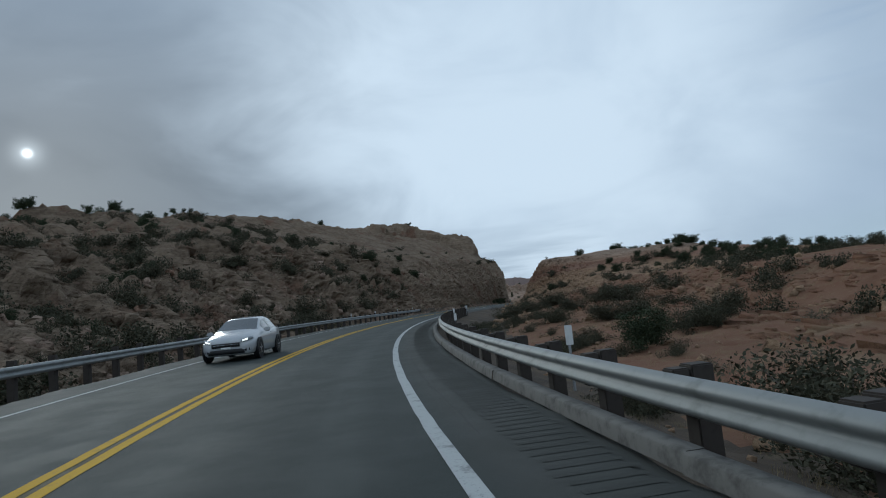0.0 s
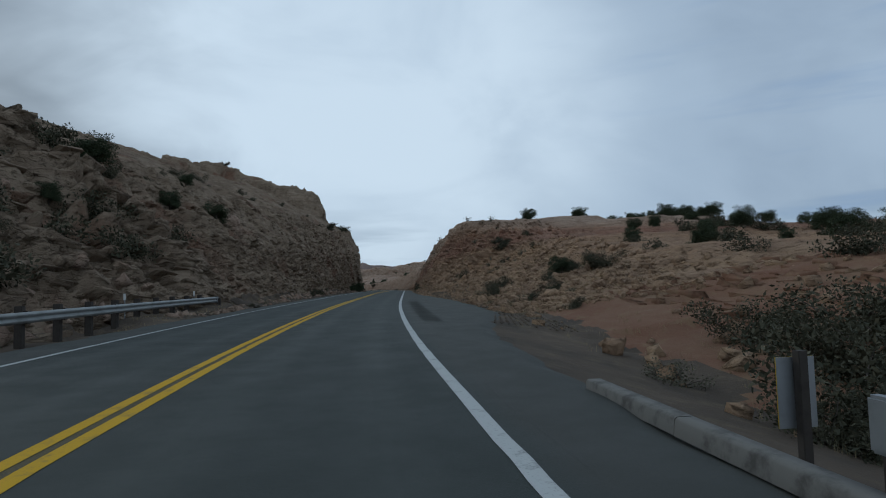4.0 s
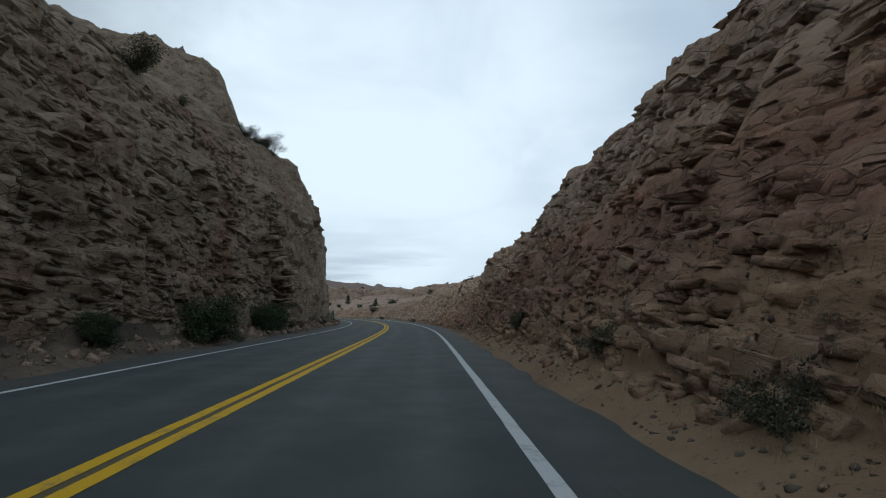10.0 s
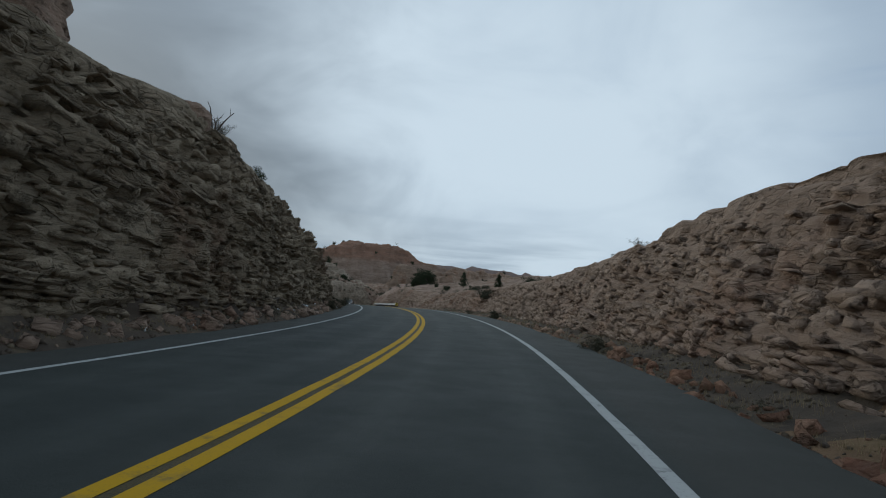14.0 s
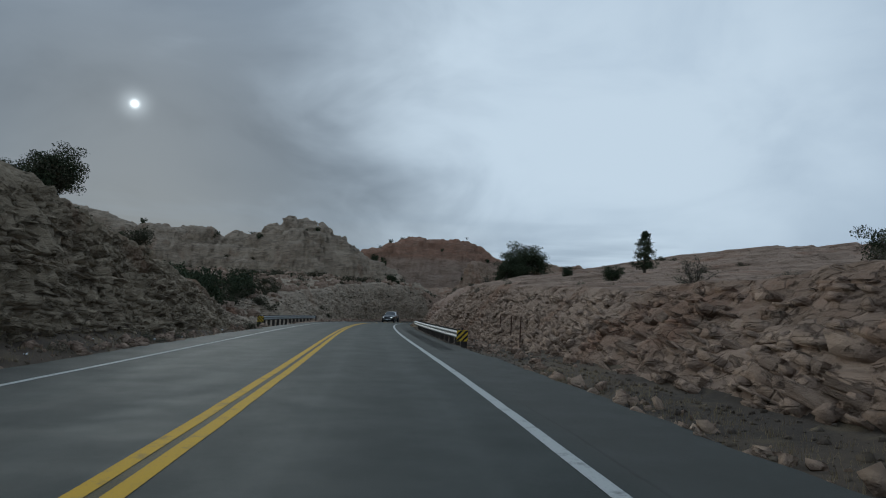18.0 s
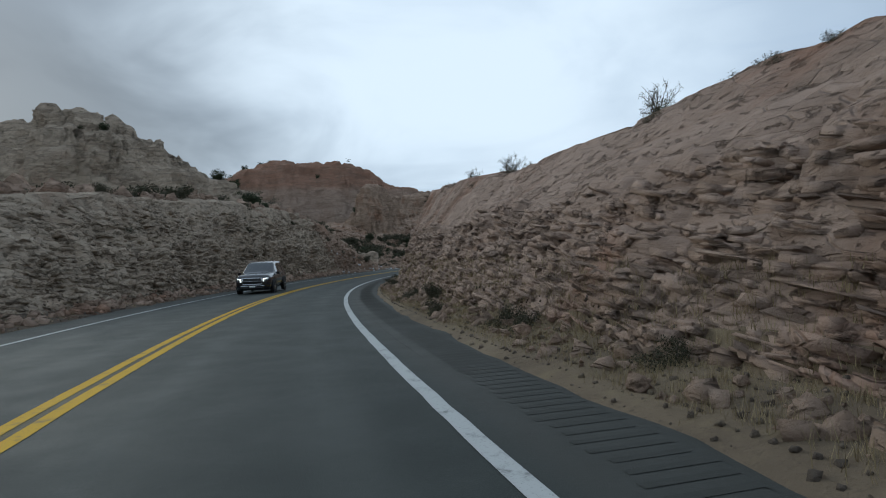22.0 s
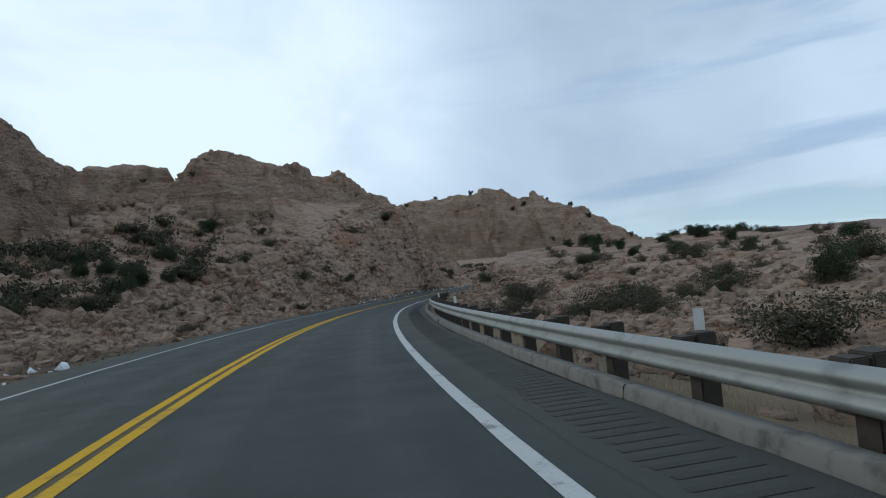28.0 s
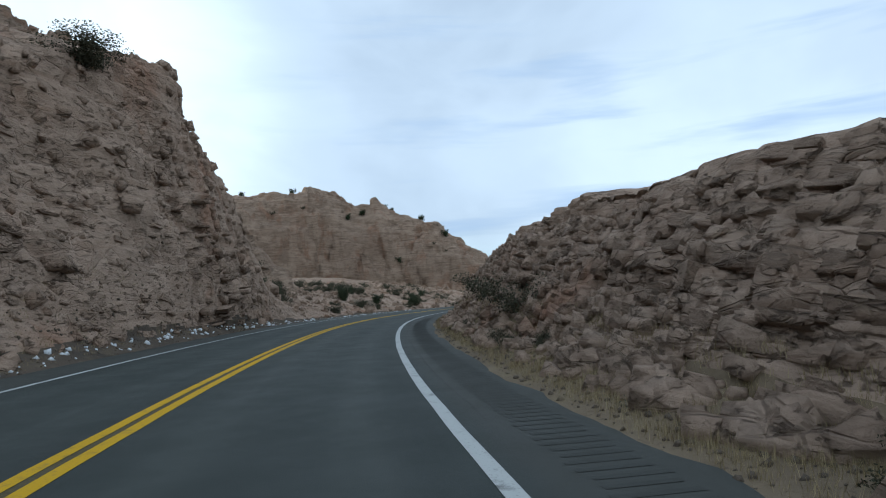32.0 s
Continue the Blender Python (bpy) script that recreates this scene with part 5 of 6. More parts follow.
scatter(("juniper_b", "brush_b", "brush_a", "juniper_a"), -1, -10, 100, 12, 30, 50, 0.4, 0.9)
thicket("dark shrubs dotted over the upper hillside", spots(-1, -50, 110, 22, 62, 230), "brush_b", 0.9, 1.9, 5)
thicket("small junipers dotted over the upper hillside", spots(-1, -60, 110, 30, 98, 150), "juniper_b", 0.4, 0.9, 8)
thicket("dark brush between the ledges of the hillside", spots(-1, -40, 100, 10, 34, 200), "brush_a", 1.2, 2.3, 3)
thicket("junipers along the skyline of the hillside", spots(-1, -60, 110, 76, 99, 110), "juniper_a", 0.25, 0.5, 8)
thicket("grey sage over the open slope", spots(1, -20, 110, 20, 60, 200), "brush_a", 0.8, 1.6, 3)
thicket("grey-brown brush crowding the wash behind the guardrail", spots(1, 4, 62, 7.2, 14, 46), "brush_a", 0.6, 1.1, 1)
thicket("pinyon and juniper along the rim of the bank", spots(1, 60, 150, 30, 60, 60), "juniper_b", 0.35, 0.6, 4)
thicket("brush over the bench behind the cut", spots(-1, 350, 440, 11, 38, 70), "brush_b", 0.8, 1.6)
thicket("dark brush over the rubble apron", spots(-1, 466, 530, 16, 30, 90), "brush_b", 1.0, 2.0)
thicket("low scrub over the flat bench", spots(1, 452, 560, 16, 60, 160), "brush_a", 0.5, 1.1, 4)
scatter(("brush_b", "brush_a"), -1, -20, 80, 9, 18, 22, 0.8, 1.4)
scatter(("brush_a", "brush_b"), -1, 100, 200, 9, 22, 20, 0.5, 1.0)
scatter(("sage", "brush_a"), -1, 90, 330, 5.2, 5.8, 46, 0.5, 1.0)
scatter(("sage", "brush_b"), 1, -20, 75, 8.5, 22, 46, 0.7, 1.5)
scatter(("juniper_b", "juniper_a", "juniper_b"), 1, 95, 160, 22, 46, 34, 0.4, 0.85)
scatter(("sage", "brush_a"), 1, 84, 128, 8.5, 16, 40, 0.6, 1.1)
scatter(("sage", "brush_a"), 1, 128, 280, 5.4, 6.1, 36, 0.4, 0.8)
scatter(("sage", "bare"), 1, 150, 340, 10.5, 14, 30, 0.5, 0.9)
scatter(("brush_a", "juniper_b"), 1, 255, 345, 14, 30, 14, 0.35, 0.7)
scatter(("brush_b", "juniper_b"), -1, 225, 330, 10, 26, 20, 0.5, 0.9)
scatter(("brush_b", "juniper_b"), -1, 330, 368, 14, 46, 24, 0.6, 1.1)
scatter(("brush_a", "sage"), -1, 365, 440, 7.0, 14, 30, 0.5, 0.9)
scatter(("sage", "brush_a"), 1, 345, 440, 5.5, 6.3, 26, 0.4, 0.7)
scatter(("juniper_b", "brush_b", "juniper_a"), -1, 470, 530, 17, 30, 26, 0.5, 0.9)
scatter(("brush_a", "brush_b"), -1, 450, 535, 8, 20, 30, 0.5, 1.0)
scatter(("sage", "brush_b"), 1, 450, 512, 8, 26, 36, 0.6, 1.2)
scatter(("bare", "brush_a"), 1, 474, 494, 8, 14, 14, 0.6, 1.0)
scatter(("brush_b", "juniper_b"), -1, 560, 640, 10, 30, 22, 0.5, 0.9)
scatter(("sage", "brush_a"), 1, 515, 560, 5.8, 6.6, 14, 0.4, 0.8)
scatter(("juniper_b",), 1, 500, 560, 22, 45, 12, 0.45, 0.8)
scatter(("sage", "bare", "sage"), 1, 352, 404, 9.6, 11.2, 18, 0.45, 0.8)


def crest_plants(ob, count, kinds, low, high, least, thin=4):
    """Small trees on a hill's upper slopes."""
    co = np.empty(len(ob.data.vertices) * 3, np.float32)
    ob.data.vertices.foreach_get("co", co)
    co = co.reshape(-1, 3)
    up = co[co[:, 2] > least]
    for kind in kinds:
        thicket("small dark trees and shrubs on a rocky crest", up[rng.integers(0, len(up), count // len(kinds) + 1)], kind, low, high, thin)


crest_plants(bpy.data.objects["red_dome"], 40, ("brush_b", "pine", "juniper_b"), 0.6, 1.0, 10)
crest_plants(bpy.data.objects["butte_left"], 70, ("brush_b", "juniper_b"), 0.5, 1.0, 4)
crest_plants(bpy.data.objects["peak_left"], 16, ("brush_b", "juniper_b"), 0.5, 0.8, 3)
crest_plants(bpy.data.objects["mesa_ahead"], 60, ("brush_b", "juniper_b"), 0.6, 1.1, -6)
crest_plants(bpy.data.objects["hill_crest_left"], 26, ("brush_b", "juniper_b"), 0.6, 1.0, 18)


def dry_grass(name, side, s0, s1, d0, d1, count, tall, mat, label):
    """Tufts of thin blades along the shoulder."""
    tufts = count // 14
    ts, td = rng.uniform(s0, s1, tufts), rng.uniform(d0, d1, tufts)
    base = np.array([tuple(spot(side, a, b)[0]) for a, b in zip(ts, td)])
    base = np.repeat(base, 14, 0)
    n = len(base)
    base[:, :2] += rng.normal(0, 0.07, (n, 2))
    base[:, 2] -= 0.05
    h = tall * rng.uniform(0.4, 1.15, n)[:, None]
    a = rng.uniform(0, 2 * math.pi, n)
    lean = np.stack([np.cos(a), np.sin(a), 0 * a], 1)
    wide = np.stack([-np.sin(a), np.cos(a), 0 * a], 1) * 0.004
    tip = base + lean * h * rng.uniform(0.1, 0.6, n)[:, None] + np.array([0, 0, 1.0]) * h
    v = np.stack([base - wide, base + wide, tip], 1).reshape(-1, 3)
    tagged(new(name, mesh_of(name, v, np.arange(n * 3).reshape(-1, 3), mat)), label, "grass", kind="stuff")


thicket("dark mass of brush and low junipers in the rock bay", spots(-1, 338, 362, 14, 26, 40), "juniper_b", 0.6, 1.1)
thicket("dark mass of brush and low junipers in the rock bay", spots(-1, 336, 364, 12, 24, 40), "brush_b", 1.0, 1.8, 4)


def stand_on(hill, kind, s, d, size):
    """Set a plant on a hill's surface."""
    co = np.empty(len(hill.data.vertices) * 3, np.float32)
    hill.data.vertices.foreach_get("co", co)
    co = co.reshape(-1, 3)
    at = road_at(s, d)
    near = co[np.hypot(co[:, 0] - at[0], co[:, 1] - at[1]) < 0.8]
    m = Matrix.Translation(Vector(near[near[:, 2].argmax()]) - Vector((0, 0, 0.1))) @ Matrix.Diagonal((size, size, size, 1))
    if kind in used:
        return copy_thing(PLANTS[kind], m)
    used.add(kind)
    PLANTS[kind].matrix_basis = m


stand_on(bpy.data.objects["butte_left"], "pine", 439, -34.4, 1.0)
stand_on(bpy.data.objects["butte_left"], "pine", 433, -46, 0.6)

dry_grass("dry_grass", 1, 84, 128, 8.0, 16, 40000, 0.20, STRAW, "pale dry grass on the pullout bank")
dry_grass("dry_grass", 1, 128, 300, 5.4, 6.9, 60000, 0.15, STRAW, "pale dry grass along the shoulder")
dry_grass("dry_grass", 1, 345, 452, 5.35, 7.0, 150000, 0.17, STRAW, "yellow dry grass along the shoulder")
dry_grass("dry_grass", 1, 438, 512, 5.9, 22, 110000, 0.20, STRAW, "yellow dry grass behind the guardrail")
dry_grass("dry_grass", 1, 512, 575, 5.35, 7.2, 100000, 0.19, STRAW, "yellow dry grass along the shoulder")
dry_grass("dry_grass", 1, -20, 80, 8.0, 30, 40000, 0.22, STRAW, "pale dry grass in the wash")
dry_grass("dry_grass", -1, 80, 330, 5.3, 6.6, 50000, 0.14, STRAW, "sparse dry grass along the far shoulder")
dry_grass("dry_grass", -1, 360, 560, 5.7, 7.4, 40000, 0.15, STRAW, "sparse dry grass along the far shoulder")


def rubble(name, side, s0, s1, d0, d1, count, low, high, mat, label, power=2.5):
    """Small broken stones lying on the ground."""
    ts, td = rng.uniform(s0, s1, count), d0 + (d1 - d0) * rng.random(count)
    at = np.array([tuple(spot(side, a, b)[0]) for a, b in zip(ts, td)])
    size = low + (high - low) * rng.random(count) ** power
    basis = rng.normal(0, 1, (count, 3, 3))
    basis /= np.linalg.norm(basis, axis=2)[..., None]
    basis[:, 2] = np.cross(basis[:, 0], basis[:, 1])
    basis[:, 1] = np.cross(basis[:, 2], basis[:, 0])
    basis *= (size[:, None] * rng.uniform(0.45, 1.0, (count, 3)))[..., None]
    v = at[:, None] + np.einsum("nci,nij->ncj", CUBE[None] + rng.uniform(-0.2, 0.2, (count, 8, 3)), basis)
    f = (CUBE_FACES[None] + 8 * np.arange(count)[:, None, None]).reshape(-1, 4)
    tagged(new(name, mesh_of(name, v, f, mat)), label, "stones", kind="stuff")


SNOW = plain("old_snow", (0.62, 0.65, 0.68), 0.8, 0.0, 0.4, 3.0, 0.3, (0.35, 0.34, 0.33))
rubble("rubble", -1, 84, 330, 5.1, 5.95, 1800, 0.05, 0.5, ROCK, "broken stones at the foot of the cut")
rubble("rubble", -1, 345, 445, 5.6, 7.0, 1800, 0.05, 0.6, ROCK, "broken stones at the foot of the cut")
rubble("rubble", -1, 440, 560, 6.0, 16, 4200, 0.08, 0.9, ROCK_TAN, "tan rubble strewn over the apron")
rubble("rubble", 1, 112, 300, 5.3, 6.2, 1500, 0.04, 0.4, ROCK_RED, "broken stones along the shoulder")
rubble("rubble", 1, 345, 436, 5.4, 6.4, 2200, 0.04, 0.35, ROCK, "shattered thin stones below the cliff")
rubble("rubble", 1, 300, 345, 5.8, 9.0, 900, 0.05, 0.4, ROCK, "stones in the ditch behind the guardrail")
rubble("rubble", 1, 440, 512, 6, 28, 2600, 0.08, 0.8, ROCK, "stones over the low bench")
rubble("rubble", 1, 512, 575, 5.7, 6.7, 900, 0.06, 0.7, ROCK, "fallen blocks below the cut")
rubble("rubble", 1, 84, 128, 7.5, 20, 1600, 0.06, 0.7, ROCK_RED, "scattered stones on the orange bank")
rubble("rubble", 1, -30, 84, 8, 34, 1500, 0.08, 0.8, ROCK_RED, "scattered stones on the orange bank")
rubble("rubble", -1, -30, 90, 8, 26, 1800, 0.1, 1.2, ROCK, "rocks on the hillside")
rubble("rubble", 1, 84, 130, 7.4, 17, 6000, 0.03, 0.30, ROCK_RED, "small stones strewn over the ochre debris slope")
rubble("rubble", -1, 560, 660, 7.5, 45, 2600, 0.2, 1.3, ROCK_TAN, "tan blocks strewn over the far slope")
thicket("dark brush on the far rubble slope", spots(-1, 560, 660, 9, 45, 110), "brush_b", 0.7, 1.5, 3)
GRAVEL = soil_material("dark_gravel", (0.075, 0.062, 0.052), (0.11, 0.088, 0.068), (0.17, 0.13, 0.10))
rubble("gravel", 1, 78, 118, 6.4, 9.2, 7000, 0.02, 0.13, GRAVEL, "loose dark gravel round the pullout")
rubble("gravel", 1, 84, 200, 5.0, 6.8, 6000, 0.02, 0.11, GRAVEL, "loose gravel along the edge of the asphalt")
rubble("gravel", 1, 200, 345, 5.4, 7.2, 7000, 0.02, 0.12, GRAVEL, "loose gravel along the edge of the asphalt")
rubble("gravel", 1, 345, 450, 5.1, 6.6, 7000, 0.02, 0.09, GRAVEL, "loose gravel along the edge of the asphalt")
rubble("gravel", 1, 510, 570, 5.2, 6.6, 4000, 0.02, 0.11, GRAVEL, "loose gravel along the edge of the asphalt")
rubble("gravel", -1, 84, 330, 4.9, 6.4, 9000, 0.02, 0.13, GRAVEL, "loose gravel along the edge of the asphalt")
rubble("gravel", -1, 345, 570, 5.3, 7.2, 8000, 0.02, 0.13, GRAVEL, "loose gravel along the edge of the asphalt")
rubble("rubble", -1, 330, 445, 11, 40, 3200, 0.2, 1.5, ROCK, "grey rubble over the bench behind the cut")
rubble("rubble", -1, 440, 530, 14, 40, 2600, 0.2, 1.6, ROCK_TAN, "tan blocks strewn below the peak")
rubble("snow_patches", -1, 432, 470, 5.6, 8.4, 160, 0.1, 0.35, SNOW, "thawing snow heaps beside the road", 1.4)
rubble("snow_patches", -1, 520, 600, 5.5, 6.3, 320, 0.05, 0.22, SNOW, "thawing snow along the foot of the cut", 1.4)
rubble("snow_patches", -1, 206, 320, 5.2, 6.0, 90, 0.05, 0.2, SNOW, "last crumbs of snow on the gravel", 1.4)

# ---- guardrails ----
def rail_profile():
    """The W-beam's section: out from the post, up."""
    return ((0.00, -0.155), (0.030, -0.140), (0.080, -0.100), (0.083, -0.065), (0.030, -0.022), (0.012, 0.0), (0.030, 0.022), (0.083, 0.065), (0.080, 0.100), (0.030, 0.140), (0.00, 0.155))


def guardrail(name, side, s0, s1, d, label, height=0.58, spacing=1.9, tall=0.86):
    root = new(name)
    tagged(root, label, "guardrail")
    prof = np.array(rail_profile())
    prof = np.concatenate([prof, (prof - np.array([0.008, 0]))[::-1]])
    s = s0
    while s < s1 - 0.1:
        e = min(s + 3.8, s1)
        u = np.linspace(s - 0.04, e + 0.04, 6)
        p = road_at(u[:, None], side * (d - prof[None, :, 0]), height + prof[None, :, 1])
        p = np.concatenate([p, p[:, :1]], 1)
        part("rail", sheet("rail", p, STEEL, False), None, root)
        s = e
    post_bm = box((0.20, 0.2, tall + 0.3), (0, 0, (tall - 0.3) / 2), 0.012)
    post_me = bpy.data.meshes.new("post")
    post_bm.to_mesh(post_me)
    post_bm.free()
    post_me.materials.append(TIMBER)
    block_bm = box((0.15, 0.18, 0.36), (0, 0, 0), 0.012)
    block_me = bpy.data.meshes.new("spacer_block")
    block_bm.to_mesh(block_me)
    block_bm.free()
    block_me.materials.append(TIMBER)
    for s in np.arange(s0 + 0.4, s1, spacing):
        ob = part("post", post_me, None, root)
        ob.matrix_basis = placed(s, side * (d + 0.29), 0, rng.uniform(-3, 3))
        ob = part("spacer_block", block_me, None, root)
        ob.matrix_basis = placed(s, side * (d + 0.10), height)
    return root


TERMINAL = plain("dull_steel", (0.25, 0.26, 0.27), 0.6, 0.6, 0.5, 5.0, 0.1)
guardrail("guardrail", 1, -26, 62, 5.40, "long galvanised W-beam guardrail on dark timber posts above the wash", 0.37, 1.9, 0.57)
guardrail("guardrail", -1, -26, 94, 6.75, "weathered W-beam guardrail on timber posts below the hillside", 0.55)
guardrail("guardrail", 1, 309.4, 338, 5.42, "short W-beam guardrail on timber posts beside a ditch", 0.42, 1.9, 0.60)
guardrail("guardrail", -1, 332.2, 358, 6.5, "short W-beam guardrail on timber posts before a rock bay", 0.48, 1.9, 0.68)
guardrail("guardrail", 1, 447.6, 513, 5.42, "curving W-beam guardrail on timber posts above a rocky bench", 0.38, 1.9, 0.58)

# ---- concrete kerbs under the rails ----
def kerb(name, s0, s1, d, label):
    root = new(name)
    tagged(root, label, "kerb", kind="structure")
    s = s0
    while s < s1:
        e = min(s + 3.0, s1)
        u = np.linspace(s + 0.01, e - 0.01, 5)
        w = rng.normal(0, 0.012)
        prof = np.array([(-0.10, -0.05), (-0.085, 0.08), (-0.06, 0.10), (0.08, 0.10), (0.09, -0.05)])
        p = road_at(u[:, None], d + w + prof[None, :, 0], prof[None, :, 1])
        part("kerbstone", sheet("kerbstone", p, CONCRETE, False, True), None, root)
        s = e
    return root


kerb("kerb_1", -26, 66, 5.12, "chipped concrete kerb along the shoulder under the guardrail")
kerb("kerb_2", 447, 512, 5.15, "stained concrete kerb along the shoulder under the guardrail")

# ---- signs and markers ----
BLACK = plain("black_sheeting", (0.018, 0.018, 0.02), 0.5, 0, 0.2, 8, 0.0)
SIGN_YELLOW = plain("yellow_sheeting", (0.62, 0.42, 0.03), 0.5, 0, 0.25, 8, 0.0)
SIGN_GREEN = plain("green_sheeting", (0.012, 0.10, 0.055), 0.5, 0, 0.2, 8, 0.0)
SIGN_WHITE = plain("white_sheeting", (0.66, 0.67, 0.66), 0.5, 0, 0.2, 8, 0.0)
SIGN_BACK = plain("bare_aluminium", (0.33, 0.34, 0.35), 0.5, 0.7, 0.3, 6, 0.0)


def panel_mesh(name, w, h, mat, thick=0.006):
    bm = box((w, thick, h), (0, 0, 0), 0.002)
    me = bpy.data.meshes.new(name)
    bm.to_mesh(me)
    bm.free()
    me.materials.append(mat)
    return me


def hazard_marker(s, d, facing=0.0, w=0.44, h=0.44, z=0.42, flip=1):
    """A square marker board with black slanted bars; it faces drivers who come up the road."""
    root = new("hazard_marker")
    root.matrix_basis = placed(s, d, z, facing)
    tagged(root, "yellow and black striped hazard marker at a guardrail end", "road sign", "hazard markers")
    part("board", panel_mesh("board", w, h, SIGN_YELLOW), None, root)
    part("board_back", panel_mesh("board_back", w, h, SIGN_BACK), None, root, "bare grey metal back").location = (0, 0.008, 0)
    for k in range(-3, 4):
        c = k * 0.215
        lo, hi = c - 0.054, c + 0.054
        bm = bmesh.new()
        ring = [bm.verts.new((x, -0.0062, y)) for x, y in ((-w / 2, 0), (w / 2, 0), (w / 2, 0), (-w / 2, 0))]
        ring[0].co.z, ring[1].co.z, ring[2].co.z, ring[3].co.z = (flip * -w / 2 + lo, flip * w / 2 + lo, flip * w / 2 + hi, flip * -w / 2 + hi)
        bm.faces.new(ring)
        for z_, n in ((h / 2 - 0.01, (0, 0, 1)), (-h / 2 + 0.01, (0, 0, -1))):
            geom = bm.verts[:] + bm.edges[:] + bm.faces[:]
            bmesh.ops.bisect_plane(bm, geom=geom, plane_co=(0, 0, z_), plane_no=n, clear_outer=True)
        if len(bm.faces):
            part("bar", bm, BLACK, root)
        else:
            bm.free()
    part("post", box((0.07, 0.07, 1.1), (0, 0.06, -0.25), 0.005), TIMBER, root)
    return root


hazard_marker(308.6, 5.42)
hazard_marker(331.6, -6.5, flip=-1)
hazard_marker(446.4, 5.35)
hazard_marker(514.2, 5.5, 180, 0.3, 0.5)
hazard_marker(63.2, 5.55, 180, 0.3, 0.5)


def end_terminal(s, d):
    root = new("guardrail_terminal")
    root.matrix_basis = placed(s, d, 0.40 if d > 0 else 0.55)
    tagged(root, "dull steel end terminal of a guardrail", "guardrail end", "guardrail terminals")
    part("head", box((0.10, 0.36, 0.33), (0, 0, 0), 0.02), TERMINAL, root)
    part("plate", box((0.14, 0.02, 0.35), (0, -0.19, 0), 0.006), TERMINAL, root)
    part("anchor_post", box((0.14, 0.16, 0.85), (0.10, 0.1, -0.36), 0.012), TIMBER, root)


for s, d in ((62.2, 5.40), (513.2, 5.42), (94.2, -6.75), (309.2, 5.46), (332.1, -6.54), (358.2, -6.5), (447.4, 5.46)):
    end_terminal(s, d)


def delineator(s, d, z=1.0, w=0.10, h=0.32):
    root = new("delineator")
    root.matrix_basis = placed(s, d, 0, rng.uniform(-6, 6))
    tagged(root, "white reflector plate on a thin post behind the guardrail", "reflector", "delineators along the rails")
    part("plate", panel_mesh("plate", w, h, SIGN_WHITE, 0.004), None, root).location = (0, -0.02, z)
    part("post", box((0.035, 0.03, z + 0.3), (0, 0, (z + 0.1 - 0.2) / 2), 0.003), SIGN_BACK, root)


for s, d in ((8.8, 6.0), (43.5, 6.0), (26, 6.0), (473.6, 5.95), (495, 5.95), (456, 5.95), (59, 6.0)):
    delineator(s, d, 0.62, 0.115, 0.29)
for s in (65, 74, 84, 92):
    delineator(s, -7.25, 0.95, 0.09, 0.25)

mile = new("mile_marker")
mile.matrix_basis = placed(215, -5.55, 0, -6, 0)
tagged(mile, "tall green mile marker with white digits beside melting snow", "road sign")
part("board", panel_mesh("board", 0.28, 1.15, SIGN_GREEN), None, mile).location = (0, 0, 0.95)
part("border", panel_mesh("border", 0.255, 1.12, SIGN_WHITE, 0.002), None, mile, "thin white border line").location = (0, -0.0042, 0.95)
part("field", panel_mesh("field", 0.235, 1.10, SIGN_GREEN, 0.002), None, mile).location = (0, -0.0062, 0.95)
part("post", box((0.06, 0.04, 1.7), (0, 0.03, 0.55), 0.004), SIGN_BACK, mile)


def lettering(text, size, mat, parent, at):
    curve = bpy.data.curves.new("lettering", "FONT")
    curve.body, curve.size, curve.extrude, curve.align_x, curve.align_y = text, size, 0.001, "CENTER", "CENTER"
    curve.materials.append(mat)
    ob = new("digit", curve)
    ob.parent = parent
    ob.matrix_basis = Matrix.Translation(at) @ Matrix.Rotation(radians(90), 4, "X")
    return ob


for k, c in enumerate("538"):
    lettering(c, 0.29, SIGN_WHITE, mile, (0, -0.009, 1.12 - 0.27 * k))
part("word_bar", panel_mesh("word_bar", 0.16, 0.05, SIGN_WHITE, 0.002), None, mile, "small unreadable word").location = (0, -0.009, 1.40)

# ---- vehicles ----
def lacquer(name, colour, rough=0.25):
    m = plain(name, colour, rough, 0.0, 0.15, 2.0, 0.0)
    b = m.node_tree.nodes["Principled BSDF"]
    b.inputs["Coat Weight"].default_value, b.inputs["Specular IOR Level"].default_value = 0.6, 0.5
    return m


def lit(name, colour, strength):
    m, t, b, at = material(name)
    b.inputs["Base Color"].default_value = (0.8, 0.8, 0.8, 1)
    b.inputs["Emission Color"].default_value, b.inputs["Emission Strength"].default_value = (*colour, 1), strength
    return m


WHITE_PAINT = lacquer("white_car_paint", (0.40, 0.41, 0.42))
BLACK_PAINT = lacquer("black_car_paint", (0.012, 0.013, 0.016))
CAR_GLASS = lacquer("dark_car_glass", (0.02, 0.025, 0.028), 0.06)
RUBBER = plain("black_rubber", (0.018, 0.018, 0.019), 0.85)
TRIM_BLACK = plain("black_plastic", (0.015, 0.015, 0.016), 0.5)
CHROME = plain("chrome", (0.62, 0.63, 0.65), 0.18, 1.0, 0.1, 8, 0.0)
ALLOY = plain("alloy_wheel", (0.38, 0.39, 0.40), 0.35, 0.8, 0.2, 8, 0.0)
LAMP_ON = lit("lit_headlamp", (1.0, 0.97, 0.92), 1.3)
LAMP_GLASS = lacquer("clear_lamp_cover", (0.30, 0.32, 0.34), 0.1)


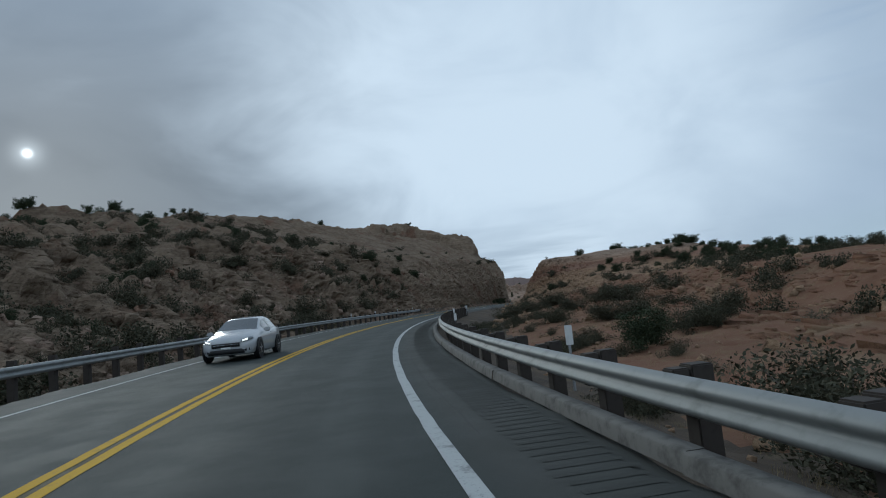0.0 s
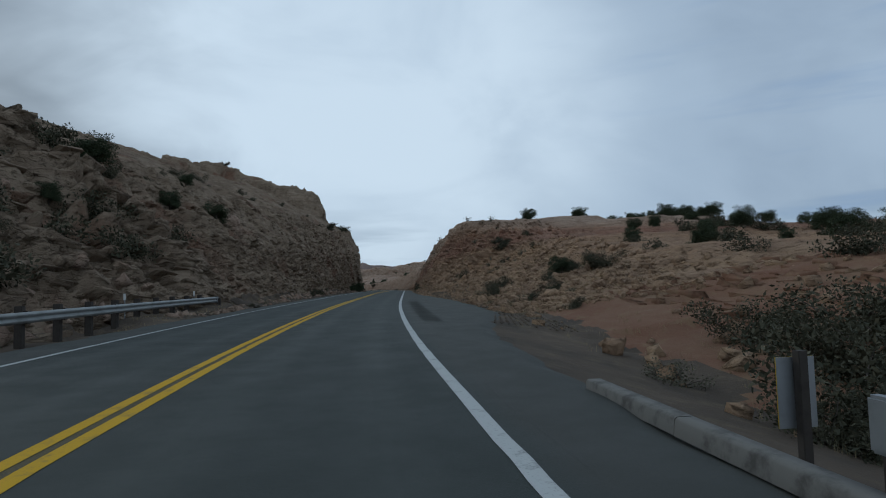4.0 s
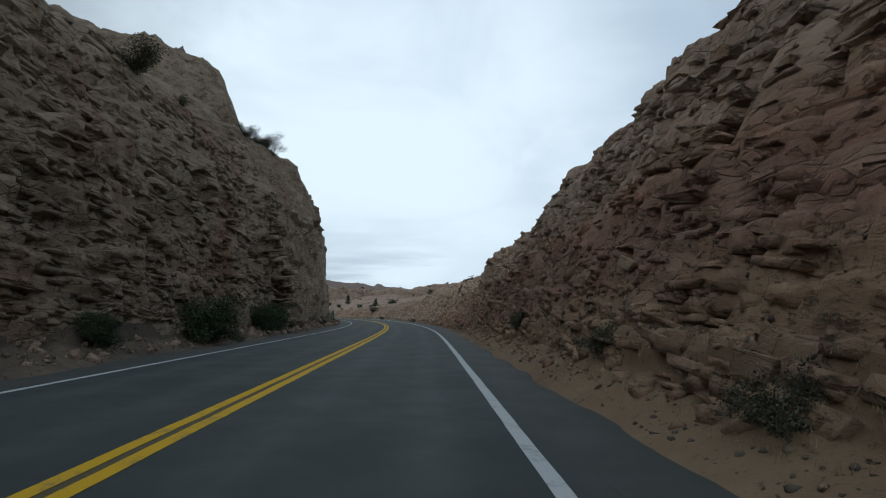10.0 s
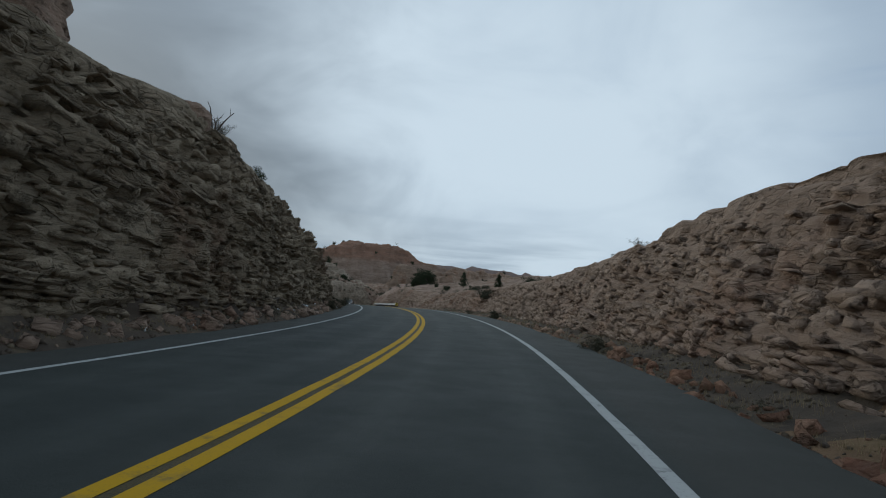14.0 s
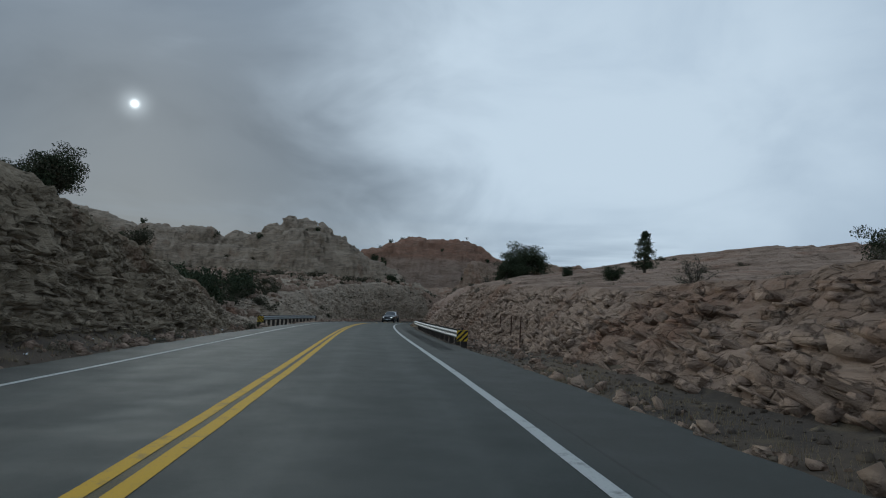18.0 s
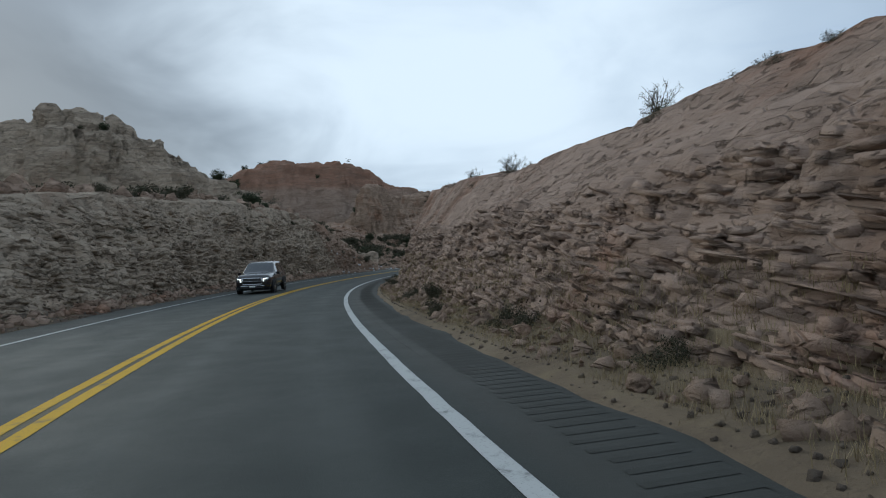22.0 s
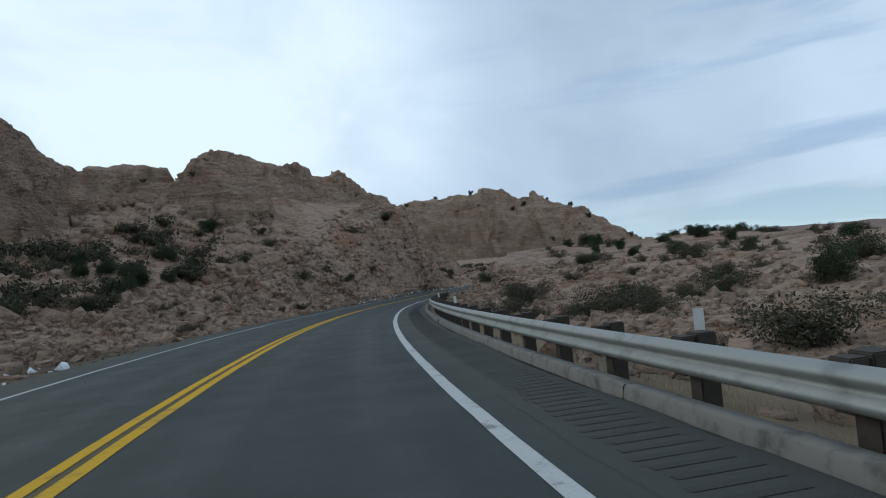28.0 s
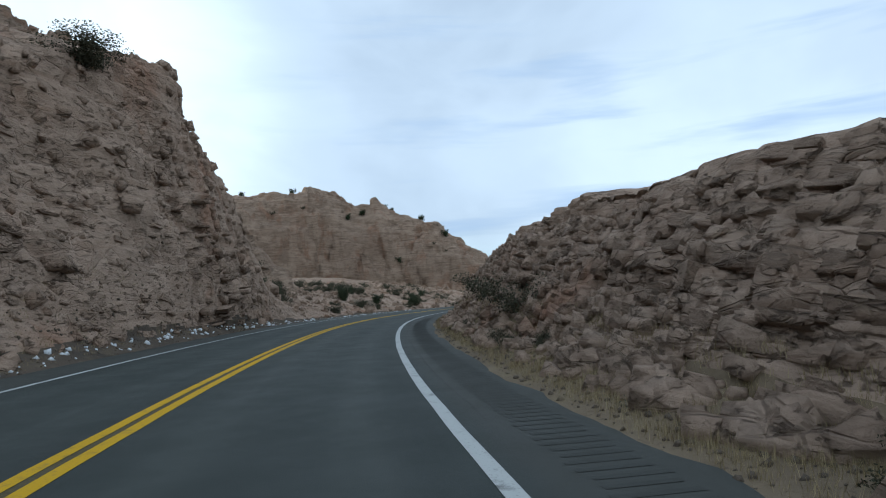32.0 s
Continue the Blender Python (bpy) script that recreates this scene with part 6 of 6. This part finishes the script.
def wheel(root, x, y, r, width):
    """A tyre with a five-spoke rim."""
    hub = new("wheel")
    hub.parent = root
    hub.matrix_basis = Matrix.Translation((x, y, r))
    part("tyre", lathe([(r * 0.62, -width / 2), (r * 0.93, -width / 2), (r, -width * 0.36), (r, width * 0.36), (r * 0.93, width / 2), (r * 0.62, width / 2)], 28, axis="X"), RUBBER, hub)
    bm = lathe([(r * 0.64, -width * 0.3), (r * 0.64, width * 0.3), (r * 0.58, width * 0.36)], 24, axis="X")
    side = 1 if x > 0 else -1
    for k in range(5):
        a = 2 * math.pi * k / 5
        box_into(bm, (0.03, r * 0.13, r * 0.56), (side * width * 0.43, -math.sin(a) * r * 0.3, math.cos(a) * r * 0.3), 0.004, Matrix.Rotation(a, 3, "X"))
    part("rim", bm, ALLOY, hub)


def vehicle(name, label, category, paint, rows, screen, sides, rear_y, wheels, r, nose):
    """A lofted body with glass, lamps, mirrors and wheels; the front looks along +y.
    rows: y, underside, belt, top, half-width low, at the belt, at the top."""
    root = new(name)
    tagged(root, label, category)
    rows = np.array(rows, float)[::-1]
    fine = np.linspace(rows[0, 0], rows[-1, 0], 61)
    g = [np.interp(fine, rows[:, 0], rows[:, k]) for k in range(7)]
    for k in range(1, 7):
        for _ in range(2):
            g[k][1:-1] = 0.5 * g[k][1:-1] + 0.25 * (g[k][2:] + g[k][:-2])
    y, lo, belt, top, wl, wb, wt = g
    half = [(0 * y, lo), (wl * 0.88, lo), (wl * 0.98, lo + 0.07), ((wl + wb) / 2 + 0.015, (lo + belt) / 2), (wb * 1.0, belt - 0.07), (wb * 0.975, belt),
            (wt * 1.03, top - 0.07), (wt * 0.95, top - 0.025), (wt * 0.6, top), (0 * y, top + 0.012)]
    ring = half + [(-a, b) for a, b in half[-2:0:-1]]
    p = np.stack([np.stack([x, y, z], -1) for x, z in ring] + [np.stack([ring[0][0], y, ring[0][1]], -1)], 1)
    bm = bmesh.new()
    n, m = p.shape[0], p.shape[1] - 1
    vs = [[bm.verts.new(p[i, j]) for j in range(m)] for i in range(n)]
    for i in range(n - 1):
        for j in range(m):
            bm.faces.new((vs[i][j], vs[i][(j + 1) % m], vs[i + 1][(j + 1) % m], vs[i + 1][j]))
    bm.faces.new(vs[0])
    bm.faces.new(vs[-1][::-1])
    bmesh.ops.recalc_face_normals(bm, faces=bm.faces)
    for f in bm.faces:
        f.smooth = True
    part("body", bm, paint, root)

    def on(k, yy):
        return np.array([np.interp(yy, y, half[k][0]), yy, np.interp(yy, y, half[k][1])])

    # side glass, pane by pane
    for side in (1, -1):
        for a, b in sides:
            yy = np.linspace(a, b, 9)
            q = np.stack([[on(5, v) * (1 - u) + on(6, v) * u + np.array([0.012, 0, 0.004]) for u in (0.10, 0.5, 0.92)] for v in yy])
            q[..., 0] *= side
            part("side_window", sheet("side_window", q, CAR_GLASS, True, side < 0), None, root)
    # windscreen and rear window
    for label_, a, b in (("windscreen", *screen), ("rear_window", *rear_y)):
        yy = np.linspace(a, b, 9)
        q = np.stack([[np.array([u * np.interp(v, y, wt) * 0.93, v, np.interp(v, y, top) + 0.016 - 0.025 * abs(u) ** 3]) for u in np.linspace(-1, 1, 9)] for v in yy])
        part(label_, sheet(label_, q, CAR_GLASS, True, b < a), None, root)

    def front(x, z):
        """How far forward the nose reaches."""
        w = np.where(z[None] < belt[:, None], (wl + wb)[:, None] / 2, wb[:, None] * 0.97)
        ok = (w > abs(x)[None]) & (top[:, None] > z[None]) & (lo[:, None] < z[None])
        return np.array([y[np.nonzero(ok[:, k])[0].max()] if ok[:, k].any() else y[-1] - 0.2 for k in range(len(x))])

    def patch(name_, x0, x1, low, high, mat, label_="", out=0.018, parent=root):
        xs = np.linspace(x0, x1, 9)
        l, h = np.interp(xs, (x0, x1), low), np.interp(xs, (x0, x1), high)
        f = np.maximum(front(xs, l), front(xs, h))
        q = np.stack([np.stack([xs, f + out, l], -1), np.stack([xs, f + out + 0.01, (l + h) / 2], -1), np.stack([xs, f + out, h], -1),
                      np.stack([xs, f - 0.12, h], -1)], 1)
        q = np.concatenate([np.stack([xs, f - 0.12, l], -1)[:, None], q], 1)
        return part(name_, sheet(name_, q, mat, False, False), None, parent, label_)

    for name_, x0, x1, low, high, mat, twin, out in nose:
        patch(name_, x0, x1, low, high, mat, "", out)
        if twin:
            patch(name_, -x1, -x0, low[::-1], high[::-1], mat, "", out)
    for side in (1, -1):
        q = on(5, screen[0] - 0.22)
        mirror = part("mirror", box((0.22, 0.12, 0.15), (side * (q[0] + 0.12), q[1], q[2] + 0.07), 0.035), paint, root)
        part("mirror_glass", box((0.18, 0.01, 0.11), (side * (q[0] + 0.12), q[1] - 0.062, q[2] + 0.07), 0.003), CAR_GLASS, mirror)
        part("door_handle", box((0.03, 0.2, 0.03), (side * (on(4, -0.3)[0] + 0.01), -0.3, on(4, -0.3)[2] - 0.02), 0.008), paint, root)
    for yy in wheels:
        for side in (1, -1):
            x = float(np.interp(yy, y, (wl + wb) / 2)) + 0.012
            part("wheel_arch", lathe([(r * 1.13, -0.05), (r * 1.13, 0.012)], 26, (side * x, yy, r + 0.02), "X"), TRIM_BLACK, root)
            wheel(root, side * (x - 0.05), yy, r, 0.21)
    return root


hatch = vehicle("hatchback_car", "silver-white compact hatchback with lit headlamps on the far lane", "car", WHITE_PAINT,
                ((2.18, 0.24, 0.50, 0.62, 0.50, 0.55, 0.42), (2.10, 0.20, 0.58, 0.70, 0.70, 0.74, 0.56), (1.95, 0.19, 0.64, 0.78, 0.80, 0.84, 0.66), (1.6, 0.19, 0.72, 0.87, 0.87, 0.895, 0.72),
                 (1.1, 0.19, 0.82, 0.96, 0.88, 0.91, 0.76), (0.9, 0.19, 0.86, 1.00, 0.88, 0.91, 0.76), (0.05, 0.19, 0.92, 1.42, 0.88, 0.91, 0.60), (-0.6, 0.19, 0.94, 1.47, 0.88, 0.91, 0.60),
                 (-1.3, 0.2, 0.97, 1.43, 0.88, 0.90, 0.58), (-1.9, 0.22, 1.0, 1.18, 0.84, 0.87, 0.58), (-2.12, 0.28, 0.90, 0.98, 0.76, 0.78, 0.60), (-2.18, 0.32, 0.7, 0.75, 0.66, 0.68, 0.5)),
                (0.86, 0.12), ((0.45, -0.25), (-0.33, -1.0), (-1.06, -1.5)), (-1.42, -1.86), (1.38, -1.28), 0.325,
                (("grille", -0.46, 0.46, (0.47, 0.47), (0.61, 0.61), TRIM_BLACK, False, 0.03), ("lower_intake", -0.60, 0.60, (0.25, 0.25), (0.40, 0.40), TRIM_BLACK, False, 0.035),
                 ("fog_lamp_recess", 0.60, 0.78, (0.30, 0.33), (0.42, 0.44), TRIM_BLACK, True, 0.02), ("headlamp", 0.50, 0.82, (0.60, 0.68), (0.70, 0.78), LAMP_GLASS, True, 0.02),
                 ("lit_lamp", 0.53, 0.70, (0.63, 0.67), (0.68, 0.73), LAMP_ON, True, 0.035), ("grille_bar", -0.42, 0.42, (0.545, 0.545), (0.56, 0.56), CHROME, False, 0.035),
                 ("number_plate", -0.16, 0.16, (0.40, 0.40), (0.48, 0.48), SIGN_WHITE, False, 0.03)))
hatch.matrix_basis = placed(23.0, -2.0, 0.0, 180)

suv = vehicle("suv_car", "black full-size off-roader with a chrome grille frame and lit headlamps", "car", BLACK_PAINT,
              ((2.58, 0.34, 0.80, 0.98, 0.74, 0.78, 0.70), (2.50, 0.30, 0.90, 1.10, 0.88, 0.90, 0.80), (2.30, 0.28, 1.0, 1.17, 0.95, 0.97, 0.84), (1.7, 0.28, 1.06, 1.22, 0.98, 1.0, 0.86),
               (1.15, 0.28, 1.10, 1.25, 0.98, 1.01, 0.86), (0.35, 0.28, 1.12, 1.80, 0.98, 1.01, 0.74), (-0.5, 0.28, 1.13, 1.86, 0.98, 1.01, 0.74), (-1.8, 0.28, 1.14, 1.83, 0.98, 1.0, 0.73),
               (-2.35, 0.3, 1.14, 1.66, 0.96, 0.98, 0.70), (-2.58, 0.38, 1.05, 1.15, 0.90, 0.92, 0.74)),
              (1.10, 0.42), ((0.75, -0.2), (-0.3, -1.2), (-1.3, -2.1)), (-2.0, -2.45), (1.55, -1.5), 0.40,
              (("grille", -0.50, 0.50, (0.66, 0.66), (0.96, 0.96), TRIM_BLACK, False, 0.02), ("grille_frame", -0.53, 0.53, (0.955, 0.955), (1.0, 1.0), CHROME, False, 0.035),
               ("grille_frame", -0.53, 0.53, (0.62, 0.62), (0.665, 0.665), CHROME, False, 0.035), ("grille_post", 0.50, 0.54, (0.62, 0.62), (1.0, 1.0), CHROME, True, 0.034),
               ("grille_bar", -0.5, 0.5, (0.80, 0.80), (0.82, 0.82), CHROME, False, 0.03), ("headlamp", 0.58, 0.88, (0.76, 0.80), (0.98, 1.0), LAMP_GLASS, True, 0.02),
               ("lit_lamp", 0.60, 0.86, (0.90, 0.92), (0.97, 0.98), LAMP_ON, True, 0.035), ("lit_lamp", 0.60, 0.66, (0.77, 0.78), (0.90, 0.91), LAMP_ON, True, 0.035),
               ("lower_intake", -0.6, 0.6, (0.36, 0.36), (0.50, 0.50), TRIM_BLACK, False, 0.02), ("bumper_strip", -0.80, 0.80, (0.52, 0.52), (0.56, 0.56), CHROME, False, 0.02),
               ("number_plate", -0.16, 0.16, (0.46, 0.46), (0.54, 0.54), SIGN_WHITE, False, 0.035)))
suv.matrix_basis = placed(389.5, -1.95, 0.0, 180)
for side in (1, -1):
    part("roof_rail", box((0.05, 2.0, 0.05), (side * 0.66, -0.7, 1.88), 0.018), CHROME, suv)


# ---- single crags and fence posts ----
def crag(name, label, s, d, base, size, seed, power=0.55, amount=0.5):
    """A rounded rock standing by itself."""
    u, v = np.meshgrid(np.linspace(-math.pi, math.pi, 70), np.linspace(-math.pi / 2, math.pi / 2, 50), indexing="ij")

    def pw(c):
        return np.sign(c) * abs(c) ** power
    q = np.stack([pw(np.cos(v)) * pw(np.cos(u)) * size[0], pw(np.cos(v)) * pw(np.sin(u)) * size[1], (pw(np.sin(v)) * 0.5 + 0.5) * size[2]], -1)
    n = q - np.array([0, 0, size[2] / 2])
    n /= np.linalg.norm(n, axis=-1, keepdims=True) + 1e-9
    at = road_at(s, d, base)
    q = rock_relief(q + at, n, amount * np.ones(u.shape), seed, 0.8)
    q[-1] = q[0]
    tagged(new(name, sheet(name, q, ROCK, False, False)), label, "rock")


crag("boulder", "rounded sandstone boulder on the rim of the cut", 239.5, -9.6, 6.5, (0.8, 0.9, 1.6), 51, 0.7, 0.25)
crag("boulder", "small rounded boulder on the rim of the cut", 226, -9.5, 6.4, (0.6, 0.8, 1.0), 52, 0.7, 0.25)
crag("outcrop", "square-jointed red outcrop on the hillside", 113, -13.5, 3.0, (2.6, 4.0, 4.6), 53, 0.4, 0.8)
crag("outcrop", "square-jointed red outcrop on the hillside", 88, -23, 4.0, (3.0, 3.6, 4.0), 54, 0.4, 0.8)

crag("outcrop", "dark rounded outcrop above the stepped wall", 231.5, -12.2, 6.6, (2.0, 2.2, 6.0), 55, 0.5, 0.5)

snag = tagged(new("dead_snag"), "bleached dead juniper snag beside a boulder on the rim", "dead tree")
snag_at = spot(-1, 241.2, 9.4)[0]
snag.matrix_basis = Matrix.Translation(snag_at)
for k in range(6):
    verts, faces = [], []
    pts = limb_points((0, 0, -0.2), (0.5 * math.cos(k * 1.9), 0.9 + 0.4 * math.sin(k * 1.3), 0.45 + 0.2 * k), rng.uniform(0.9, 1.7), 5, 0.25)
    tube_into(verts, faces, pts, 0.05, 0.012, 5)
    for q in pts[2:5]:
        tube_into(verts, faces, limb_points(q, rng.normal(0, 1, 3) + np.array([0, 0, 0.6]), 0.35, 3, 0.3), 0.016, 0.005, 4)
    part("bare_limb", mesh_of("bare_limb", [tuple(v) for v in verts], faces, BARK), None, snag)

FENCE = plain("rusty_fence_steel", (0.10, 0.06, 0.045), 0.8, 0.3)
for s, d in ((311.2, 8.4), (315.0, 8.9), (319.0, 9.2)):
    post = new("fence_post", None)
    post.matrix_basis = placed(s, d, -0.5, 10, 3)
    tagged(post, "thin rusty fence post in the ditch", "fence post", "fence posts by the ditch")
    part("stake", box((0.05, 0.05, 1.9), (0, 0, 0.75), 0.006), FENCE, post)
    part("cap", box((0.06, 0.06, 0.05), (0, 0, 1.72), 0.008), FENCE, post)

# ---- slabs last, wall by wall ----
dress(WALL["rock_cut_left_1"], 260, 3600, 0.05, 0.95, (0.3, 1.3), (0.07, 0.28), (140, 186), (98, 188), 0.10)
dress(WALL["rock_cut_left_2"], 280, 5000, 0.0, 0.95, (0.3, 1.4), (0.06, 0.24), (223, 300), (221, 330), 0.10)
dress(WALL["rock_cut_left_3"], 280, 3800, 0.0, 0.9, (0.3, 1.2), (0.06, 0.26), (372, 430), (-99, 999), 0.09)
dress(WALL["talus_left"], 260, 3600, 0.0, 0.9, (0.4, 1.4), (0.06, 0.25), (436, 500))
dress(WALL["rock_cut_left_4"], 140, 160, 0.0, 0.85, (0.3, 1.1), (0.08, 0.32), (530, 560))
dress(WALL["hillside_left"], 220, 4500, 0.0, 0.95, (0.8, 2.6), (0.10, 0.35), (30, 98))
dress(WALL["rock_cut_right_1"], 280, 3600, 0.0, 0.95, (0.3, 1.3), (0.08, 0.30), (150, 220), (-99, 999), 0.10)
dress(WALL["rock_cut_right_2"], 300, 3000, 0.0, 0.9, (0.3, 1.2), (0.06, 0.26), (250, 335), (-99, 999), 0.12)
dress(WALL["rock_cut_right_3"], 300, 4600, 0.0, 0.55, (0.2, 0.9), (0.04, 0.15), (346, 403), (-99, 408), 0.08)
dress(WALL["rock_cut_right_4"], 300, 3200, 0.0, 0.9, (0.3, 0.9), (0.14, 0.45), (505, 550), (-99, 999), 0.18)
dress(WALL["bank_right_1"], 160, 2500, 0.3, 1.0, (0.4, 1.6), (0.08, 0.30), (50, 86))
